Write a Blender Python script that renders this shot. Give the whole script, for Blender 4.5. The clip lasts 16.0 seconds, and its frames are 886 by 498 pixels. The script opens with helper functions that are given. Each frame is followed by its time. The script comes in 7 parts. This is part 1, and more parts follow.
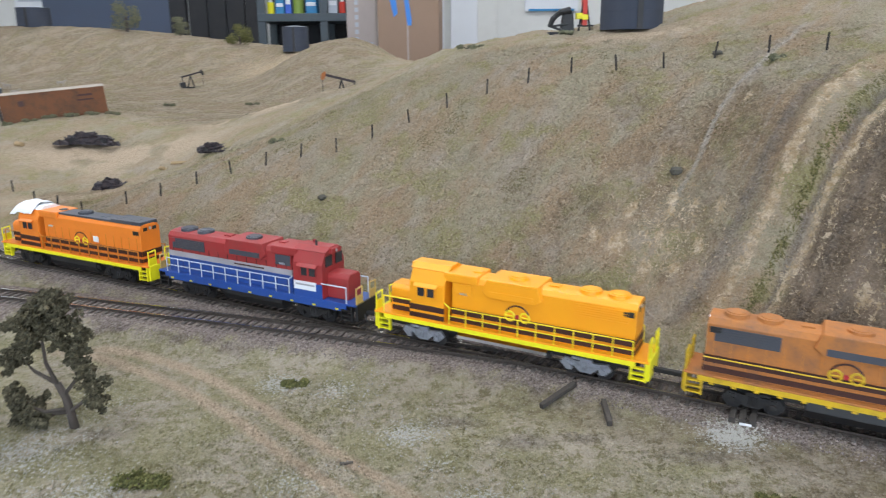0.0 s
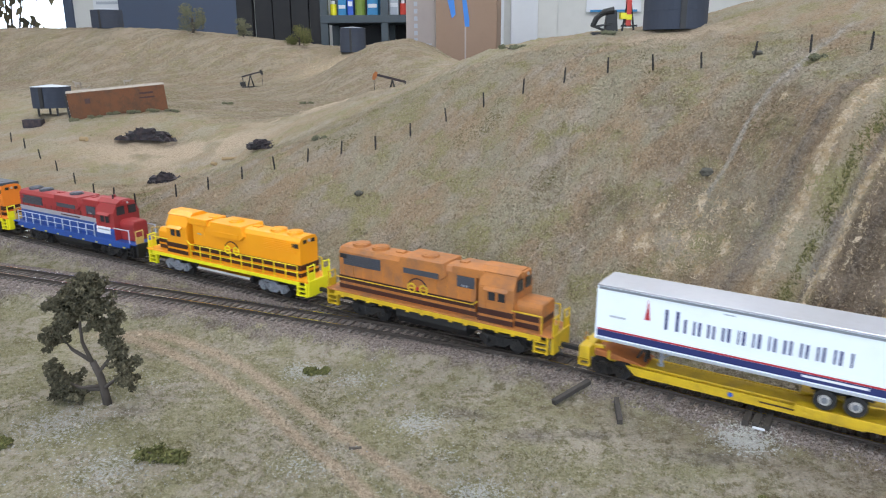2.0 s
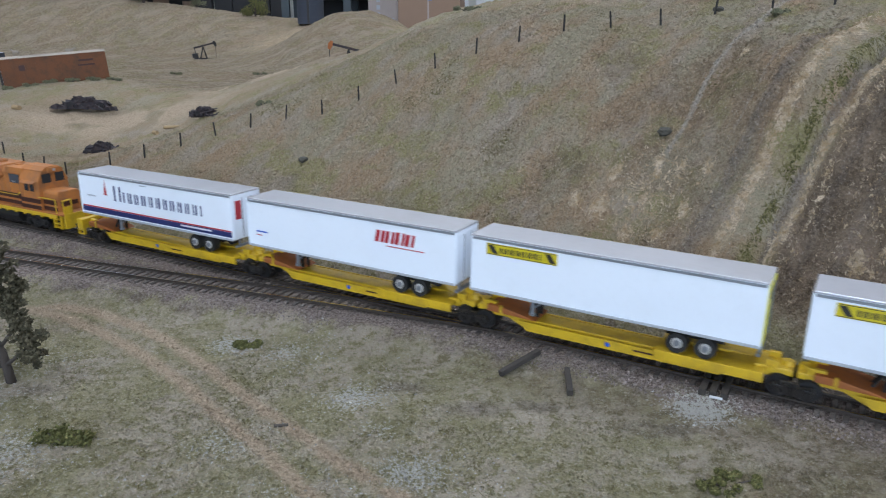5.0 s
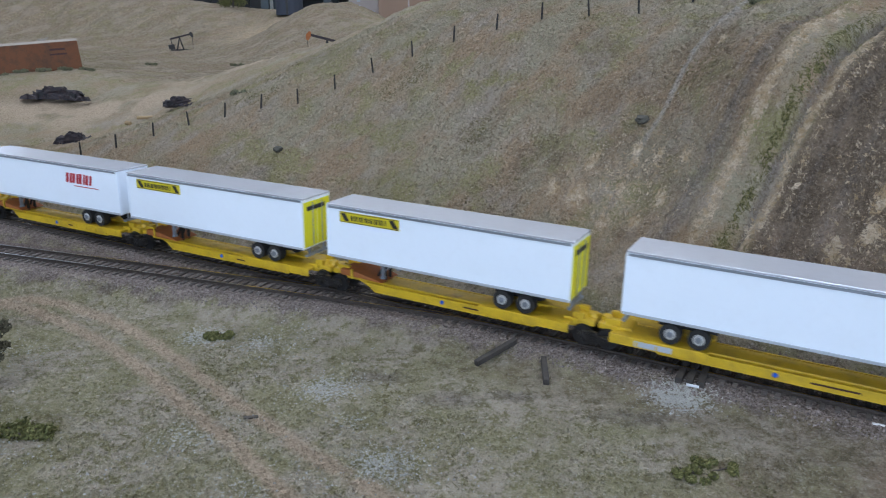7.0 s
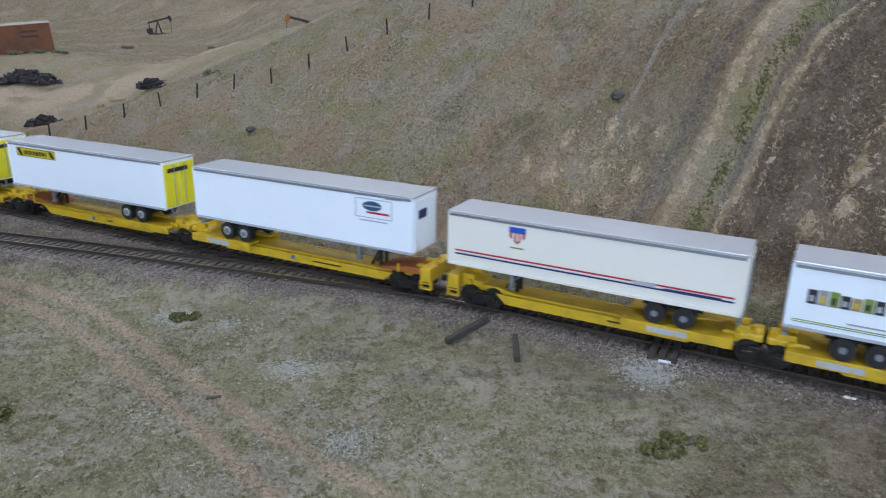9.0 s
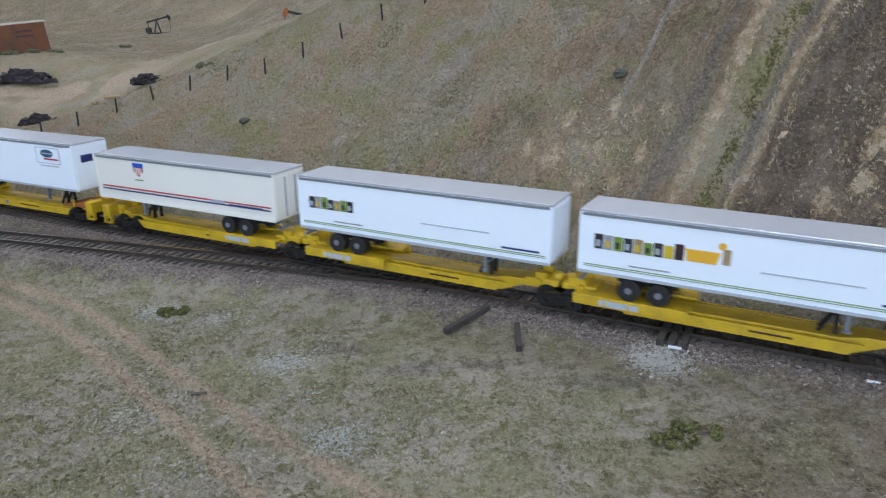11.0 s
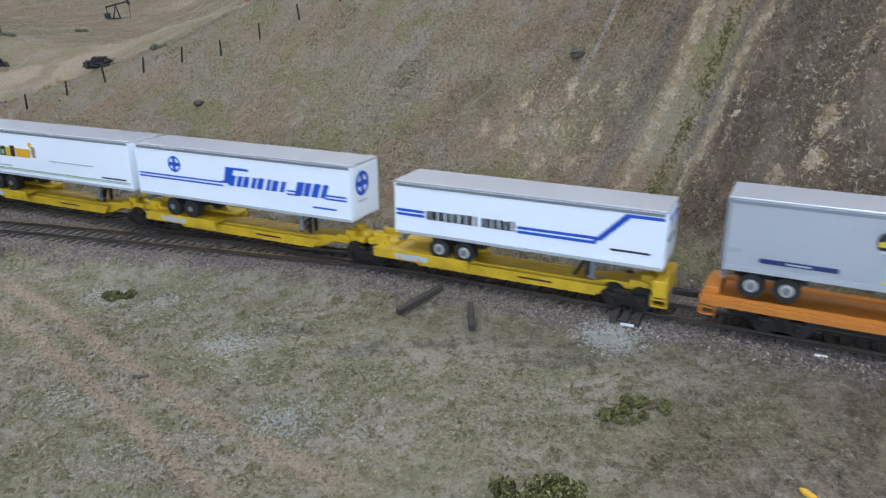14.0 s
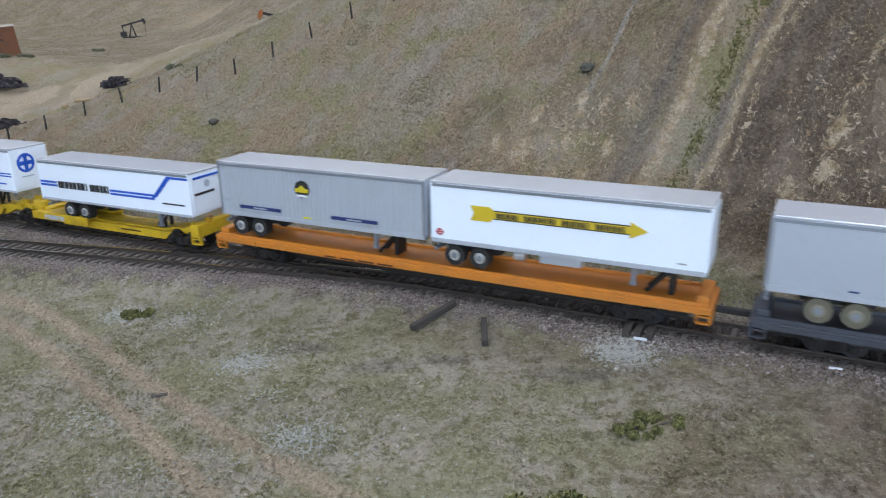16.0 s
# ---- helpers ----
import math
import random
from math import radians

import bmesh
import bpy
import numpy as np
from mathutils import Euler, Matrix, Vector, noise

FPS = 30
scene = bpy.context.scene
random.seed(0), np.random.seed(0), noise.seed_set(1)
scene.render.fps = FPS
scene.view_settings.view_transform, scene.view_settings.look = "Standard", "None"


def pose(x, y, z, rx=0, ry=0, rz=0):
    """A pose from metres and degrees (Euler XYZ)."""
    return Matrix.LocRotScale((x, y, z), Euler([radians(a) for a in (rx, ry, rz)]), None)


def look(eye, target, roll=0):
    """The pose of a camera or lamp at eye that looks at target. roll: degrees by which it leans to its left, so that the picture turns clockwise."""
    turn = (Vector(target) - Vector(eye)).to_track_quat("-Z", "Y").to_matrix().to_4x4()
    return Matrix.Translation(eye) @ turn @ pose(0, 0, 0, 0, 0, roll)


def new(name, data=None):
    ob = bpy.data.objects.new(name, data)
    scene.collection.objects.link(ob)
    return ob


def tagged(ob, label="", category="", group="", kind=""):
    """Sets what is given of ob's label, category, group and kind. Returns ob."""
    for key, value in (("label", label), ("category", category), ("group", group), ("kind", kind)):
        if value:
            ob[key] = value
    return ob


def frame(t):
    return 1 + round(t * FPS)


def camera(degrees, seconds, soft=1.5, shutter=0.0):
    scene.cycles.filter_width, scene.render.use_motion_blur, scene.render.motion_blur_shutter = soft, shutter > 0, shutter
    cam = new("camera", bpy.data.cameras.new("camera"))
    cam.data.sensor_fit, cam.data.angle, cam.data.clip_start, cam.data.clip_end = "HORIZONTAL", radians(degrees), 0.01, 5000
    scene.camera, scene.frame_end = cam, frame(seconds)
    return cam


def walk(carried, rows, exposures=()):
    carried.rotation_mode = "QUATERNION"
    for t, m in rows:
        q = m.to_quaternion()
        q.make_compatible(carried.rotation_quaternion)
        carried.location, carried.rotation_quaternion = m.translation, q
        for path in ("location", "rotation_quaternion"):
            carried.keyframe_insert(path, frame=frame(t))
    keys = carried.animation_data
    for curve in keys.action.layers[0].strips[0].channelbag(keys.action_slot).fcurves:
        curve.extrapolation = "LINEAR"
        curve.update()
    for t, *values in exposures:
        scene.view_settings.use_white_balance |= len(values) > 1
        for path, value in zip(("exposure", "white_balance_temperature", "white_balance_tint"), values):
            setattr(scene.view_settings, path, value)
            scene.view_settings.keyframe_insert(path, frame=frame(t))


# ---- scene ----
cam = camera(62.8, 16.0, soft=1.1, shutter=0.4)
PATH = [
    (0, (0.074, 0.088, 0.206), (0.124, 2.017, -0.32), -0.5),
    (0.5, (0.099, 0.078, 0.203), (0.011, 2.004, -0.329), -0.6),
    (1, (0.104, 0.075, 0.202), (0.02, 2.004, -0.32), -0.5),
    (1.5, (0.101, 0.077, 0.203), (0.004, 2.004, -0.324), -0.6),
    (2, (0.1, 0.079, 0.204), (-0.013, 2.007, -0.317), -0.4),
    (2.5, (0.099, 0.082, 0.202), (-0.013, 2.01, -0.317), -0.4),
    (3, (0.103, 0.084, 0.204), (-0.002, 2.013, -0.315), -0.9),
    (3.5, (0.103, 0.086, 0.206), (0.002, 2.015, -0.311), -1.1),
    (4, (0.103, 0.091, 0.195), (0.022, 2.015, -0.345), -0.3),
    (4.5, (0.11, 0.102, 0.189), (0.045, 2.021, -0.372), -0.3),
    (4.7, (0.113, 0.106, 0.186), (0.064, 2.024, -0.379), -0.2),
    (6.8, (0.12, 0.115, 0.179), (0.146, 2.027, -0.407), 0.2),
    (7, (0.12, 0.115, 0.178), (0.142, 2.028, -0.406), 0.2),
    (7.5, (0.121, 0.114, 0.176), (0.146, 2.025, -0.413), 0.4),
    (8, (0.123, 0.114, 0.173), (0.155, 2.023, -0.424), 0.4),
    (8.5, (0.126, 0.116, 0.169), (0.171, 2.02, -0.44), 0.6),
    (8.7, (0.128, 0.118, 0.17), (0.179, 2.02, -0.446), 0.4),
    (10.8, (0.136, 0.133, 0.16), (0.168, 2.036, -0.455), -1.3),
    (11, (0.137, 0.136, 0.158), (0.169, 2.036, -0.464), -1.3),
    (11.5, (0.14, 0.14, 0.155), (0.184, 2.036, -0.479), -1.4),
    (12, (0.142, 0.143, 0.156), (0.202, 2.037, -0.485), -1.3),
    (12.5, (0.142, 0.143, 0.159), (0.217, 2.042, -0.467), -1.4),
    (13, (0.142, 0.141, 0.157), (0.229, 2.039, -0.466), -1.1),
    (13.5, (0.145, 0.138, 0.154), (0.242, 2.036, -0.47), -1.1),
    (14, (0.147, 0.139, 0.15), (0.256, 2.029, -0.496), -0.9),
    (14.5, (0.147, 0.143, 0.147), (0.264, 2.027, -0.514), -0.7),
    (15, (0.147, 0.144, 0.154), (0.259, 2.034, -0.493), -1.4),
    (15.5, (0.146, 0.141, 0.156), (0.236, 2.039, -0.471), -1.7),
    (16, (0.148, 0.137, 0.154), (0.218, 2.037, -0.465), -2.0),
]
GAIN = [(0.0, 0.05, 6320, 15), (2.0, 0.05, 6270, 15), (3.5, -0.2, 6170, 15), (4.5, -0.34, 6020, 15), (7.0, -0.48, 5720, 15), (9.0, -0.46, 5770, 15), (13.0, -0.39, 5870, 15), (16.0, -0.28, 5920, 15)]
walk(cam, [(t, look(eye, target, roll)) for t, eye, target, roll in PATH], GAIN)

# ---- light ----
world = bpy.data.worlds.new("room_air")
world.use_nodes = True
world.node_tree.nodes["Background"].inputs[0].default_value = (0.82, 0.9, 1.0, 1)
world.node_tree.nodes["Background"].inputs[1].default_value = 0.35
scene.world = world
scene.view_settings.exposure = 0.0
LAMPS = [(-1.5, 0.1), (-0.1, 0.1), (1.3, 0.1), (-1.5, 1.6), (-0.1, 1.6), (1.3, 1.6), (-1.5, 3.1), (-0.1, 3.1), (1.3, 3.1)]
CEILING = 1.75
LAMP_POWER = 9.2
DAY_POWER = 74.0


def ceiling_lamps():
    for x, y in LAMPS:
        lamp = bpy.data.lights.new("tube_light", "AREA")
        lamp.shape, lamp.size, lamp.size_y = "RECTANGLE", 1.2, 0.22
        lamp.energy, lamp.color = LAMP_POWER, (0.87, 0.95, 1.0)
        ob = new("tube_light", lamp)
        ob.matrix_world = pose(x, y, CEILING - 0.11)
    # daylight through the wide window in the wall behind the aisle
    day = bpy.data.lights.new("window_daylight", "AREA")
    day.shape, day.size, day.size_y = "RECTANGLE", 3.4, 1.3
    day.energy, day.color = DAY_POWER, (0.69, 0.85, 1.0)
    new("window_daylight", day).matrix_world = pose(-0.3, -2.97, 0.75, 90, 0, 0)


ceiling_lamps()

# ---- materials ----


def nodes_of(name):
    m = bpy.data.materials.new(name)
    m.use_nodes = True
    return m, m.node_tree.nodes, m.node_tree.links, m.node_tree.nodes["Principled BSDF"]


def noise_at(nodes, links, scale, detail=4.0, rough=0.6):
    geo = nodes.new("ShaderNodeTexCoord")
    tex = nodes.new("ShaderNodeTexNoise")
    tex.inputs["Scale"].default_value = scale
    tex.inputs["Detail"].default_value = detail
    tex.inputs["Roughness"].default_value = rough
    links.new(geo.outputs["Object"], tex.inputs["Vector"])
    return tex.outputs["Fac"]


def blend(nodes, links, fac, a, b, mode="MIX"):
    mix = nodes.new("ShaderNodeMix")
    mix.data_type, mix.blend_type = "RGBA", mode
    for sock, val in ((mix.inputs[0], fac), (mix.inputs[6], a), (mix.inputs[7], b)):
        if isinstance(val, (tuple, list)):
            sock.default_value = (*val, 1)
        elif isinstance(val, (int, float)):
            sock.default_value = val
        else:
            links.new(val, sock)
    return mix.outputs[2]


def ramp(nodes, links, fac, lo, hi):
    r = nodes.new("ShaderNodeMapRange")
    r.inputs[1].default_value, r.inputs[2].default_value = lo, hi
    links.new(fac, r.inputs[0])
    return r.outputs[0]


def bump(nodes, links, bsdf, fac, strength, distance):
    b = nodes.new("ShaderNodeBump")
    b.inputs["Strength"].default_value, b.inputs["Distance"].default_value = strength, distance
    links.new(fac, b.inputs["Height"])
    links.new(b.outputs[0], bsdf.inputs["Normal"])


def paint(name, rgb, rough=0.5, metal=0.0, dirt=(0.09, 0.07, 0.05), amount=0.25, scale=60.0, relief=0.0):
    """A painted or moulded surface with grime at two scales."""
    m, n, l, b = nodes_of(name)
    wide = ramp(n, l, noise_at(n, l, scale), 0.45, 0.8)
    fine = ramp(n, l, noise_at(n, l, scale * 9), 0.5, 0.85)
    part_of = n.new("ShaderNodeMath")
    part_of.operation = "MULTIPLY_ADD"
    part_of.inputs[1].default_value, part_of.inputs[2].default_value = amount, 0.0
    l.new(wide, part_of.inputs[0])
    part_two = n.new("ShaderNodeMath")
    part_two.operation = "MULTIPLY_ADD"
    part_two.inputs[1].default_value = amount * 0.6
    l.new(fine, part_two.inputs[0])
    l.new(part_of.outputs[0], part_two.inputs[2])
    l.new(blend(n, l, part_two.outputs[0], rgb, dirt), b.inputs["Base Color"])
    b.inputs["Roughness"].default_value, b.inputs["Metallic"].default_value = rough, metal
    if relief:
        bump(n, l, b, noise_at(n, l, scale * 12), 0.5, relief)
    return m


def glow(name, rgb, strength):
    m, n, l, b = nodes_of(name)
    b.inputs["Base Color"].default_value = (0.8, 0.8, 0.8, 1)
    b.inputs["Emission Color"].default_value = (*rgb, 1)
    b.inputs["Emission Strength"].default_value = strength
    return m


def per_island(name, colours, rough=0.9):
    """Loose bits, each in a shade of its own."""
    m, n, l, b = nodes_of(name)
    geo = n.new("ShaderNodeNewGeometry")
    cr = n.new("ShaderNodeValToRGB")
    cr.color_ramp.interpolation = "LINEAR"
    els = cr.color_ramp.elements
    els[0].color, els[1].color = (*colours[0], 1), (*colours[-1], 1)
    for i, c in enumerate(colours[1:-1]):
        els.new((i + 1) / (len(colours) - 1)).color = (*c, 1)
    l.new(geo.outputs["Random Per Island"], cr.inputs[0])
    l.new(cr.outputs[0], b.inputs["Base Color"])
    b.inputs["Roughness"].default_value = rough
    return m


def per_object(name, a, c, rough=0.85, scale=300.0):
    m, n, l, b = nodes_of(name)
    info = n.new("ShaderNodeObjectInfo")
    base = blend(n, l, info.outputs["Random"], a, c)
    grain = ramp(n, l, noise_at(n, l, scale), 0.35, 0.75)
    l.new(blend(n, l, grain, base, tuple(v * 0.5 for v in a)), b.inputs["Base Color"])
    b.inputs["Roughness"].default_value = rough
    return m


def ground_material():
    """Scenery flock: grass, bare earth, ballast and scarps, by masks on the mesh."""
    m, n, l, b = nodes_of("scenery_flock")

    def mask(key):
        a = n.new("ShaderNodeAttribute")
        a.attribute_name = key
        return a.outputs["Fac"]

    def sums(a, b, times, plus):
        """a + (b - 0.5) * times + plus"""
        mul = n.new("ShaderNodeMath")
        mul.operation = "MULTIPLY_ADD"
        mul.inputs[1].default_value, mul.inputs[2].default_value = times, plus - 0.5 * times
        l.new(b, mul.inputs[0])
        add = n.new("ShaderNodeMath")
        l.new(a, add.inputs[0])
        l.new(mul.outputs[0], add.inputs[1])
        return add.outputs[0]

    def broken(key, grain, times=1.3, lo=0.36, hi=0.64):
        """A mask whose edge is frayed by the grain of the ground."""
        return ramp(n, l, sums(mask(key), grain, times, 0.0), lo, hi)

    def streaks(scale, stretch, detail=4.0, rough=0.6, warp=0.0):
        """Noise drawn out along the fall of the slope."""
        geo, turn, tex = n.new("ShaderNodeTexCoord"), n.new("ShaderNodeMapping"), n.new("ShaderNodeTexNoise")
        turn.vector_type = "TEXTURE"
        turn.inputs["Rotation"].default_value = (0, 0, radians(45))
        turn.inputs["Scale"].default_value = (stretch, 1, 1.4)
        tex.inputs["Scale"].default_value, tex.inputs["Detail"].default_value = scale, detail
        tex.inputs["Roughness"].default_value, tex.inputs["Distortion"].default_value = rough, warp
        l.new(geo.outputs["Object"], turn.inputs["Vector"])
        l.new(turn.outputs[0], tex.inputs["Vector"])
        return tex.outputs["Fac"]

    fine = noise_at(n, l, 520.0, 3.0, 0.75)
    grain = noise_at(n, l, 1000.0, 2.0, 0.6)
    mid = noise_at(n, l, 150.0, 5.0, 0.72)
    wide = noise_at(n, l, 26.0, 4.0, 0.6)
    fall = streaks(34.0, 4.0, 5.0, 0.62)
    patch = streaks(19.0, 2.2, 5.0, 0.65, 0.4)
    ropes = streaks(210.0, 0.7, 5.0, 0.72, 1.6)
    # flat ground
    grass = blend(n, l, ramp(n, l, wide, 0.42, 0.58), (0.46, 0.39, 0.3), (0.35, 0.312, 0.185))
    grass = blend(n, l, ramp(n, l, mid, 0.48, 0.6), grass, (0.265, 0.238, 0.128))
    grass = blend(n, l, ramp(n, l, fine, 0.54, 0.7), grass, (0.5, 0.455, 0.37))
    # hillside
    hill = blend(n, l, ramp(n, l, patch, 0.42, 0.58), (0.39, 0.278, 0.175), (0.37, 0.32, 0.22))
    hill = blend(n, l, ramp(n, l, fall, 0.5, 0.66), hill, (0.41, 0.34, 0.265))
    hill = blend(n, l, ramp(n, l, wide, 0.52, 0.64), hill, (0.32, 0.28, 0.14))
    hill = blend(n, l, ramp(n, l, ropes, 0.5, 0.66), hill, (0.245, 0.182, 0.118))
    hill = blend(n, l, ramp(n, l, fine, 0.55, 0.7), hill, (0.45, 0.375, 0.285))
    col = blend(n, l, mask("hill"), grass, hill)
    earth = blend(n, l, ramp(n, l, ropes, 0.38, 0.6), (0.22, 0.163, 0.112), (0.105, 0.076, 0.052))
    earth = blend(n, l, ramp(n, l, fall, 0.5, 0.62), earth, (0.275, 0.205, 0.148))
    earth = blend(n, l, ramp(n, l, fine, 0.56, 0.72), earth, (0.38, 0.305, 0.23))
    col = blend(n, l, broken("bare", mid, 1.0, 0.2, 0.8), col, earth)
    col = blend(n, l, broken("green", ropes, 2.0), col, blend(n, l, ramp(n, l, fine, 0.4, 0.62), (0.085, 0.082, 0.026), (0.215, 0.19, 0.075)))
    col = blend(n, l, broken("slick", mid, 0.8, 0.2, 0.9), col, blend(n, l, ramp(n, l, fine, 0.4, 0.6), (0.13, 0.106, 0.09), (0.235, 0.2, 0.175)))
    col = blend(n, l, broken("path", mid, 0.8, 0.2, 0.9), col, blend(n, l, ramp(n, l, fine, 0.4, 0.6), (0.33, 0.29, 0.245), (0.5, 0.445, 0.385)))
    col = blend(n, l, broken("tan", ropes, 2.7), col, blend(n, l, ramp(n, l, mid, 0.4, 0.6), (0.43, 0.305, 0.175), (0.64, 0.51, 0.365)))
    col = blend(n, l, mask("track"), col, blend(n, l, ramp(n, l, fine, 0.42, 0.62), (0.16, 0.125, 0.108), (0.36, 0.295, 0.262)))
    col = blend(n, l, broken("pale", fine, 2.2, 0.42, 0.6), col, (0.53, 0.51, 0.46))
    col = blend(n, l, broken("rut", mid, 1.0, 0.22, 0.78), col, blend(n, l, ramp(n, l, fine, 0.35, 0.65), (0.42, 0.32, 0.22), (0.58, 0.455, 0.33)))
    # shade in hollows between the crumbs and highlights on their tips, painted into the colour
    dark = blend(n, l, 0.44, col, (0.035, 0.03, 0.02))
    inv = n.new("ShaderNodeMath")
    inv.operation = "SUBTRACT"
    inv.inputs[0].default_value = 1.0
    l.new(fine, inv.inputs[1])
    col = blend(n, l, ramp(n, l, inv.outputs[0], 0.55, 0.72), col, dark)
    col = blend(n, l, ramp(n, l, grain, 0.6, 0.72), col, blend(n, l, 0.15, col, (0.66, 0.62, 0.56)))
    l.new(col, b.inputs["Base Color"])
    b.inputs["Roughness"].default_value = 0.95
    b.inputs["Specular IOR Level"].default_value = 0.15
    bump(n, l, b, sums(sums(fine, mid, 1.0, 0.0), ropes, 0.8, 0.0), 1.0, 0.004)
    return m


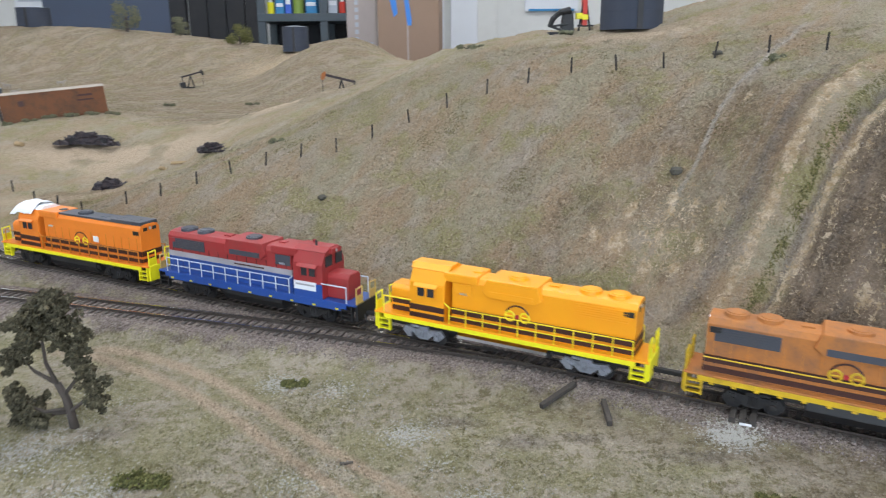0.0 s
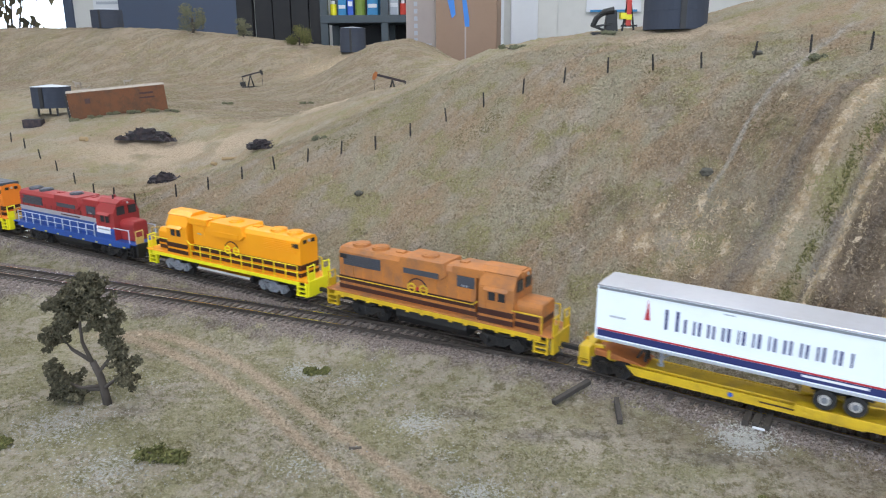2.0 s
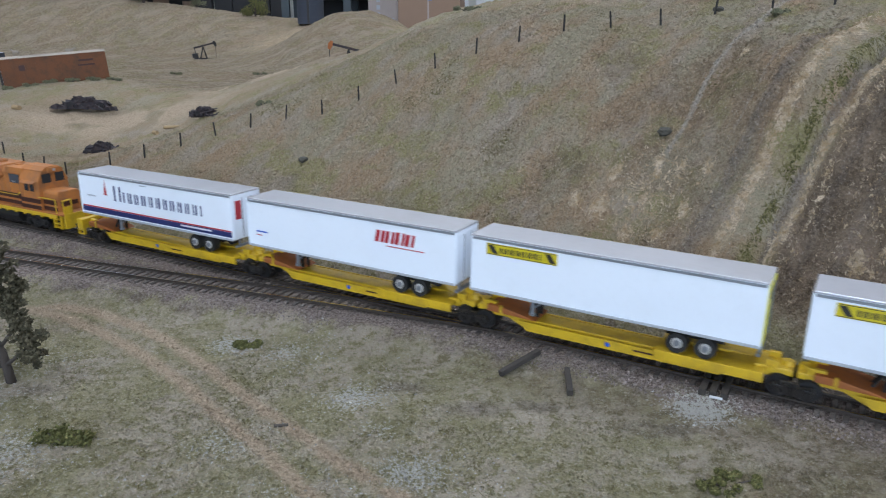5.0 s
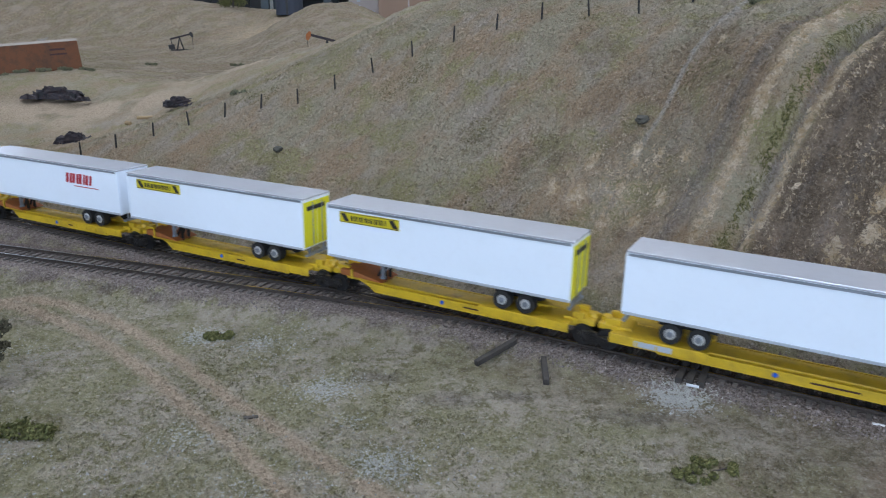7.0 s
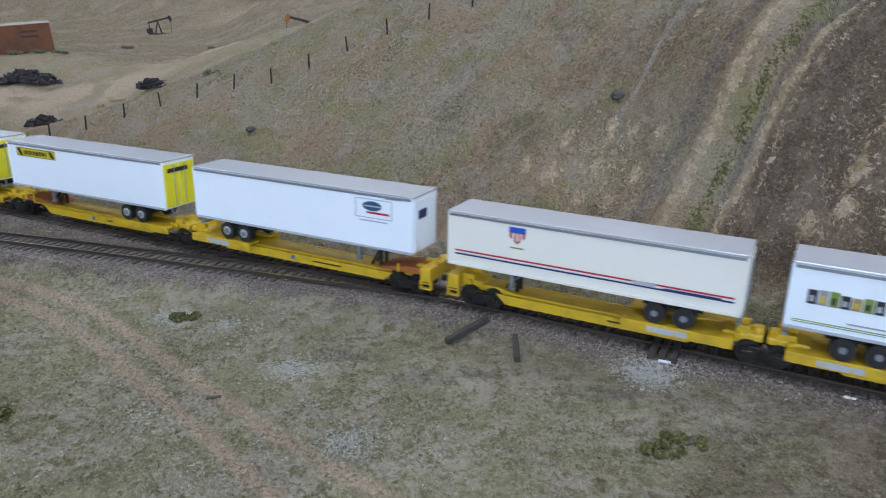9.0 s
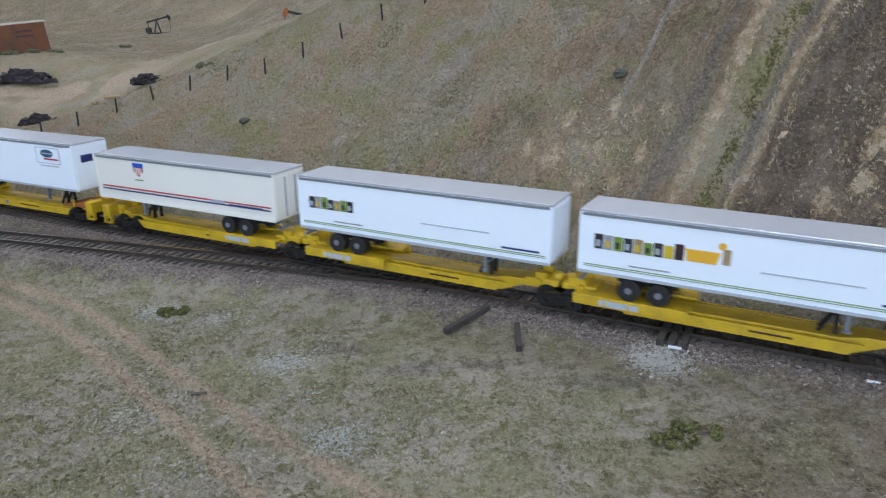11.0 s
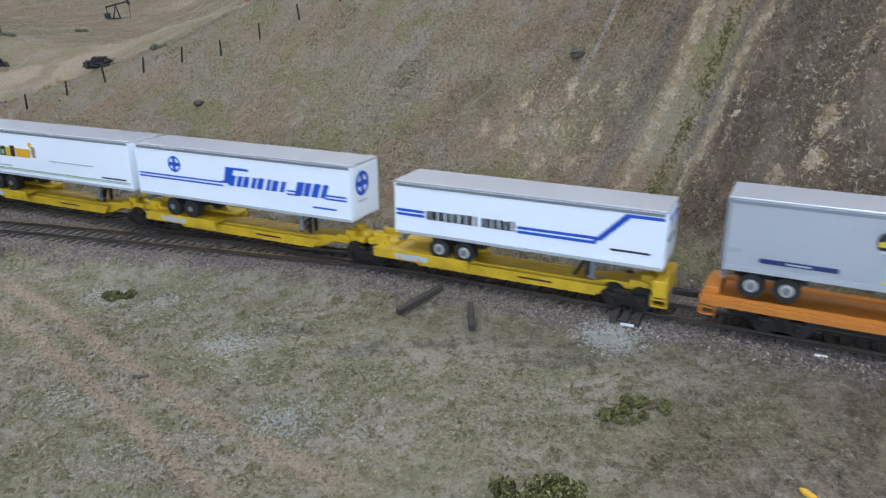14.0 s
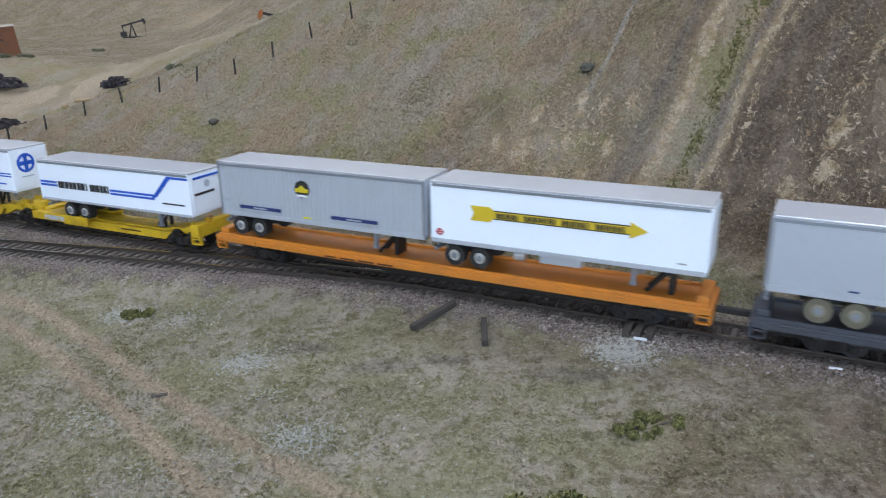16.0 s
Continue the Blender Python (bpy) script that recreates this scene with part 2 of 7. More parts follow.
M = {
    "ground": ground_material(),
    "orange": paint("orange_paint", (0.75, 0.2, 0.018), 0.42, amount=0.12),
    "gold": paint("golden_orange_paint", (0.85, 0.33, 0.006), 0.4, amount=0.06),
    "faded": paint("weathered_orange_paint", (0.42, 0.15, 0.03), 0.7, dirt=(0.16, 0.085, 0.05), amount=0.85),
    "yellow": paint("yellow_paint", (0.86, 0.66, 0.015), 0.45, amount=0.12),
    "lemon": paint("lemon_paint", (0.8, 0.72, 0.01), 0.45, amount=0.1),
    "spine": paint("spine_car_yellow", (0.62, 0.4, 0.012), 0.45, dirt=(0.16, 0.1, 0.03), amount=0.5, scale=90.0),
    "flat": paint("flatcar_orange", (0.55, 0.19, 0.016), 0.55, amount=0.3),
    "red": paint("faded_red_paint", (0.3, 0.024, 0.024), 0.55, amount=0.25),
    "blue": paint("blue_paint", (0.014, 0.062, 0.27), 0.5, amount=0.15),
    "grey": paint("grey_paint", (0.33, 0.31, 0.32), 0.55, amount=0.2),
    "silver": paint("silver_trim", (0.55, 0.55, 0.58), 0.3, 0.6, amount=0.2),
    "tank_silver": paint("chromed_tank", (0.85, 0.85, 0.87), 0.14, 1.0, amount=0.2),
    "truck_grey": paint("grey_truck_casting", (0.27, 0.28, 0.31), 0.4, 0.3, dirt=(0.05, 0.05, 0.055), amount=0.7, scale=260.0),
    "black": paint("black_running_gear", (0.011, 0.01, 0.01), 0.55, dirt=(0.04, 0.032, 0.026), amount=0.25, scale=150.0),
    "gear": paint("oily_black_truck_casting", (0.022, 0.02, 0.019), 0.35, 0.3, dirt=(0.09, 0.07, 0.055), amount=0.3, scale=200.0),
    "stripe": paint("dark_brown_stripe", (0.045, 0.012, 0.008), 0.5, amount=0.1),
    "roof_dark": paint("dark_roof", (0.05, 0.055, 0.07), 0.5, amount=0.3),
    "glass": paint("dark_window_glass", (0.03, 0.03, 0.035), 0.12, amount=0.05),
    "white": paint("white_trailer_skin", (0.83, 0.88, 0.95), 0.28, dirt=(0.55, 0.55, 0.53), amount=0.12, scale=30.0),
    "cream": paint("cream_trailer_skin", (0.8, 0.77, 0.7), 0.35, dirt=(0.55, 0.5, 0.45), amount=0.15, scale=30.0),
    "alu": paint("grey_trailer_skin", (0.5, 0.525, 0.57), 0.38, 0.3, dirt=(0.3, 0.3, 0.32), amount=0.25, scale=30.0),
    "roof": paint("grey_trailer_roof", (0.56, 0.56, 0.59), 0.27, 0.3, dirt=(0.42, 0.4, 0.4), amount=0.35, scale=25.0),
    "trim": paint("trailer_edge_trim", (0.3, 0.32, 0.36), 0.35, 0.5, amount=0.2),
    "tyre": paint("tyre_rubber", (0.012, 0.012, 0.012), 0.75, amount=0.2, scale=300.0),
    "tyre_dusty": paint("dusty_tyre_rubber", (0.14, 0.125, 0.085), 0.85, amount=0.3, scale=300.0),
    "dust_rim": paint("dusty_tan_wheel", (0.27, 0.245, 0.18), 0.8, amount=0.3, scale=300.0),
    "rim": paint("bright_wheel_rim", (0.75, 0.75, 0.75), 0.3, 0.7, amount=0.1, scale=300.0),
    "navy": paint("navy_lettering", (0.02, 0.03, 0.13), 0.4, amount=0.03),
    "royal": paint("royal_blue_lettering", (0.015, 0.09, 0.5), 0.4, amount=0.03),
    "crimson": paint("crimson_lettering", (0.42, 0.025, 0.035), 0.4, amount=0.03),
    "pitch": paint("black_lettering", (0.02, 0.02, 0.02), 0.4, amount=0.02),
    "pale_grey": paint("pale_grey_lettering", (0.42, 0.45, 0.5), 0.4, amount=0.02),
    "leaf_green": paint("green_lettering", (0.18, 0.26, 0.04), 0.5, amount=0.02),
    "sign_gold": paint("dull_gold_sign", (0.6, 0.43, 0.015), 0.5, amount=0.1),
    "scuffed": paint("scuffed_orange_guard", (0.36, 0.11, 0.02), 0.7, dirt=(0.12, 0.06, 0.04), amount=0.6, scale=150.0),
    "amber": paint("amber_lettering", (0.75, 0.4, 0.02), 0.5, amount=0.02),
    "rail": paint("rusty_rail_side", (0.05, 0.038, 0.031), 0.6, 0.3, amount=0.4, scale=200.0),
    "railhead": paint("worn_rail_head", (0.7, 0.67, 0.63), 0.22, 1.0, amount=0.2, scale=200.0),
    "tie": per_object("weathered_tie", (0.085, 0.07, 0.06), (0.19, 0.16, 0.14)),
    "wood": paint("weathered_grey_wood", (0.09, 0.075, 0.06), 0.85, amount=0.5, scale=400.0, relief=0.0006),
    "stub": paint("dark_creosoted_wood", (0.05, 0.042, 0.036), 0.85, amount=0.4, scale=400.0, relief=0.0006),
    "plank": paint("pale_timber", (0.36, 0.25, 0.13), 0.8, amount=0.3, scale=200.0),
    "post": paint("black_fence_post", (0.025, 0.022, 0.02), 0.8, amount=0.3, scale=400.0),
    "bark": paint("tree_bark", (0.075, 0.06, 0.05), 0.95, amount=0.4, scale=300.0, relief=0.001),
    "leaves": per_island("oak_foliage", [(0.036, 0.032, 0.018), (0.105, 0.09, 0.05), (0.062, 0.055, 0.03), (0.165, 0.14, 0.085)]),
    "shrub": per_island("shrub_foliage", [(0.05, 0.055, 0.015), (0.15, 0.145, 0.042), (0.09, 0.092, 0.026), (0.24, 0.215, 0.08)]),
    "sage": per_island("sage_foliage", [(0.09, 0.092, 0.05), (0.21, 0.2, 0.12), (0.14, 0.14, 0.08)]),
    "stone": per_island("ballast_stone", [(0.1, 0.08, 0.07), (0.26, 0.21, 0.187), (0.165, 0.13, 0.115), (0.38, 0.32, 0.292)]),
    "chalk": per_island("pale_grit", [(0.36, 0.34, 0.31), (0.5, 0.48, 0.45), (0.28, 0.26, 0.23)]),
    "rust": paint("burnt_rusty_metal", (0.028, 0.024, 0.029), 0.75, 0.2, dirt=(0.11, 0.07, 0.062), amount=0.7, scale=160.0, relief=0.001),
    "dusty_roof": paint("dusty_brown_roof", (0.32, 0.275, 0.23), 0.9, amount=0.4, scale=40.0),
    "boxcar": paint("rusty_boxcar_siding", (0.16, 0.06, 0.022), 0.8, dirt=(0.06, 0.036, 0.022), amount=0.95, scale=55.0),
    "tank": paint("slate_tank_plate", (0.035, 0.042, 0.06), 0.9, dirt=(0.06, 0.06, 0.07), amount=0.3, scale=30.0),
    "rock": paint("dark_rock", (0.075, 0.07, 0.055), 0.95, amount=0.5, scale=200.0, relief=0.001),
    "card": paint("brown_cardboard", (0.3, 0.2, 0.14), 0.85, amount=0.12, scale=4.0),
    "card_pale": paint("pale_cardboard", (0.42, 0.36, 0.33), 0.85, amount=0.12, scale=4.0),
    "tape": paint("blue_tape", (0.03, 0.2, 0.62), 0.5, amount=0.03, scale=4.0),
    "wall": paint("off_white_wall", (0.66, 0.65, 0.61), 0.85, amount=0.12, scale=2.0),
    # dark panelling and furniture, also the painted-in darkness of the alcove
    "wall_dark": paint("dark_panel_and_alcove_shade", (0.016, 0.016, 0.018), 0.7, amount=0.2, scale=2.0),
    "cloth": paint("slate_blue_cloth", (0.075, 0.095, 0.14), 0.9, amount=0.15, scale=3.0),
    "shelf": paint("dark_steel_shelving", (0.06, 0.075, 0.085), 0.5, 0.4, amount=0.2, scale=8.0),
    "floor": paint("concrete_floor", (0.25, 0.24, 0.23), 0.7, amount=0.3, scale=2.0),
    "ceiling": paint("white_ceiling", (0.7, 0.7, 0.69), 0.9, amount=0.08, scale=2.0),
    "paper": paint("white_paper", (0.72, 0.73, 0.75), 0.8, amount=0.05, scale=4.0),
    "daylight": glow("daylight_pane", (0.75, 0.88, 1.0), 3.2),
    "tube": glow("lamp_diffuser", (0.94, 0.98, 1.0), 4.0),
    "sign_yellow": paint("deep_yellow_sign", (0.62, 0.5, 0.012), 0.45, amount=0.1),
    "teal_dark": paint("dark_teal_emblem", (0.02, 0.085, 0.17), 0.4, amount=0.05),
    "brass": paint("dull_gold_railing", (0.55, 0.36, 0.1), 0.5, amount=0.2),
    "pale_rail": paint("pale_blue_grey_railing", (0.5, 0.54, 0.6), 0.5, amount=0.1),
    "headlight": glow("headlight_lens", (0.75, 0.85, 1.0), 3.0),
    "teal": paint("teal_box", (0.02, 0.2, 0.42), 0.5, amount=0.05, scale=5.0),
    "scarlet": paint("scarlet_box", (0.6, 0.05, 0.03), 0.5, amount=0.05, scale=5.0),
}

# ---- mesh helpers ----


def finish(name, bm, material, parent=None, label="", smooth=False):
    mesh = bpy.data.meshes.new(name)
    bm.to_mesh(mesh)
    bm.free()
    for mat in (material if isinstance(material, (list, tuple)) else [material]):
        mesh.materials.append(mat)
    if smooth:
        for p in mesh.polygons:
            p.use_smooth = True
    ob = new(name, mesh)
    if parent is not None:
        ob.parent = parent
    if label:
        tagged(ob, label)
    return ob


def part(name, bm, material, parent, label="", smooth=False):
    return finish(name, bm, material, parent, label, smooth)


def again(ob, parent=None, m=None):
    """The same part once more, on the same mesh."""
    o = ob.copy()
    scene.collection.objects.link(o)
    o.parent = parent if parent is not None else ob.parent
    if m is not None:
        o.matrix_basis = m
    return o


def box(x0, x1, y0, y1, z0, z1, bevel=0.0, bm=None, index=0):
    own = bmesh.new()
    bmesh.ops.create_cube(own, size=1.0)
    for v in own.verts:
        v.co = ((x0 + x1) / 2 + v.co.x * (x1 - x0), (y0 + y1) / 2 + v.co.y * (y1 - y0), (z0 + z1) / 2 + v.co.z * (z1 - z0))
    if bevel:
        bmesh.ops.bevel(own, geom=own.edges[:], offset=bevel, segments=2, profile=0.6, affect="EDGES")
    for f in own.faces:
        f.material_index = index
    return join(bm, own)


def join(bm, own):
    if bm is None:
        return own
    mesh = bpy.data.meshes.new("tmp")
    own.to_mesh(mesh)
    own.free()
    bm.from_mesh(mesh)
    bpy.data.meshes.remove(mesh)
    return bm


def rod(a, b, r, r2=None, seg=8, bm=None, index=0):
    """A round bar from a to b."""
    a, b = Vector(a), Vector(b)
    own = bmesh.new()
    bmesh.ops.create_cone(own, cap_ends=True, segments=seg, radius1=r, radius2=r if r2 is None else r2, depth=(b - a).length)
    turn = (b - a).to_track_quat("Z", "Y").to_matrix().to_4x4()
    bmesh.ops.transform(own, matrix=Matrix.Translation((a + b) / 2) @ turn, verts=own.verts[:])
    for f in own.faces:
        f.material_index = index
    return join(bm, own)


def prism(profile, lo, hi, axis="y", bevel=0.0, bm=None):
    """A profile of (a, b) pairs pushed along an axis: 'y' reads (x, z), 'x' reads (y, z), 'z' reads (x, y)."""
    own = bmesh.new()
    place = {"y": lambda a, b, c: (a, c, b), "x": lambda a, b, c: (c, a, b), "z": lambda a, b, c: (a, b, c)}[axis]
    low = [own.verts.new(place(a, b, lo)) for a, b in profile]
    high = [own.verts.new(place(a, b, hi)) for a, b in profile]
    own.faces.new(low)
    own.faces.new(high[::-1])
    k = len(profile)
    for i in range(k):
        own.faces.new((low[i], high[i], high[(i + 1) % k], low[(i + 1) % k]))
    bmesh.ops.recalc_face_normals(own, faces=own.faces[:])
    if bevel:
        bmesh.ops.bevel(own, geom=own.edges[:], offset=bevel, segments=2, profile=0.6, affect="EDGES")
    return join(bm, own)


def torus(c, r, t, axis="y", bm=None, seg=20, arc=(0, 360)):
    own = bmesh.new()
    rings = []
    whole = arc[1] - arc[0] >= 360
    steps = seg if whole else seg + 1
    for i in range(steps):
        a = radians(arc[0] + (arc[1] - arc[0]) * i / seg)
        ring = []
        for k in range(5):
            q = k * math.tau / 5
            rr = r + t * math.cos(q)
            u, v, w = rr * math.cos(a), rr * math.sin(a), t * 0.35 * math.sin(q)
            ring.append(own.verts.new({"y": (c[0] + u, c[1] + w, c[2] + v), "x": (c[0] + w, c[1] + u, c[2] + v), "z": (c[0] + u, c[1] + v, c[2] + w)}[axis]))
        rings.append(ring)
    for i in range(seg if whole else seg):
        a, b = rings[i], rings[(i + 1) % len(rings)]
        for k in range(5):
            own.faces.new((a[k], b[k], b[(k + 1) % 5], a[(k + 1) % 5]))
    bmesh.ops.recalc_face_normals(own, faces=own.faces[:])
    return join(bm, own)


def disc(c, r, t, axis="y", seg=20, bm=None):
    d = {"y": Vector((0, t / 2, 0)), "x": Vector((t / 2, 0, 0)), "z": Vector((0, 0, t / 2))}[axis]
    return rod(Vector(c) - d, Vector(c) + d, r, seg=seg, bm=bm)


def thing(name, label, category, group="", m=None):
    ob = tagged(new(name), label, category, group)
    ob.empty_display_size = 0.01
    if m is not None:
        ob.matrix_world = m
    return ob


# ---- lie of the land ----


def lattice(ix, iy, seed):
    h = (ix.astype(np.int64) * 374761393 + iy.astype(np.int64) * 668265263 + seed * 974711) & 0x7FFFFFFF
    h = ((h ^ (h >> 13)) * 1274126177) & 0x7FFFFFFF
    return ((h ^ (h >> 16)) & 0xFFFF) / 65535.0


def vnoise(x, y, size, seed=0):
    x, y = np.asarray(x, float) / size, np.asarray(y, float) / size
    ix, iy = np.floor(x), np.floor(y)
    fx, fy = x - ix, y - iy
    fx, fy = fx * fx * (3 - 2 * fx), fy * fy * (3 - 2 * fy)
    a, b = lattice(ix, iy, seed), lattice(ix + 1, iy, seed)
    c, d = lattice(ix, iy + 1, seed), lattice(ix + 1, iy + 1, seed)
    return (a + (b - a) * fx) * (1 - fy) + (c + (d - c) * fx) * fy


def fnoise(x, y, size, seed=0, octaves=4):
    out, amp, total = 0.0, 1.0, 0.0
    for k in range(octaves):
        out = out + amp * vnoise(x + 3.7 * k, y - 1.9 * k, size / 2 ** k, seed + k)
        total += amp
        amp *= 0.55
    return out / total


def soft(v, lo, hi):
    t = np.clip((v - lo) / (hi - lo), 0, 1)
    return t * t * (3 - 2 * t)


def main_y(x):
    """The main track's centre line, straight beyond the bend."""
    x = np.asarray(x, float)
    c = np.clip(x, -0.8, 0.6)
    return 0.6194 - 0.537 * c - 0.05 * c * c + (x - c) * (-0.537 - 0.1 * c)


def siding_y(x):
    x = np.asarray(x, float)
    d = np.clip(0.16 - x, 0, None)
    return main_y(x) - 0.215 * d * d / (d + 0.035)


def rail_z(x):
    """Height of the rail heads: the line climbs gently to the west."""
    return 0.008 - 0.016 * np.clip(np.asarray(x, float) * 1.14, -0.9, 0.9)


def bell(x, y, cx, cy, sx, sy=None):
    sy = sx if sy is None else sy
    return np.exp(-((x - cx) / sx) ** 2 - ((y - cy) / sy) ** 2)


def land(x, y, detail=True):
    x, y = np.asarray(x, float), np.asarray(y, float)
    n = (y - main_y(x)) * 0.88
    s = (x - 0.1) / 0.88
    g = 1 / (1 + np.exp(-np.clip((s + 0.245) / 0.09, -30, 30)))
    m = np.clip(n - 0.0113, 0, None)
    w = np.clip(0.2016 - 0.354 * s, 0.095, 0.5)
    hill = (-0.041 + 0.148 * g) * (1 - np.exp(-(m / w) ** 2.365)) + 0.149 * (1 - np.exp(-m / 0.25))
    hill = hill - 0.035 * bell(x, y, -0.34, 1.03, 0.13, 0.1) + 0.012 * bell(x, y, -0.5, 1.3, 0.15, 0.12)
    hill = hill - 0.075 * g * soft(n, 0.42, 0.75) * soft(-s, -0.35, 0.05) - 0.03 * bell(x, y, -0.1, 1.45, 0.2, 0.2)
    hill = hill - 0.014 * bell(x, y, 0.26, 0.7, 0.07, 0.09) + 0.02 * bell(x, y, 0.345, 0.59, 0.04, 0.04) + 0.014 * bell(x, y, -0.1, 0.89, 0.12, 0.06)
    hill = hill - 0.02 * bell(x, y, -0.4, 1.17, 0.1, 0.06) + 0.036 * bell(x, y, -0.74, 1.62, 0.22, 0.14) - 0.017 * bell(x, y, 0.03, 1.1, 0.1, 0.17)
    hill = hill - 0.019 * bell(x, y, -0.04, 1.15, 0.09, 0.12)
    hill = hill + 0.075 * bell(x, y, 0.62, 0.95, 0.2, 0.22)
    far = (0.105 + 0.06 * soft(-x, 0.2, 1.0)) * soft(-x, -0.05, 0.15)
    hill = hill + far * np.exp(-((y - 2.32) / 0.2) ** 2) * (y < 2.32) + far * (y >= 2.32)
    hill = hill + 0.095 * bell(x, y, -0.17, 1.97, 0.16, 0.2)
    front = -0.004 + 0.0 * x
    west = np.clip(-x * 0.018, 0, 0.02)
    z = np.where(n > 0, hill, 0.0) + front + west * soft(n, -0.2, 0.0)
    if detail:
        rough = soft(n, 0.03, 0.12)
        k = x - y - 0.42 * np.clip(n - 0.1, -0.07, 0.05)
        z = z + rough * 0.007 * (fnoise(x, y, 0.11, 5) - 0.5) + 0.0035 * (fnoise(x, y, 0.035, 9) - 0.5)
        face = soft(n, 0.03, 0.09) * (1 - soft(n, 0.2, 0.3)) * soft(x, 0.1, 0.25)
        z = z - face * 0.012 * (fnoise(k, (x + y) * 0.12, 0.03, 21, 3) - 0.35)
        for at, width, deep in ((-0.281, 0.006, 0.006), (-0.221, 0.005, 0.006), (-0.36, 0.005, 0.003), (-0.19, 0.008, 0.004), (-0.15, 0.008, 0.004)):
            z = z - face * deep * np.exp(-((k - at + 0.012 * (fnoise(x, y, 0.05, 77, 2) - 0.5)) / width) ** 2)
        z = z + soft(n, 0.03, 0.08) * 0.0035 * (fnoise(x, y * 1.7, 0.0075, 81, 2) - 0.5)
        z = z + rough * 0.005 * (fnoise(x, y, 0.014, 12, 2) - 0.5) + 0.0016 * soft(-n, 0.02, 0.05) * (fnoise(x, y, 0.006, 87, 2) - 0.5)
        scarp = np.exp(-((y - 2.15) / 0.12) ** 2)
        z = z + scarp * 0.034 * (fnoise(x, y * 0.2, 0.07, 33, 3) - 0.5)
    # road bed of both tracks
    bed = rail_z(x) - 0.0031
    off = np.minimum(np.abs(y - main_y(x)), np.where(x < 0.16, np.abs(y - siding_y(x)), 9.0)) * 0.88
    between = (x < 0.16) & (x > -0.07) & (y < main_y(x)) & (y > siding_y(x))
    off = np.where(between, np.minimum(off, 0.016), off)
    mixv = 1 - soft(off, 0.017, 0.045)
    return z * (1 - mixv) + bed * mixv


def land_z(x, y):
    return float(land(np.array([x]), np.array([y]))[0])

# ---- setting ----
ROOM = (-3.6, 3.6, -3.0, 4.4)
FLOOR = -1.05


def axis_lines(spans):
    out = []
    for lo, hi, step in spans:
        out.extend(np.arange(lo, hi - step * 0.5, step))
    return np.array(out + [spans[-1][1]])


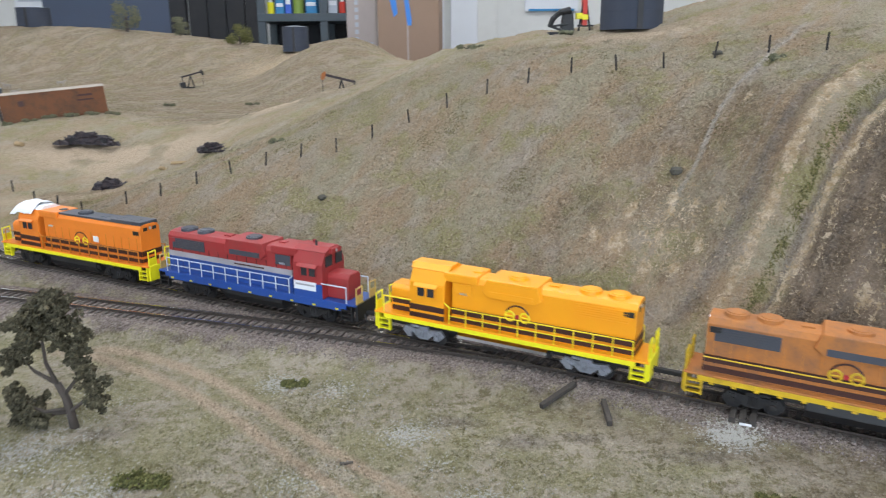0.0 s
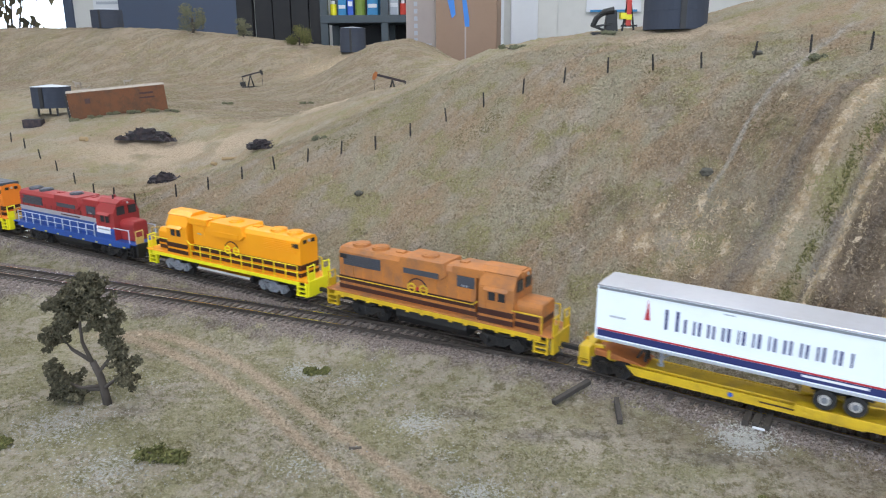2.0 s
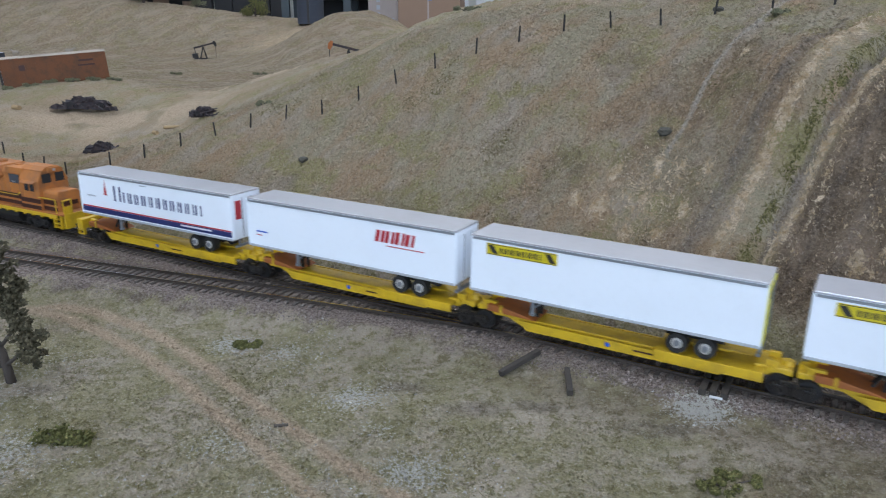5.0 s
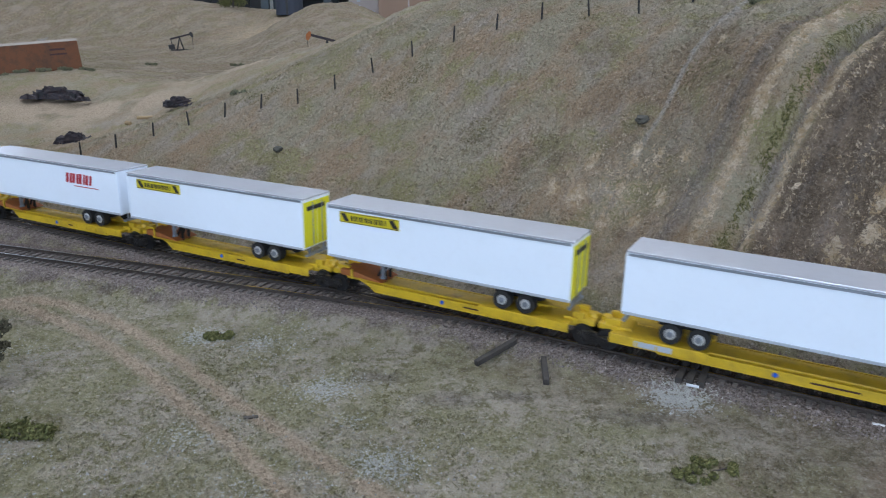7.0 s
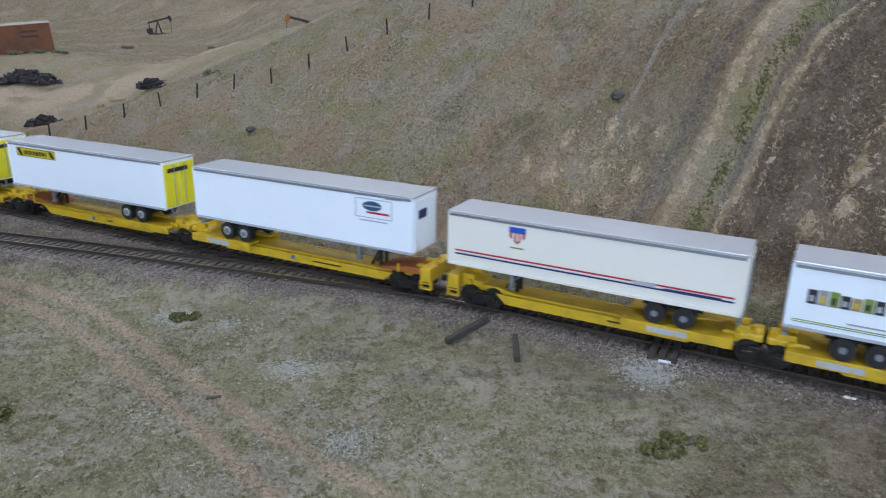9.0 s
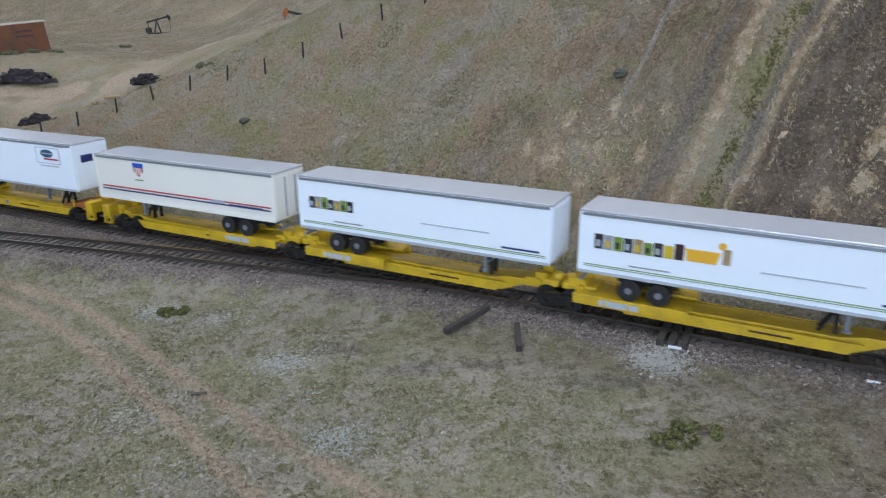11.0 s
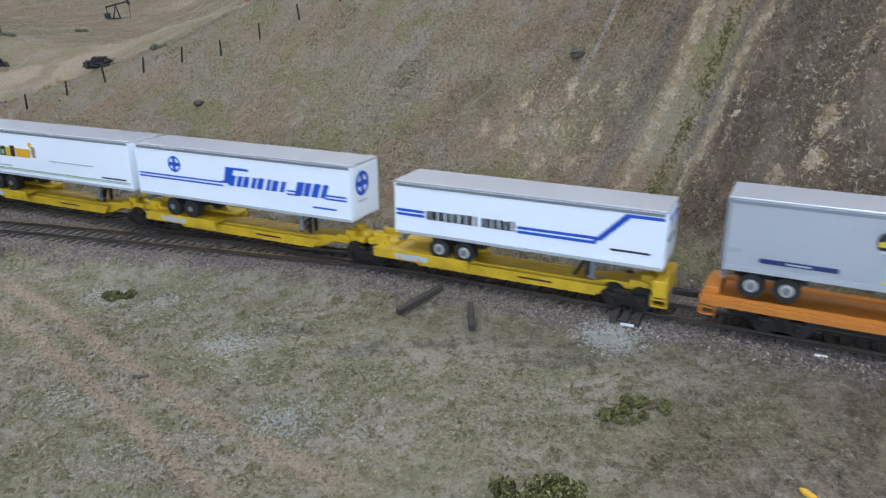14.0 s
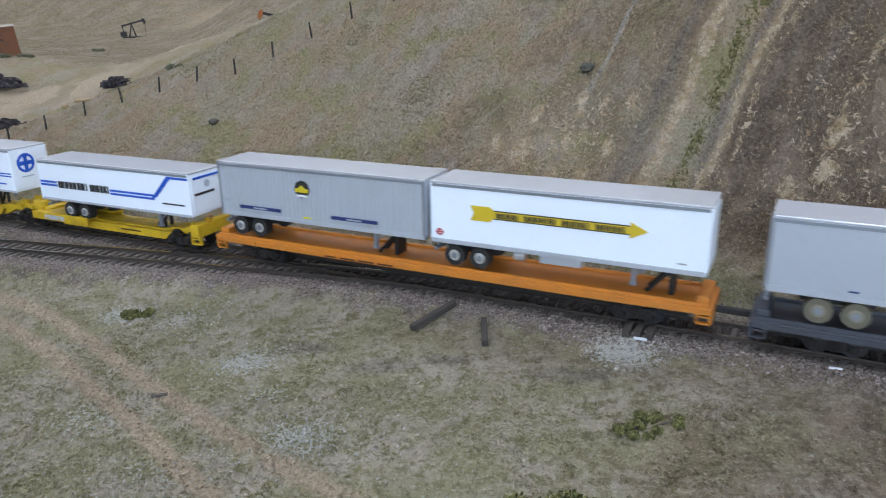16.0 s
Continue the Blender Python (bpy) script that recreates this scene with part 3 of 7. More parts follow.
def ground_masks(x, y):
    """How much of each kind of cover lies at a place."""
    n = (y - main_y(x)) * 0.88
    k = x - y - 0.42 * np.clip(n - 0.1, -0.07, 0.05)
    nz = fnoise(x, y, 0.05, 41)
    nf = fnoise(x, y, 0.012, 47, 3)
    down = fnoise(k, (x + y) * 0.15, 0.016, 51, 3)
    bare = soft(n, 0.02, 0.07) * (1 - soft(n, 0.2, 0.3)) * soft(x + 0.35 * (nz - 0.5), 0.05, 0.3) * (0.1 + 0.35 * soft(nz, 0.35, 0.65))
    bare = np.maximum(bare, 0.5 * np.exp(-((y - 2.14) / 0.16) ** 2) * soft(down + nz + 0.5 * soft(-x, 0.4, 0.7), 0.8, 1.15))
    bare = np.maximum(bare, 0.95 * soft(k, -0.23, -0.2) * soft(n, 0.03, 0.07) * (1 - soft(n, 0.3, 0.45)))
    bare = np.maximum(bare, 0.5 * soft(n, 0.3, 0.5) * soft(-x, -0.1, 0.1))
    bare = np.maximum(bare, 0.7 * bell(x, y, -0.42, 1.15, 0.11, 0.05))
    bare = np.maximum(bare, 0.5 * soft(-x, 0.3, 0.55) * soft(y + 0.25 * (nz - 0.5), 1.85, 2.05) * (0.55 + 0.45 * soft(down, 0.35, 0.6)))
    tan = 0.0 * x
    face = soft(n, 0.035, 0.07) * (1 - soft(n, 0.2, 0.3))
    for at, width, amount in ((-0.264, 0.01, 0.7), (-0.216, 0.0055, 0.72), (-0.204, 0.004, 0.45), (-0.14, 0.005, 0.45), (-0.185, 0.003, 0.3)):
        tan = np.maximum(tan, amount * face * np.exp(-((k - at + 0.012 * (nf - 0.5)) / width) ** 2) * (0.75 + 0.5 * nz))
    spots = 0.0 * x
    for cx, cy, r in ((0.234, 0.594, 0.008), (0.249, 0.608, 0.007), (0.22, 0.616, 0.0065), (0.232, 0.634, 0.0055), (0.206, 0.631, 0.0055),
                      (0.26, 0.618, 0.0055), (0.252, 0.582, 0.006), (0.274, 0.608, 0.005), (0.325, 0.651, 0.005), (0.366, 0.505, 0.008),
                      (0.2365, 0.635, 0.006), (0.2623, 0.6236, 0.006), (0.219, 0.619, 0.009), (0.206, 0.635, 0.005), (0.27, 0.585, 0.006), (0.287, 0.594, 0.005), (0.3765, 0.5146, 0.007), (0.349, 0.511, 0.007)):
        spots = np.maximum(spots, bell(x + y, x - y, cx + cy, cx - cy, r * 1.0, r * 1.2))
    tan = np.maximum(tan, 0.92 * spots)
    tan = np.maximum(tan, 0.4 * bell(x, y, 0.25, 0.605, 0.05, 0.05) + 0.25 * soft(k, -0.2, -0.17) * face)
    ruts = 0.0 * x
    for rut in (0.4659 + x * (-1.0642 + x * (-0.2905 + x * 10.625)), 0.4369 + x * (-1.1009 + x * (-0.7452 + x * 5.185))):
        near = np.exp(-((y - rut + 0.004 * (nz - 0.5)) * 0.72 / 0.0054) ** 2) * soft(-x, -0.16, -0.1) * soft(x, -0.24, -0.16)
        ruts = np.maximum(ruts, 0.92 * near * soft(nf, 0.0, 0.35))
    ruts = np.maximum(ruts, 1.0 * bell(x, y, -0.35, 1.12, 0.19, 0.075) * soft(nz, 0.2, 0.45))
    ruts = np.maximum(ruts, 0.9 * bell(x, y, -0.17, 1.22, 0.14, 0.06) * soft(nz, 0.3, 0.5))
    ruts = np.maximum(ruts, 0.7 * bell(x, y, -0.36, 0.96, 0.12, 0.03))
    ruts = np.maximum(ruts, 0.85 * bell(x, y, 0.3, 0.87, 0.09, 0.045) * soft(nf, 0.2, 0.45))
    tan = np.maximum(tan, 0.6 * bell(x, y, -0.3, 2.1, 0.16, 0.12))
    tan = np.maximum(tan, 0.3 * np.exp(-((y - 2.18) / 0.12) ** 2) * soft(down + 0.5 * nz, 0.55, 0.8))
    tan = np.maximum(tan, 0.5 * bell(x, y, 0.325, 0.425, 0.02, 0.008))
    green = 0.56 * face * np.exp(-((k + 0.235 + 0.012 * (nf - 0.5)) / 0.011) ** 2)
    slick = 0.0 * x
    slick = np.maximum(slick, 0.2 * soft(-x, 0.35, 0.6) * soft(y, 1.95, 2.1) * soft(down, 0.45, 0.6))
    for at, width, amount in ((-0.29, 0.008, 0.6), (-0.2255, 0.004, 0.7), (-0.195, 0.005, 0.4), (-0.165, 0.006, 0.45)):
        slick = np.maximum(slick, amount * face * np.exp(-((k - at + 0.012 * (nz - 0.5)) / width) ** 2))
    green = np.maximum(green, 0.35 * soft(nz, 0.55, 0.75) * (n < 0.3))
    green = np.maximum(green, 0.4 * soft(fnoise(x, y, 0.25, 61, 2), 0.5, 0.75) * soft(n, 0.25, 0.4) * soft(nz, 0.2, 0.6))
    green = np.maximum(green, 0.38 * soft(nz, 0.5, 0.65) * np.exp(-((n - 0.2) / 0.05) ** 2) * (x < 0.15))
    off = np.minimum(np.abs(y - main_y(x)), np.where(x < 0.16, np.abs(y - siding_y(x)), 9.0)) * 0.88
    off = np.where((x < 0.16) & (x > -0.02) & (y < main_y(x)) & (y > siding_y(x)), np.minimum(off, 0.02), off)
    track = 1 - soft(off + 0.03 * (nf - 0.5), 0.018, 0.038)
    for cx, cy, r in ((0.09, 0.4715, 0.016), (0.128, 0.447, 0.018), (0.219, 0.428, 0.02), (0.16, 0.45, 0.014), (-0.115, 0.468, 0.016)):
        slick = np.maximum(slick, 0.6 * bell(x, y, cx, cy, r * 1.3, r * 0.6))
    bare = np.maximum(bare, 0.66 * (n < -0.02) * (1 - soft(-n + 0.1 * (nz - 0.5), 0.12, 0.34)) * soft(x - 0.4 * (y - 0.4) + 0.15 * (nz - 0.5), 0.15, 0.34))
    bare = np.maximum(bare, 0.45 * soft(-n, 0.02, 0.03) * (1 - soft(-n, 0.05, 0.09)) * soft(x, 0.0, 0.2))
    path = 0.75 * np.exp(-((k + 0.37 + 0.012 * (nz - 0.5)) / 0.0045) ** 2) * soft(n, 0.1, 0.15) * (1 - soft(n, 0.3, 0.4))
    path = np.maximum(path, 0.4 * np.exp(-((k + 0.31) / 0.004) ** 2) * soft(n, 0.1, 0.14) * (1 - soft(n, 0.25, 0.3)))
    hill = soft(n + 0.03 * (nz - 0.5), 0.03, 0.06) * (1 - 0.3 * soft(n + 0.12 * (nz - 0.5) - 0.25 * soft(x, 0.0, 0.3), 0.12, 0.3))
    pale = 0.0 * x
    for cx, cy, r, amount in ((0.245, 0.447, 0.017, 0.75), (0.063, 0.458, 0.017, 0.6), (0.014, 0.5164, 0.017, 0.5), (-0.0206, 0.5273, 0.017, 0.65), (0.097, 0.39, 0.018, 0.6), (0.08, 0.425, 0.012, 0.4),
                              (-0.145, 0.45, 0.03, 0.5), (-0.0955, 0.4035, 0.03, 0.5), (0.008, 0.4145, 0.022, 0.45), (-0.13, 0.5, 0.04, 0.3), (0.045, 0.37, 0.03, 0.35)):
        pale = np.maximum(pale, amount * bell(x, y, cx, cy, r * 1.25, r * 1.1))
    return {"bare": bare, "tan": tan, "green": green, "track": track, "pale": pale, "rut": ruts, "slick": slick, "path": path, "hill": hill}


def lay_masks(me, masks, times=1):
    for key, val in masks.items():
        a = me.attributes.new(key, "FLOAT", "POINT")
        a.data.foreach_set("value", np.repeat(np.clip(val, 0, 1), times).astype(np.float32))


def ground():
    xs = axis_lines([(-3.0, -1.2, 0.04), (-1.2, -0.5, 0.009), (-0.5, -0.1, 0.0034), (-0.1, 0.5, 0.0026), (0.5, 0.62, 0.0034), (0.62, 0.9, 0.008), (0.9, 3.0, 0.05)])
    ys = axis_lines([(-1.9, 0.2, 0.05), (0.2, 0.3, 0.0034), (0.3, 0.72, 0.0026), (0.72, 1.05, 0.0034), (1.05, 1.5, 0.007), (1.5, 2.7, 0.011)])
    gx, gy = np.meshgrid(xs, ys)
    z = land(gx, gy)
    nx, ny = len(xs), len(ys)
    verts = np.stack([gx, gy, z], -1).reshape(-1, 3)
    i = np.arange(nx * ny).reshape(ny, nx)
    quads = np.stack([i[:-1, :-1], i[:-1, 1:], i[1:, 1:], i[1:, :-1]], -1).reshape(-1, 4)
    me = bpy.data.meshes.new("ground")
    me.from_pydata(verts.tolist(), [], quads.tolist())
    me.polygons.foreach_set("use_smooth", [True] * len(me.polygons))
    lay_masks(me, ground_masks(gx.ravel(), gy.ravel()))
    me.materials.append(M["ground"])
    ob = new("ground", me)
    tagged(ob, "rolling model hillside with dry olive and tan scenery flock", "ground", kind="structure")
    return ob


def room():
    x0, x1, y0, y1 = ROOM
    t = 0.1

    def flat(name, bm, mat, label, cat):
        return tagged(finish(name, bm, mat), label, cat, kind="structure")

    flat("floor", box(x0, x1, y0, y1, FLOOR - t, FLOOR), M["floor"], "worn grey concrete floor of the club room", "floor")
    flat("ceiling", box(x0, x1, y0, y1, CEILING, CEILING + t), M["ceiling"], "plain white ceiling over the layout", "ceiling")
    bm = box(x0, -1.55, y0 - t, y0, FLOOR, CEILING)
    box(1.95, x1, y0 - t, y0, FLOOR, CEILING, bm=bm)
    box(-1.55, 1.95, y0 - t, y0, FLOOR, 0.05, bm=bm)
    box(-1.55, 1.95, y0 - t, y0, 1.45, CEILING, bm=bm)
    flat("wall_south", bm, M["wall"], "off-white wall with a wide window behind the aisle", "wall")
    win = tagged(new("window_2"), "wide bright window behind the aisle", "window", kind="structure")
    bm = box(-1.55, -1.5, y0 - t, y0 + 0.01, 0.05, 1.45)
    box(1.9, 1.95, y0 - t, y0 + 0.01, 0.05, 1.45, bm=bm)
    box(-1.5, 1.9, y0 - t, y0 + 0.01, 0.05, 0.1, bm=bm)
    box(-1.5, 1.9, y0 - t, y0 + 0.01, 1.4, 1.45, bm=bm)
    part("window_frame", bm, M["paper"], win)
    part("pane", box(-1.5, 1.9, y0 - 0.06, y0 - 0.05, 0.1, 1.4), M["daylight"], win)
    flat("wall_west", box(x0 - t, x0, y0, y1, FLOOR, CEILING), M["wall"], "plain off-white side wall", "wall")
    flat("wall_east", box(x1, x1 + t, y0, y1, FLOOR, CEILING), M["wall"], "plain off-white side wall", "wall")
    # north wall with a window opening and a dark alcove
    wl, wr, wb, wt = -3.05, -2.3, 0.2, 1.2
    al, ar, at = -1.98, -1.32, 1.25
    bm = box(x0, wl, y1, y1 + t, FLOOR, CEILING)
    box(wl, wr, y1, y1 + t, FLOOR, wb, bm=bm)
    box(wl, wr, y1, y1 + t, wt, CEILING, bm=bm)
    box(wr, al, y1, y1 + t, FLOOR, CEILING, bm=bm)
    box(al, ar, y1, y1 + t, at, CEILING, bm=bm)
    box(ar, x1, y1, y1 + t, FLOOR, CEILING, bm=bm)
    flat("wall_north", bm, M["wall"], "off-white rear wall with a window and a dark alcove", "wall")
    win = tagged(new("window_1"), "bright daylight window in a pale frame", "window", kind="structure")
    bm = box(wl, wl + 0.05, y1 - 0.02, y1 + t, wb, wt)
    box(wr - 0.05, wr, y1 - 0.02, y1 + t, wb, wt, bm=bm)
    box(wl, wr, y1 - 0.02, y1 + t, wb - 0.04, wb, bm=bm)
    box(wl, wr, y1 - 0.02, y1 + t, wt, wt + 0.04, bm=bm)
    part("window_frame", bm, M["cloth"], win)
    part("pane", box(wl + 0.05, wr - 0.05, y1 + 0.05, y1 + 0.06, wb, wt), M["daylight"], win)
    # alcove interior: near-black walls carry its lack of light in their colour
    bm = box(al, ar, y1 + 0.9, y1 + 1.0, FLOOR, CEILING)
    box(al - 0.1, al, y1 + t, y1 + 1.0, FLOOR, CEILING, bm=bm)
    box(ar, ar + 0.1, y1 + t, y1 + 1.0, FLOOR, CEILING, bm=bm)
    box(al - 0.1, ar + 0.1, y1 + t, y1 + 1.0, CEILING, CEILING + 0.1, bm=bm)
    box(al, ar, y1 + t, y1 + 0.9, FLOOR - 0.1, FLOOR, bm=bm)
    flat("alcove", bm, M["wall_dark"], "unlit alcove behind the rear wall, its darkness painted near-black", "alcove")
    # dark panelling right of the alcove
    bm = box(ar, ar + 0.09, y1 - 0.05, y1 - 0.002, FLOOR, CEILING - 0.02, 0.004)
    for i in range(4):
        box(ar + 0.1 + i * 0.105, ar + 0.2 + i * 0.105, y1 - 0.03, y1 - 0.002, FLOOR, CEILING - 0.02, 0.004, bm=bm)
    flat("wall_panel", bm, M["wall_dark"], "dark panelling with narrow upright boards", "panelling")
    # layout fascia
    bm = box(-3.0, 3.0, -1.93, -1.9, -0.32, -0.02)
    box(-3.03, -3.0, -1.93, 2.73, -0.32, 0.1, bm=bm)
    box(3.0, 3.03, -1.93, 2.73, -0.32, 0.1, bm=bm)
    box(-3.0, 3.0, 2.7, 2.73, -0.32, 0.15, bm=bm)
    box(-3.0, 3.0, -1.9, 2.7, -0.32, -0.28, bm=bm)
    for x in (-2.9, -1.0, 1.0, 2.9):
        for y in (-1.8, 0.4, 2.6):
            box(x - 0.05, x + 0.05, y - 0.05, y + 0.05, FLOOR, -0.32, bm=bm)
    flat("layout_table", bm, M["plank"], "timber bench and fascia that carry the layout", "bench")
    # door casing beside the cardboard
    bm = box(0.12, 0.2, y1 - 0.05, y1 - 0.002, FLOOR, 1.2, 0.004)
    flat("door_trim", bm, M["paper"], "white door casing strip", "trim")
    bm = box(0.24, 0.39, y1 - 0.04, y1 - 0.002, FLOOR, 1.2, 0.004)
    flat("door_1", bm, M["paper"], "narrow white painted door", "door")
    bm = box(0.39, 0.5, y1 - 0.03, y1 - 0.002, FLOOR, 1.2, 0.004)
    flat("trim", bm, M["wall"], "grey-white casing strip", "trim")


def lamp_fixtures():
    for x, y in LAMPS:
        f = thing("ceiling_light", "long white fluorescent ceiling fixture, lit", "ceiling light", "ceiling lights", pose(x, y, CEILING))
        part("housing", box(-0.63, 0.63, -0.14, 0.14, -0.07, -0.001, 0.008), M["ceiling"], f)
        part("diffuser", box(-0.6, 0.6, -0.11, 0.11, -0.09, -0.072, 0.004), M["tube"], f)


ground_ob = ground()
room()
lamp_fixtures()


def shelving():
    u = thing("shelving_unit", "dark steel shelving with mixed coloured supplies on it", "shelving", m=pose(-0.75, 4.05, FLOOR))
    w, d, h = 0.7, 0.3, 2.3
    for x in (0.0, 0.32, w):
        for y in (0.0, d):
            part("post", box(x - 0.02, x + 0.02, y - 0.015, y + 0.015, 0, h, 0.002), M["shelf"], u)
    for z in (0.5, 0.95, 1.43, 1.95):
        part("shelf", box(-0.02, w + 0.02, -0.02, d + 0.02, z - 0.02, z + 0.02, 0.003), M["shelf"], u)
    part("back_panel", box(-0.02, w + 0.02, d + 0.02, d + 0.03, 0, h), M["wall_dark"], u)
    rnd = random.Random(4)
    x = -0.73
    mats = ["lemon", "teal", "royal", "leaf_green", "teal", "pale_grey", "scarlet", "scarlet", "tape", "paper", "pale_grey", "crimson"]
    for i, key in enumerate(mats):
        wd = 0.03 + rnd.random() * 0.035
        if -0.47 < x < -0.4 or x + wd > -0.05:
            x += 0.055
            if x + wd > -0.04:
                break
        hh = 0.07 + rnd.random() * 0.12
        zb = FLOOR + 1.451
        if i % 3 == 0:
            t = thing("bottle", "small coloured supply bottle on a steel shelf", "bottle", m=pose(x + wd / 2, 4.1, zb))
            part("body", rod((0, 0, 0), (0, 0, hh * 0.7), wd * 0.45, seg=14), M[key], t)
            part("cap", rod((0, 0, hh * 0.7), (0, 0, hh * 0.9), wd * 0.25, seg=12), M["paper"], t)
        else:
            t = thing("carton", "small coloured supply carton on a steel shelf", "carton", m=pose(x + wd / 2, 4.1, zb))
            part("body", box(-wd / 2, wd / 2, 0, 0.1, 0, hh, 0.003), M[key], t)
            part("print_band", box(-wd / 2 + 0.004, wd / 2 - 0.004, -0.003, 0, hh * 0.4, hh * 0.6), M["paper"], t)
        x += wd + 0.006
    t = thing("tub", "pale plastic tub on the lower shelf", "tub", m=pose(-0.2, 4.1, FLOOR + 0.971))
    part("body", prism([(-0.05, 0), (0.05, 0), (0.06, 0.09), (-0.06, 0.09)], 0, 0.1, bevel=0.004), M["pale_grey"], t)
    part("lid", box(-0.065, 0.065, -0.005, 0.105, 0.09, 0.1, 0.003), M["paper"], t)


def cardboard():
    b = thing("cardboard_box", "tall brown cardboard carton with blue tape marks", "cardboard box", m=pose(-0.09, 2.95, FLOOR, 0, 0, -4))
    part("body", box(0, 0.232, 0, 0.3, 0, 1.95, 0.004), M["card"], b)
    part("seam", box(0.11, 0.116, -0.002, 0.0, 0.02, 1.93), M["card_pale"], b)
    mark = prism([(0.045, 1.45), (0.062, 1.38), (0.076, 1.395), (0.07, 1.45)], -0.003, 0.0)
    part("tape_mark", mark, M["tape"], b, "strip of blue tape")
    mark = prism([(0.098, 1.47), (0.112, 1.35), (0.128, 1.35), (0.128, 1.375), (0.113, 1.47)], -0.003, 0.0)
    part("tape_mark", mark, M["tape"], b, "strip of blue tape")
    p = thing("cardboard_box", "pale grey cardboard carton standing beside a brown one", "cardboard box", m=pose(-0.245, 3.35, FLOOR))
    part("body", box(0, 0.125, 0, 0.3, 0, 2.0, 0.004), M["card_pale"], p)
    for i in range(7):
        part("print_bar", box(0.035, 0.05, -0.002, 0.0, 1.3 + i * 0.03, 1.318 + i * 0.03), M["pale_grey"], p)
    part("print_bar", box(0.02, 0.11, -0.002, 0.0, 1.29, 1.295), M["pale_grey"], p)
    part("print_bar", box(0.02, 0.11, -0.002, 0.0, 1.275, 1.28), M["pale_grey"], p)


def wall_notices():
    n = thing("notice", "white printed notice on the rear wall", "notice", m=pose(-2.17, 4.38, 0.38))
    part("sheet", box(0, 0.17, 0, 0.01, 0, 0.32), M["paper"], n)
    for i in range(4):
        part("print_bar", box(0.02, 0.15, -0.003, 0, 0.06 + i * 0.05, 0.075 + i * 0.05), M["pale_grey"], n)
    n = thing("notice", "white notice high on the pale rear wall", "notice", m=pose(0.66, 4.38, 0.42))
    part("sheet", box(0, 0.3, 0, 0.01, 0, 0.3), M["paper"], n)
    part("print_bar", box(0.02, 0.28, -0.003, 0, 0.0, 0.012), M["teal"], n)


def alcove_things():
    for x, z, r in ((-1.85, -0.1, 0.05), (-1.72, 0.12, 0.06), (-1.55, -0.05, 0.045)):
        p = thing("storage_jar", "dim reddish brown jar in a dark alcove", "jar", m=pose(x, 4.9, FLOOR + 1.15))
        part("body", rod((0, 0, 0), (0, 0, 0.2 + r), r, seg=14), M["rust"], p)
        part("lid", rod((0, 0, 0.2 + r), (0, 0, 0.23 + r), r * 0.8, seg=14), M["card"], p)
    t = thing("work_table", "dark table in an unlit alcove", "table", m=pose(-1.65, 4.9, FLOOR))
    part("tabletop", box(-0.28, 0.28, -0.2, 0.2, 1.11, 1.15, 0.004), M["wall_dark"], t)
    for x in (-0.25, 0.25):
        for y in (-0.17, 0.17):
            part("leg", box(x - 0.02, x + 0.02, y - 0.02, y + 0.02, 0, 1.11), M["wall_dark"], t)


def window_plant():
    p = thing("climbing_plant", "dark leafy plant silhouetted before a bright window", "plant", m=pose(-2.62, 4.2, FLOOR))
    part("pot", rod((0, 0, 0.0), (0, 0, 0.9), 0.11, 0.14, seg=18), M["card"], p)
    rnd = random.Random(8)
    bm = None
    for i in range(7):
        a = rnd.random() * 6.28
        top = (0.2 * math.cos(a), 0.05 * math.sin(a), 1.35 + rnd.random() * 0.5)
        bm = rod((0, 0, 0.88), top, 0.008, 0.004, seg=5, bm=bm)
    part("stem", bm, M["bark"], p)
    bm = bmesh.new()
    for i in range(170):
        c = Vector((rnd.uniform(-0.3, 0.3), rnd.uniform(-0.05, 0.05), rnd.uniform(1.15, 2.0)))
        d = Vector((rnd.uniform(-1, 1), rnd.uniform(-0.3, 0.3), rnd.uniform(-1, 1))).normalized() * 0.035
        e = d.cross(Vector((0, 1, 0))).normalized() * 0.018
        bm.faces.new([bm.verts.new(v) for v in (c - d, c + e, c + d, c - e)])
    part("leaves", bm, M["leaves"], p)


def roller_screen():
    """A blue-grey screen before the alcove that is drawn up."""
    s = thing("roller_screen", "plain slate-blue roller screen before an alcove", "screen", m=pose(-1.65, 4.36, 0.05))
    part("cloth", box(-0.36, 0.36, -0.004, 0.004, 0.0, 1.05), M["cloth"], s)
    part("bottom_bar", rod((-0.36, 0, 0.0), (0.36, 0, 0.0), 0.012, seg=10), M["shelf"], s)
    return s


shelving()
cardboard()
wall_notices()
alcove_things()
window_plant()
SCREEN = roller_screen()

# ---- the train: how far it has gone at each half second ----
GONE = [0.0, 0.0737, 0.1444, 0.2139, 0.2837, 0.3534, 0.4226, 0.4923, 0.562, 0.6326, 0.7032, 0.7722, 0.8412, 0.9102, 0.9793, 1.05, 1.1214,
        1.1927, 1.2638, 1.3347, 1.4055, 1.4762, 1.5459, 1.6163, 1.6865, 1.7602, 1.8334, 1.9077, 1.9842, 2.0609, 2.1377, 2.2136, 2.2884]
LINE_X = np.linspace(-4.5, 5.0, 9501)
LINE_Y = main_y(LINE_X)
LINE_S = np.concatenate([[0], np.cumsum(np.hypot(np.diff(LINE_X), np.diff(LINE_Y)))])
LINE_S -= np.interp(0.0, LINE_X, LINE_S)


def on_line(q):
    x = float(np.interp(q, LINE_S, LINE_X))
    return Vector((x, float(main_y(x)), float(rail_z(x))))


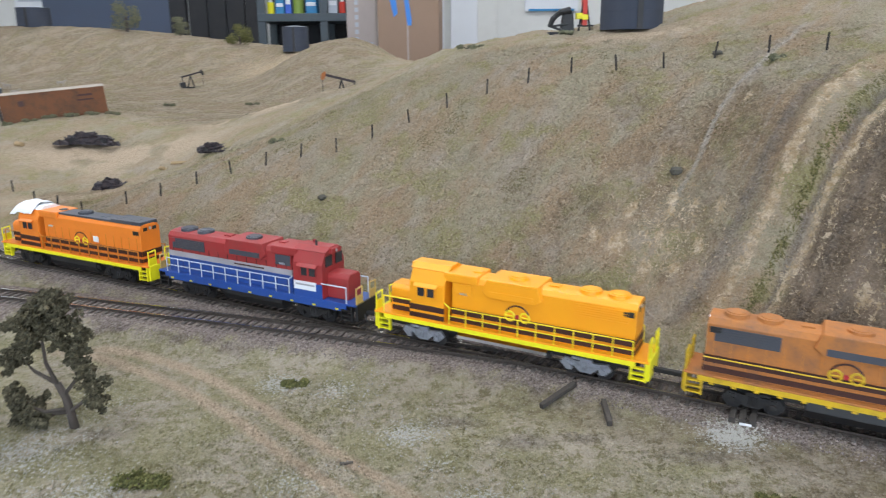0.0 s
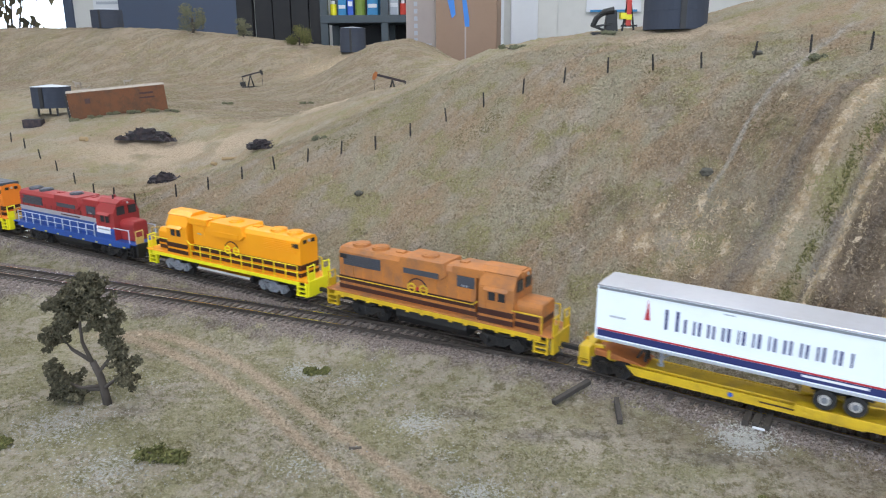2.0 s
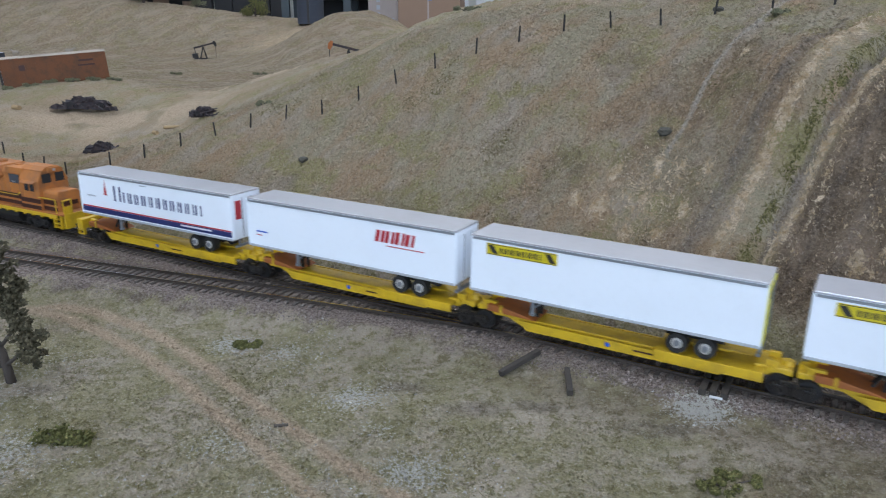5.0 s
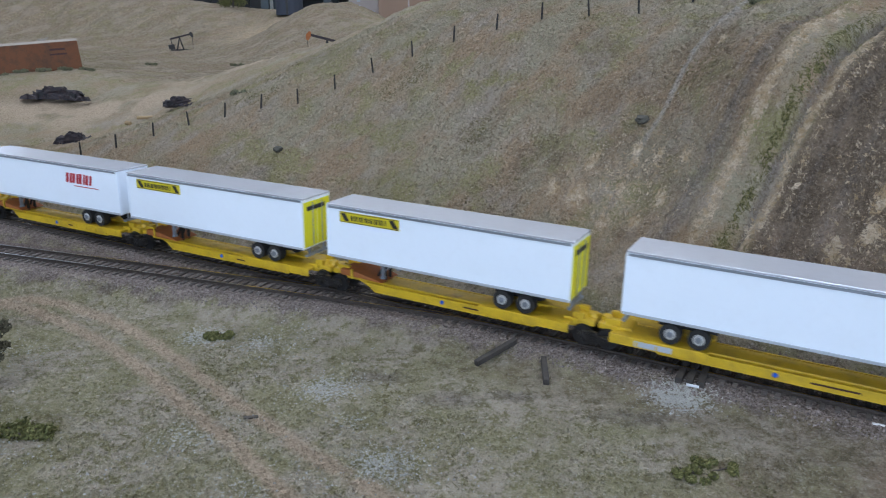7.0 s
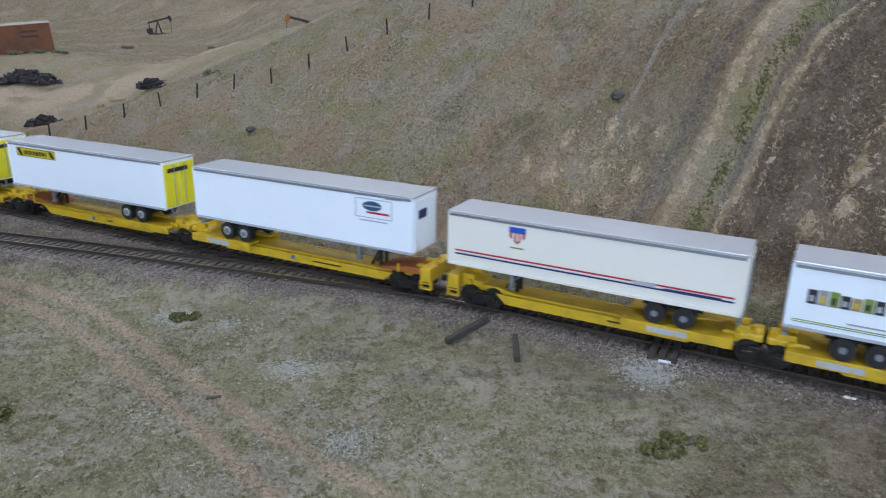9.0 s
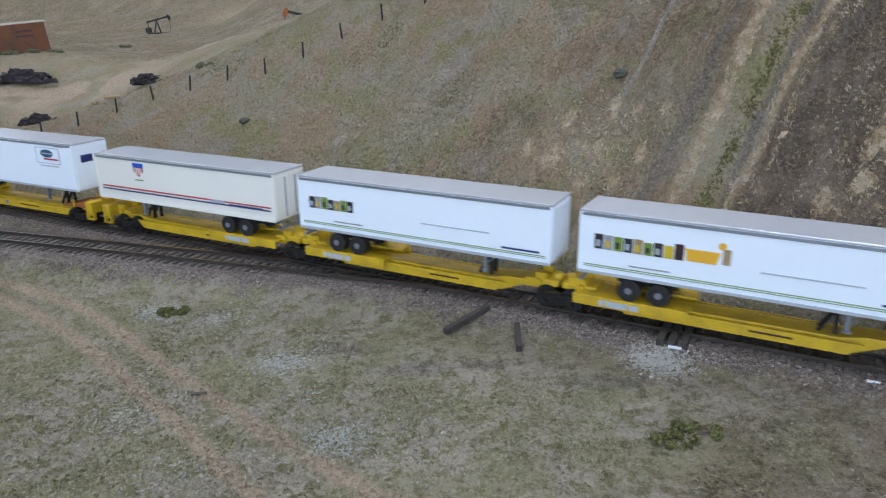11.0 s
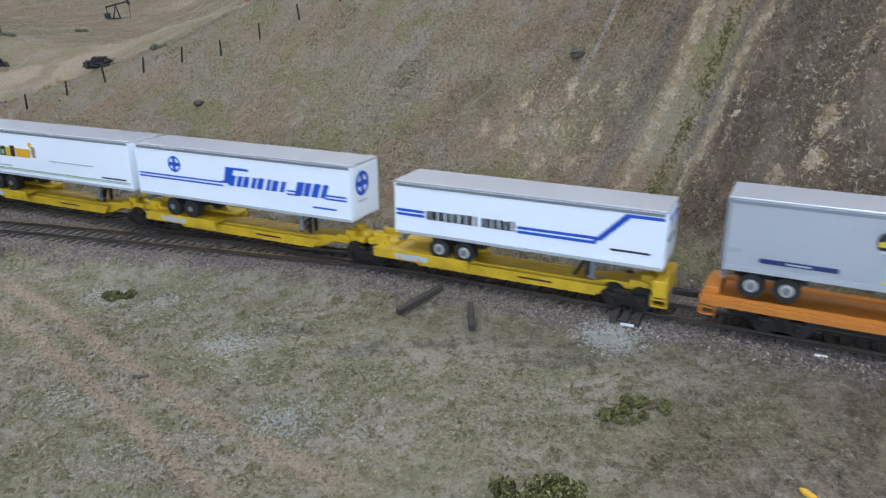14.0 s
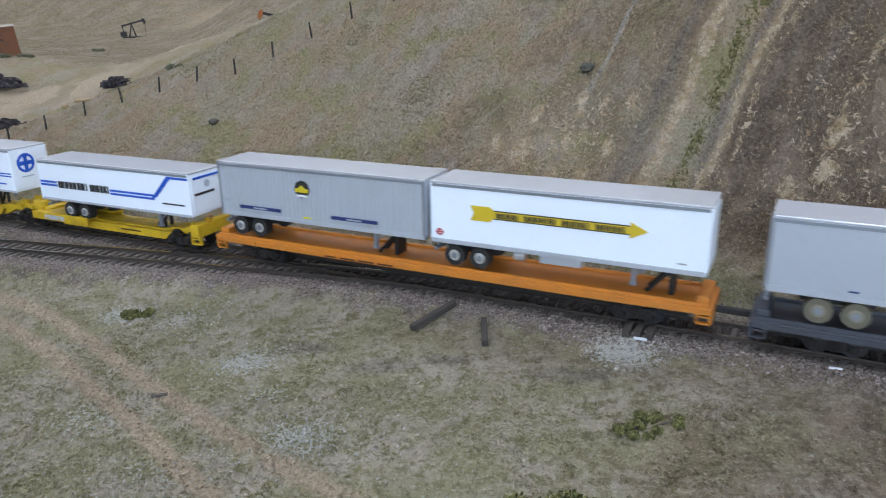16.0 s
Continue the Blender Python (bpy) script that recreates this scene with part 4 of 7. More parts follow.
def riding(centre, reach, turned=False):
    """Rows for a vehicle whose trucks are reach apart from its centre."""
    rows = []
    for i, gone in enumerate(GONE):
        a, b = on_line(centre - gone - reach), on_line(centre - gone + reach)
        d = (b - a).normalized()
        yaw = math.degrees(math.atan2(d.y, d.x))
        pitch = -math.degrees(math.asin(d.z))
        mid = (a + b) / 2
        m = pose(mid.x, mid.y, mid.z, 0, 0, yaw) @ pose(0, 0, 0, 0, pitch, 0)
        if turned:
            m = m @ pose(0, 0, 0, 0, 0, 180)
        rows.append((i * 0.5, m))
    return rows


TRAIN = []  # vehicle, rows

# ---- rolling stock ----


def truck(parent, x, mat, wheel=0.0058, base=0.0145, wide=0.0108, tall=1.0):
    """A two-axle truck with its side frames, springs and wheels."""
    for side in (-1, 1):
        y = side * wide
        bm = prism([(x - base * 0.95, 0.0065 * tall), (x - base * 0.8, 0.0095 * tall), (x - base * 0.25, 0.0085 * tall), (x - base * 0.18, 0.0105 * tall), (x + base * 0.18, 0.0105 * tall),
                    (x + base * 0.25, 0.0085 * tall), (x + base * 0.8, 0.0095 * tall), (x + base * 0.95, 0.0065 * tall), (x + base * 0.75, 0.0038 * tall), (x + base * 0.45, 0.006 * tall),
                    (x + base * 0.22, 0.003 * tall), (x - base * 0.22, 0.003 * tall), (x - base * 0.45, 0.006 * tall), (x - base * 0.75, 0.0038 * tall)], y - 0.0011, y + 0.0011)
        for cx in (-0.62, 0.62):
            box(x + base * cx - 0.002, x + base * cx + 0.002, y - 0.002, y + 0.002, 0.0035 * tall, 0.0085 * tall, 0.0004, bm=bm)
        for cx in (-0.12, 0.0, 0.12):
            rod((x + base * cx, y + side * 0.0012, 0.0042 * tall), (x + base * cx, y + side * 0.0012, 0.0085 * tall), 0.0007, seg=6, bm=bm)
        rod((x - base * 0.5, y + side * 0.002, 0.0105 * tall), (x - base * 0.15, y + side * 0.002, 0.0105 * tall), 0.0011, seg=6, bm=bm)
        for cx in (-0.62, 0.62):
            disc((x + base * cx, y + side * 0.0022, 0.0058 * tall), 0.0015, 0.0012, seg=10, bm=bm)
        part("side_frame", bm, mat, parent)
    for cx in (-0.62, 0.62):
        for side in (-1, 1):
            bm = disc((x + base * cx, side * 0.0083, wheel), wheel, 0.0018, seg=18)
            disc((x + base * cx, side * 0.0073, wheel), wheel + 0.0006, 0.0006, seg=18, bm=bm)
            part("wheel", bm, M["black"], parent)
        part("axle", rod((x + base * cx, -0.008, wheel), (x + base * cx, 0.008, wheel), 0.0012, seg=6), M["black"], parent)


def rings_mark(parent, x, z, y, mat_ring, mat_arc):
    """Two ringed roundels under an arc on a hood side."""
    for dx in (-0.0052, 0.0052):
        bm = torus((x + dx, y, z), 0.0031, 0.0008)
        rod((x + dx - 0.002, y, z), (x + dx + 0.002, y, z), 0.0005, seg=5, bm=bm)
        part("roundel", bm, mat_ring, parent)
    part("arc", torus((x, y, z - 0.001), 0.0085, 0.0006, arc=(25, 155)), mat_arc, parent)
    part("roundel", disc((x, y, z), 0.0015, 0.0006), M["crimson"], parent)


def locomotive(label, body, length, sill, rail_mat, truck_mat, tank_mat, trim, stripe=None, hood2=None, cover=False, roof=None, cab_mat=None, dusty=False):
    """A hood diesel with its cab toward minus x."""
    o = thing("locomotive", label, "locomotive", "locomotives of the train")
    end_rail = M["brass"] if hood2 else sill
    h = length / 2
    cab_mat = cab_mat or body
    deck = 0.0195
    # frame and deck
    part("frame", box(-h + 0.012, h - 0.012, -0.0085, 0.0085, 0.0095, deck - 0.003, 0.0005), M["black"], o)
    part("walkway", box(-h + 0.004, h - 0.004, -0.0155, 0.0155, deck - 0.0014, deck, 0.0003), sill if hood2 else body, o)
    for side in (-1, 1):
        y = side * 0.0153
        bm = box(-h + 0.012, h - 0.012, y - 0.0005, y + 0.0005, deck - 0.0042, deck - 0.0012)
        part("sill", bm, sill, o)
        if hood2:
            part("sill_skirt", box(-h + 0.016, h - 0.016, y - 0.0004, y + 0.0004, deck - 0.006, deck - 0.0004), hood2, o)
    # long hood
    x0, x1 = -h + 0.064, h - 0.014
    top = 0.0536
    prof = [(-0.0108, deck), (0.0108, deck), (0.0108, top - 0.004), (0.0085, top - 0.0008), (0.004, top), (-0.004, top), (-0.0085, top - 0.0008), (-0.0108, top - 0.004)]
    hood = part("long_hood", prism(prof, x0, x1, "x", 0.0004), body, o)
    if hood2:
        part("hood_band", box(x0 - 0.0002, x1 + 0.0003, -0.0111, 0.0111, deck + 0.0002, deck + 0.013), M["blue"], o)
        part("hood_band", box(x0 - 0.0002, x1 + 0.0003, -0.0112, 0.0112, deck + 0.013, deck + 0.0175), M["grey"], o)
    for i in range(0 if body is M["gold"] else 13):
        x = x0 + (x1 - x0) * (i + 0.5) / 13
        for side in (-1, 1):
            part("hood_door_seam", box(x - 0.00018, x + 0.00018, side * 0.0109 - 0.0002, side * 0.0109 + 0.0002, deck + 0.002, top - 0.012), M["flat"] if not hood2 else M["stripe"], hood)
    # dynamic brake blister, grilles and fans
    bx = -h + 0.108
    if not cover:
        bm = prism([(bx - 0.021, top - 0.0075), (bx - 0.016, top - 0.0115), (bx + 0.016, top - 0.0115), (bx + 0.021, top - 0.0075), (bx + 0.018, top + 0.0012), (bx - 0.018, top + 0.0012)], -0.0132, 0.0132, "y", 0.0006)
        part("brake_blister", bm, body, o)
    for side in (-1, 1):
        if cover:
            part("placard", box(h - 0.072, h - 0.0655, side * 0.0112 - 0.0003, side * 0.0112 + 0.0003, deck + 0.0135, deck + 0.0185), M["paper"], o, "small white placard")
            continue
        part("grille", box(bx - 0.015, bx + 0.015, side * 0.0133 - 0.0003, side * 0.0133 + 0.0003, top - 0.0105, top - 0.0065), M["roof_dark"] if (roof or dusty or hood2) else trim, o)
        gx = h - 0.036
        bm = box(gx - 0.0175, gx + 0.0175, side * 0.0109 - 0.0003, side * 0.0109 + 0.0003, top - 0.014, top - 0.0055)
        part("radiator_grille", bm, M["roof_dark"] if (roof or dusty or hood2) else body, o)
        bm = None
        for i in range(6):
            z = top - 0.0135 + i * 0.0015
            bm = box(gx - 0.017, gx + 0.017, side * 0.0113 - 0.0002, side * 0.0113 + 0.0002, z, z + 0.0006, bm=bm)
        part("louvre", bm, M["roof_dark"] if (dusty or hood2) else body, o)
        ix = -h + 0.072
        part("intake_grille", box(ix - 0.007, ix + 0.007, side * 0.0109 - 0.0004, side * 0.0109 + 0.0004, top - 0.0135, top - 0.0055), M["roof_dark"] if (roof or dusty or hood2) else trim, o)
    for fx, r in ((bx, 0.0068), (h - 0.046, 0.0072), (h - 0.028, 0.0072)):
        zt = top + (0.001 if fx == bx else 0.0)
        bm = rod((fx, 0, zt - 0.001), (fx, 0, zt + 0.0018), r, r * 0.95, seg=20)
        rod((fx, 0, zt + 0.0018), (fx, 0, zt + 0.0024), r * 0.75, r * 0.7, seg=20, bm=bm)
        part("roof_fan", bm, roof or (M["roof_dark"] if hood2 else body), o)
    part("exhaust", box(bx - 0.032, bx - 0.026, -0.0028, 0.0028, top - 0.0005, top + 0.0022, 0.0005), roof or body, o)
    part("hatch", box(bx + 0.022, bx + 0.029, -0.003, 0.003, top - 0.0005, top + 0.001, 0.0003), roof or body, o)
    if roof:
        part("roof_walk", box(x0 + 0.002, x1 - 0.001, -0.0088, 0.0088, top - 0.0012, top + 0.0007, 0.0004), roof, o)
        part("radiator_cowl", box(h - 0.05, x1 - 0.0005, -0.0095, 0.0095, top - 0.001, top + 0.0022, 0.0006), roof, o)
    # intake bulge behind the cab
    part("air_intake", box(-h + 0.058, -h + 0.083, -0.0117, 0.0117, top - 0.005, top + 0.0012, 0.0008), body, o)
    # cab
    c0, c1 = -h + 0.033, -h + 0.06
    ct = 0.0571
    prof = [(-0.0145, deck), (0.0145, deck), (0.0145, ct - 0.0115), (0.0098, ct - 0.0025), (0.005, ct), (-0.005, ct), (-0.0098, ct - 0.0025), (-0.0145, ct - 0.0115)]
    cab = part("cab", prism(prof, c0, c1, "x", 0.0004), cab_mat, o)
    part("cab_roof", prism([(-0.0105, ct - 0.0025), (-0.0052, ct + 0.0006), (0.0052, ct + 0.0006), (0.0105, ct - 0.0025), (0.0098, ct - 0.0032), (-0.0098, ct - 0.0032)], c0 - 0.001, c1 + 0.001, "x"), M["paper"] if cover else cab_mat, o)
    for side in (-1, 1):
        y = side * 0.0146
        for wx in (c0 + 0.009, c0 + 0.0165):
            wn = part("window", box(wx - 0.0033, wx + 0.0033, y - 0.0003, y + 0.0003, ct - 0.0215, ct - 0.0135, 0.0002), cab_mat, cab)
            part("pane", box(wx - 0.0026, wx + 0.0026, y - 0.0006, y + 0.0006, ct - 0.0208, ct - 0.0142), M["glass"], wn)
        part("sunshade", prism([(side * 0.0146, ct - 0.0122), (side * 0.0178, ct - 0.0138), (side * 0.0178, ct - 0.0132), (side * 0.0146, ct - 0.0114)], c0 + 0.004, c0 + 0.022, "x"), cab_mat, cab)
        part("side_door", box(c1 - 0.006, c1 - 0.0008, y - 0.0003, y + 0.0003, deck + 0.001, ct - 0.0125, 0.0002), cab_mat, cab)
    for wy in (-0.0065, 0.0065):
        part("windshield", box(c0 - 0.0008, c0 - 0.0002, wy - 0.0042, wy + 0.0042, ct - 0.0135, ct - 0.0055), M["glass"], cab)
    part("number_board", box(c0 - 0.003, c0 + 0.002, -0.0055, 0.0055, ct - 0.0042, ct - 0.0002, 0.0004), cab_mat, cab)
    part("headlight", disc((c0 - 0.0032, 0, ct - 0.0022), 0.0012, 0.0006, "x", 10), M["silver"], cab)
    part("headlight", disc((h - 0.0135, 0, top - 0.004), 0.0013, 0.0008, "x", 10), M["headlight"] if dusty else M["silver"], hood)
    part("number_bar", box(h - 0.0143, h - 0.0136, -0.007, -0.003, top - 0.006, top - 0.003), M["black"], hood)
    part("number_bar", box(h - 0.0143, h - 0.0136, 0.003, 0.007, top - 0.006, top - 0.003), M["black"], hood)
    for side in (-1, 1):
        part("number_bar", box(x0 + 0.006, x0 + 0.0115, side * 0.011 - 0.0003, side * 0.011 + 0.0003, deck + 0.021, deck + 0.0225), M["pale_grey"], hood)
        part("rear_number_board", box(x1 - 0.008, x1 - 0.0015, side * 0.0112 - 0.0003, side * 0.0112 + 0.0003, top - 0.009, top - 0.0055), M["black"] if not hood2 else body, hood)
    if cover:
        bm = bmesh.new()
        bmesh.ops.create_grid(bm, x_segments=10, y_segments=8, size=1.0)
        rnd = random.Random(2)
        for v in bm.verts:
            a, b = v.co.x, v.co.y
            v.co = (c0 + 0.006 + a * 0.0155 - 0.002 * abs(b), b * 0.0148, ct + 0.0028 - 0.009 * abs(b) ** 3 - (0.006 * max(0, -a - 0.3)) + rnd.uniform(-0.0009, 0.0009))
        bmesh.ops.solidify(bm, geom=bm.faces[:], thickness=0.0004)
        part("cab_cover", bm, M["paper"], o, "crumpled white paper over the cab roof", True)
    # short hood
    prof = [(-0.0085, deck), (0.0085, deck), (0.0085, 0.036), (0.006, 0.0392), (-0.006, 0.0392), (-0.0085, 0.036)]
    if dusty:
        prof = [(-0.0112, deck), (0.0112, deck), (0.0112, 0.0355), (0.009, 0.038), (-0.009, 0.038), (-0.0112, 0.0355)]
    part("short_hood", prism(prof, -h + 0.014, c0 + 0.0004, "x", 0.0014), cab_mat, o)
    # stripes
    if stripe:
        for side in (-1, 1):
            for za, zb, xa, xb in ((deck + 0.0065, deck + 0.011, x0, x1), (deck + 0.001, deck + 0.0042, x0 - 0.002, x1)):
                y = side * 0.01105
                part("stripe", box(xa, xb, y - 0.0003, y + 0.0003, za, zb), stripe, hood)
            for za, zb in ((deck + 0.0062, deck + 0.0102), (deck + 0.0008, deck + 0.0042)):
                part("stripe", box(c0, c1, side * 0.0147 - 0.0003, side * 0.0147 + 0.0003, za, zb), stripe, cab)
                part("stripe", box(-h + 0.0155, c0, side * (0.0114 if dusty else 0.0087) - 0.0003, side * (0.0114 if dusty else 0.0087) + 0.0003, za, zb), stripe, cab)
            rings_mark(hood, -h + 0.112, deck + 0.0125, side * 0.0114, M["yellow" if not dusty else "spine"], stripe)
        part("stripe", box(x1 + 0.0002, x1 + 0.0006, -0.0108, 0.0108, deck + 0.0065, deck + 0.011), stripe, hood)
        part("stripe", box(x1 + 0.0002, x1 + 0.0006, -0.0108, 0.0108, deck + 0.001, deck + 0.0042), stripe, hood)
        part("stripe", box(-h + 0.0136, -h + 0.014, -0.0082, 0.0082, deck + 0.005, deck + 0.009), stripe, cab)
    # handrails
    n = 11
    for side in (-1, 1):
        y = side * 0.0151
        for i in range(n):
            x = -h + 0.064 + i * (2 * h - 0.078) / (n - 1)
            if stripe and not dusty or hood2:
                part("handrail_post", box(x - 0.00034, x + 0.00034, y - 0.00034, y + 0.00034, deck, deck + 0.0118), rail_mat, o)
        z = deck + (0.0118 if not dusty else 0.011)
        bm = rod((-h + 0.064, y, z), (h - 0.014, y, z), 0.00042, seg=5)
        rod((-h + 0.064, y, z), (-h + 0.06, y, z + 0.003), 0.0005, seg=5, bm=bm)
        part("handrail", bm, rail_mat, o)
        if hood2 or (stripe and not dusty):
            part("handrail", rod((-h + 0.064, y, deck + 0.006), (h - 0.014, y, deck + 0.006), 0.00035, seg=5), rail_mat, o)
        bm = rod((-h + 0.012, y, deck), (-h + 0.012, y, deck + 0.0125), 0.0005, seg=5)
        rod((-h + 0.012, y, deck + 0.0125), (c0 + 0.001, y, deck + 0.0125), 0.0005, seg=5, bm=bm)
        part("handrail", bm, rail_mat, o)
        if dusty or hood2:
            for i in range(14 if dusty else 9):
                x = -h + 0.02 + i * (2 * h - 0.04) / (13 if dusty else 8)
                part("side_lug", box(x - 0.0013, x + 0.0013, y - 0.0006, y + 0.001 * side + 0.0003, deck - 0.0052, deck - 0.0042), M["spine" if dusty else "yellow"], o)
    # pilots and corner steps
    for end in (-1, 1):
        px = end * (h - 0.0045)
        part("pilot", box(px - 0.0012, px + 0.0012, -0.0135, 0.0135, 0.0062, deck, 0.0004), M["black"] if hood2 else sill, o)
        for side in (-1, 1):
            bm = None
            for zz in (0.0072, 0.0108, 0.0145):
                bm = box(px - end * 0.0065 - 0.0035, px - end * 0.0065 + 0.0055, side * 0.0143 - 0.0016, side * 0.0143 + 0.0016, zz - 0.0004, zz + 0.0004, bm=bm)
            for sx in (-0.0035, 0.0055):
                box(px - end * 0.0065 + sx - 0.0006, px - end * 0.0065 + sx + 0.0006, side * 0.0143 - 0.0014, side * 0.0143 + 0.0014, 0.0062, deck - 0.001, bm=bm)
            part("corner_step", bm, M["black"] if hood2 else sill, o)
        for side in (-1, 1):
            bm = None
            for yy in (0.0052, 0.0132):
                bm = rod((px, side * yy, deck), (px, side * yy, deck + 0.0125), 0.0006, seg=5, bm=bm)
            rod((px, side * 0.0052, deck + 0.0125), (px, side * 0.0132, deck + 0.0118), 0.0006, seg=5, bm=bm)
            box(px - 0.0003, px + 0.0003, side * 0.0092 - 0.0032, side * 0.0092 + 0.0032, deck, deck + 0.0065, bm=bm)
            part("end_railing", bm, end_rail, o)
        part("coupler", box(min(px, px + end * 0.0115), max(px, px + end * 0.0115), -0.0016, 0.0016, 0.0082, 0.0112, 0.0006), M["black"], o)
        part("air_hose", rod((px + end * 0.001, 0.004, 0.0095), (px + end * 0.004, 0.005, 0.0045), 0.0006, seg=5), M["black"], o)
    # running gear
    truck(o, -h + 0.043, truck_mat, base=0.0175, wide=0.0125, tall=1.25)
    truck(o, h - 0.043, truck_mat, base=0.0175, wide=0.0125, tall=1.25)
    tank = prism([(-0.0128, 0.0155), (0.0128, 0.0155), (0.0142, 0.0095), (0.0105, 0.004), (-0.0105, 0.004), (-0.0142, 0.0095)], -0.03, 0.03, "x", 0.0006)
    if tank_mat is M["tank_silver"]:
        tank.free()
        ring = [(0.0136 * math.cos(q * math.tau / 20), 0.0098 + 0.0058 * math.sin(q * math.tau / 20)) for q in range(20)]
        tank = prism(ring, -0.032, 0.032, "x")
    part("fuel_tank", tank, tank_mat, o)
    part("air_tank", rod((0.03, -0.011, 0.0098), (0.045 - 0.01, -0.011, 0.0098), 0.0022, seg=12), M["black"], o)
    if hood2:
        part("cab_panel", box(c0 + 0.0005, c1 - 0.0005, -0.01495, 0.01495, deck, deck + 0.011), M["blue"], cab)
        part("name_panel", box(c0 + 0.006, c1 - 0.001, -0.0154, 0.0154, deck + 0.0055, deck + 0.012), M["paper"], cab, "pale lettered panel under the cab window")
        for side in (-1, 1):
            part("name_bar", box(c0 + 0.007, c1 - 0.003, side * 0.0155 - 0.0002, side * 0.0155 + 0.0002, deck + 0.009, deck + 0.0103), M["grey"], cab)
            part("name_bar", box(-0.012, 0.018, side * 0.0113 - 0.0002, side * 0.0113 + 0.0002, deck + 0.0148, deck + 0.0159), M["stripe"], hood)
        part("horn", rod((c0 + 0.012, 0.004, ct), (c0 + 0.012, 0.004, ct + 0.0045), 0.0009, seg=6), M["black"], o)
        part("bell", rod((c0 + 0.018, -0.002, ct), (c0 + 0.018, -0.002, ct + 0.003), 0.0013, seg=8), M["red"], o)
    return o


def letters(parent, x, y, z, width, height, count, mat, lean=0.0, big_first=0.0, fill=0.8, rnd_seed=1, thick=0.00025, stroke=0.3):
    """A word as a row of plain upright bars, two to a character."""
    rnd = random.Random(rnd_seed)
    extra = big_first * height * 0.25
    step = (width - extra) / count
    for i in range(count):
        first = big_first and i == 0
        hh = height * (big_first if first else rnd.uniform(0.92, 1.0))
        w = step * fill * (1.25 if first else 1.0)
        a = x + i * step + (extra if i else 0.0)
        t = w * stroke
        bm = None
        for u0, u1 in ((0.0, t * rnd.uniform(1.0, 1.3)), (w - t * rnd.uniform(0.7, 1.1), w)):
            bm = prism([(a + u0, z), (a + u1, z), (a + u1 + lean * hh, z + hh), (a + u0 + lean * hh, z + hh)], y - thick, y + thick, bm=bm)
        part("letter_block", bm, mat, parent)


def wheel_pair(parent, x, y, rim_mat, tyre_mat, r=0.0058, z=0.0):
    for side in (-1, 1):
        yy = side * y
        w = part("wheel", disc((x, yy, z), r, 0.0058, seg=22), tyre_mat, parent)
        part("rim", rod((x, yy + side * 0.0022, z), (x, yy + side * 0.0032, z), r * 0.6, r * 0.5, seg=18), rim_mat, w)
        part("hub", rod((x, yy + side * 0.003, z), (x, yy + side * 0.0038, z), r * 0.3, seg=10), M["trim"], w)


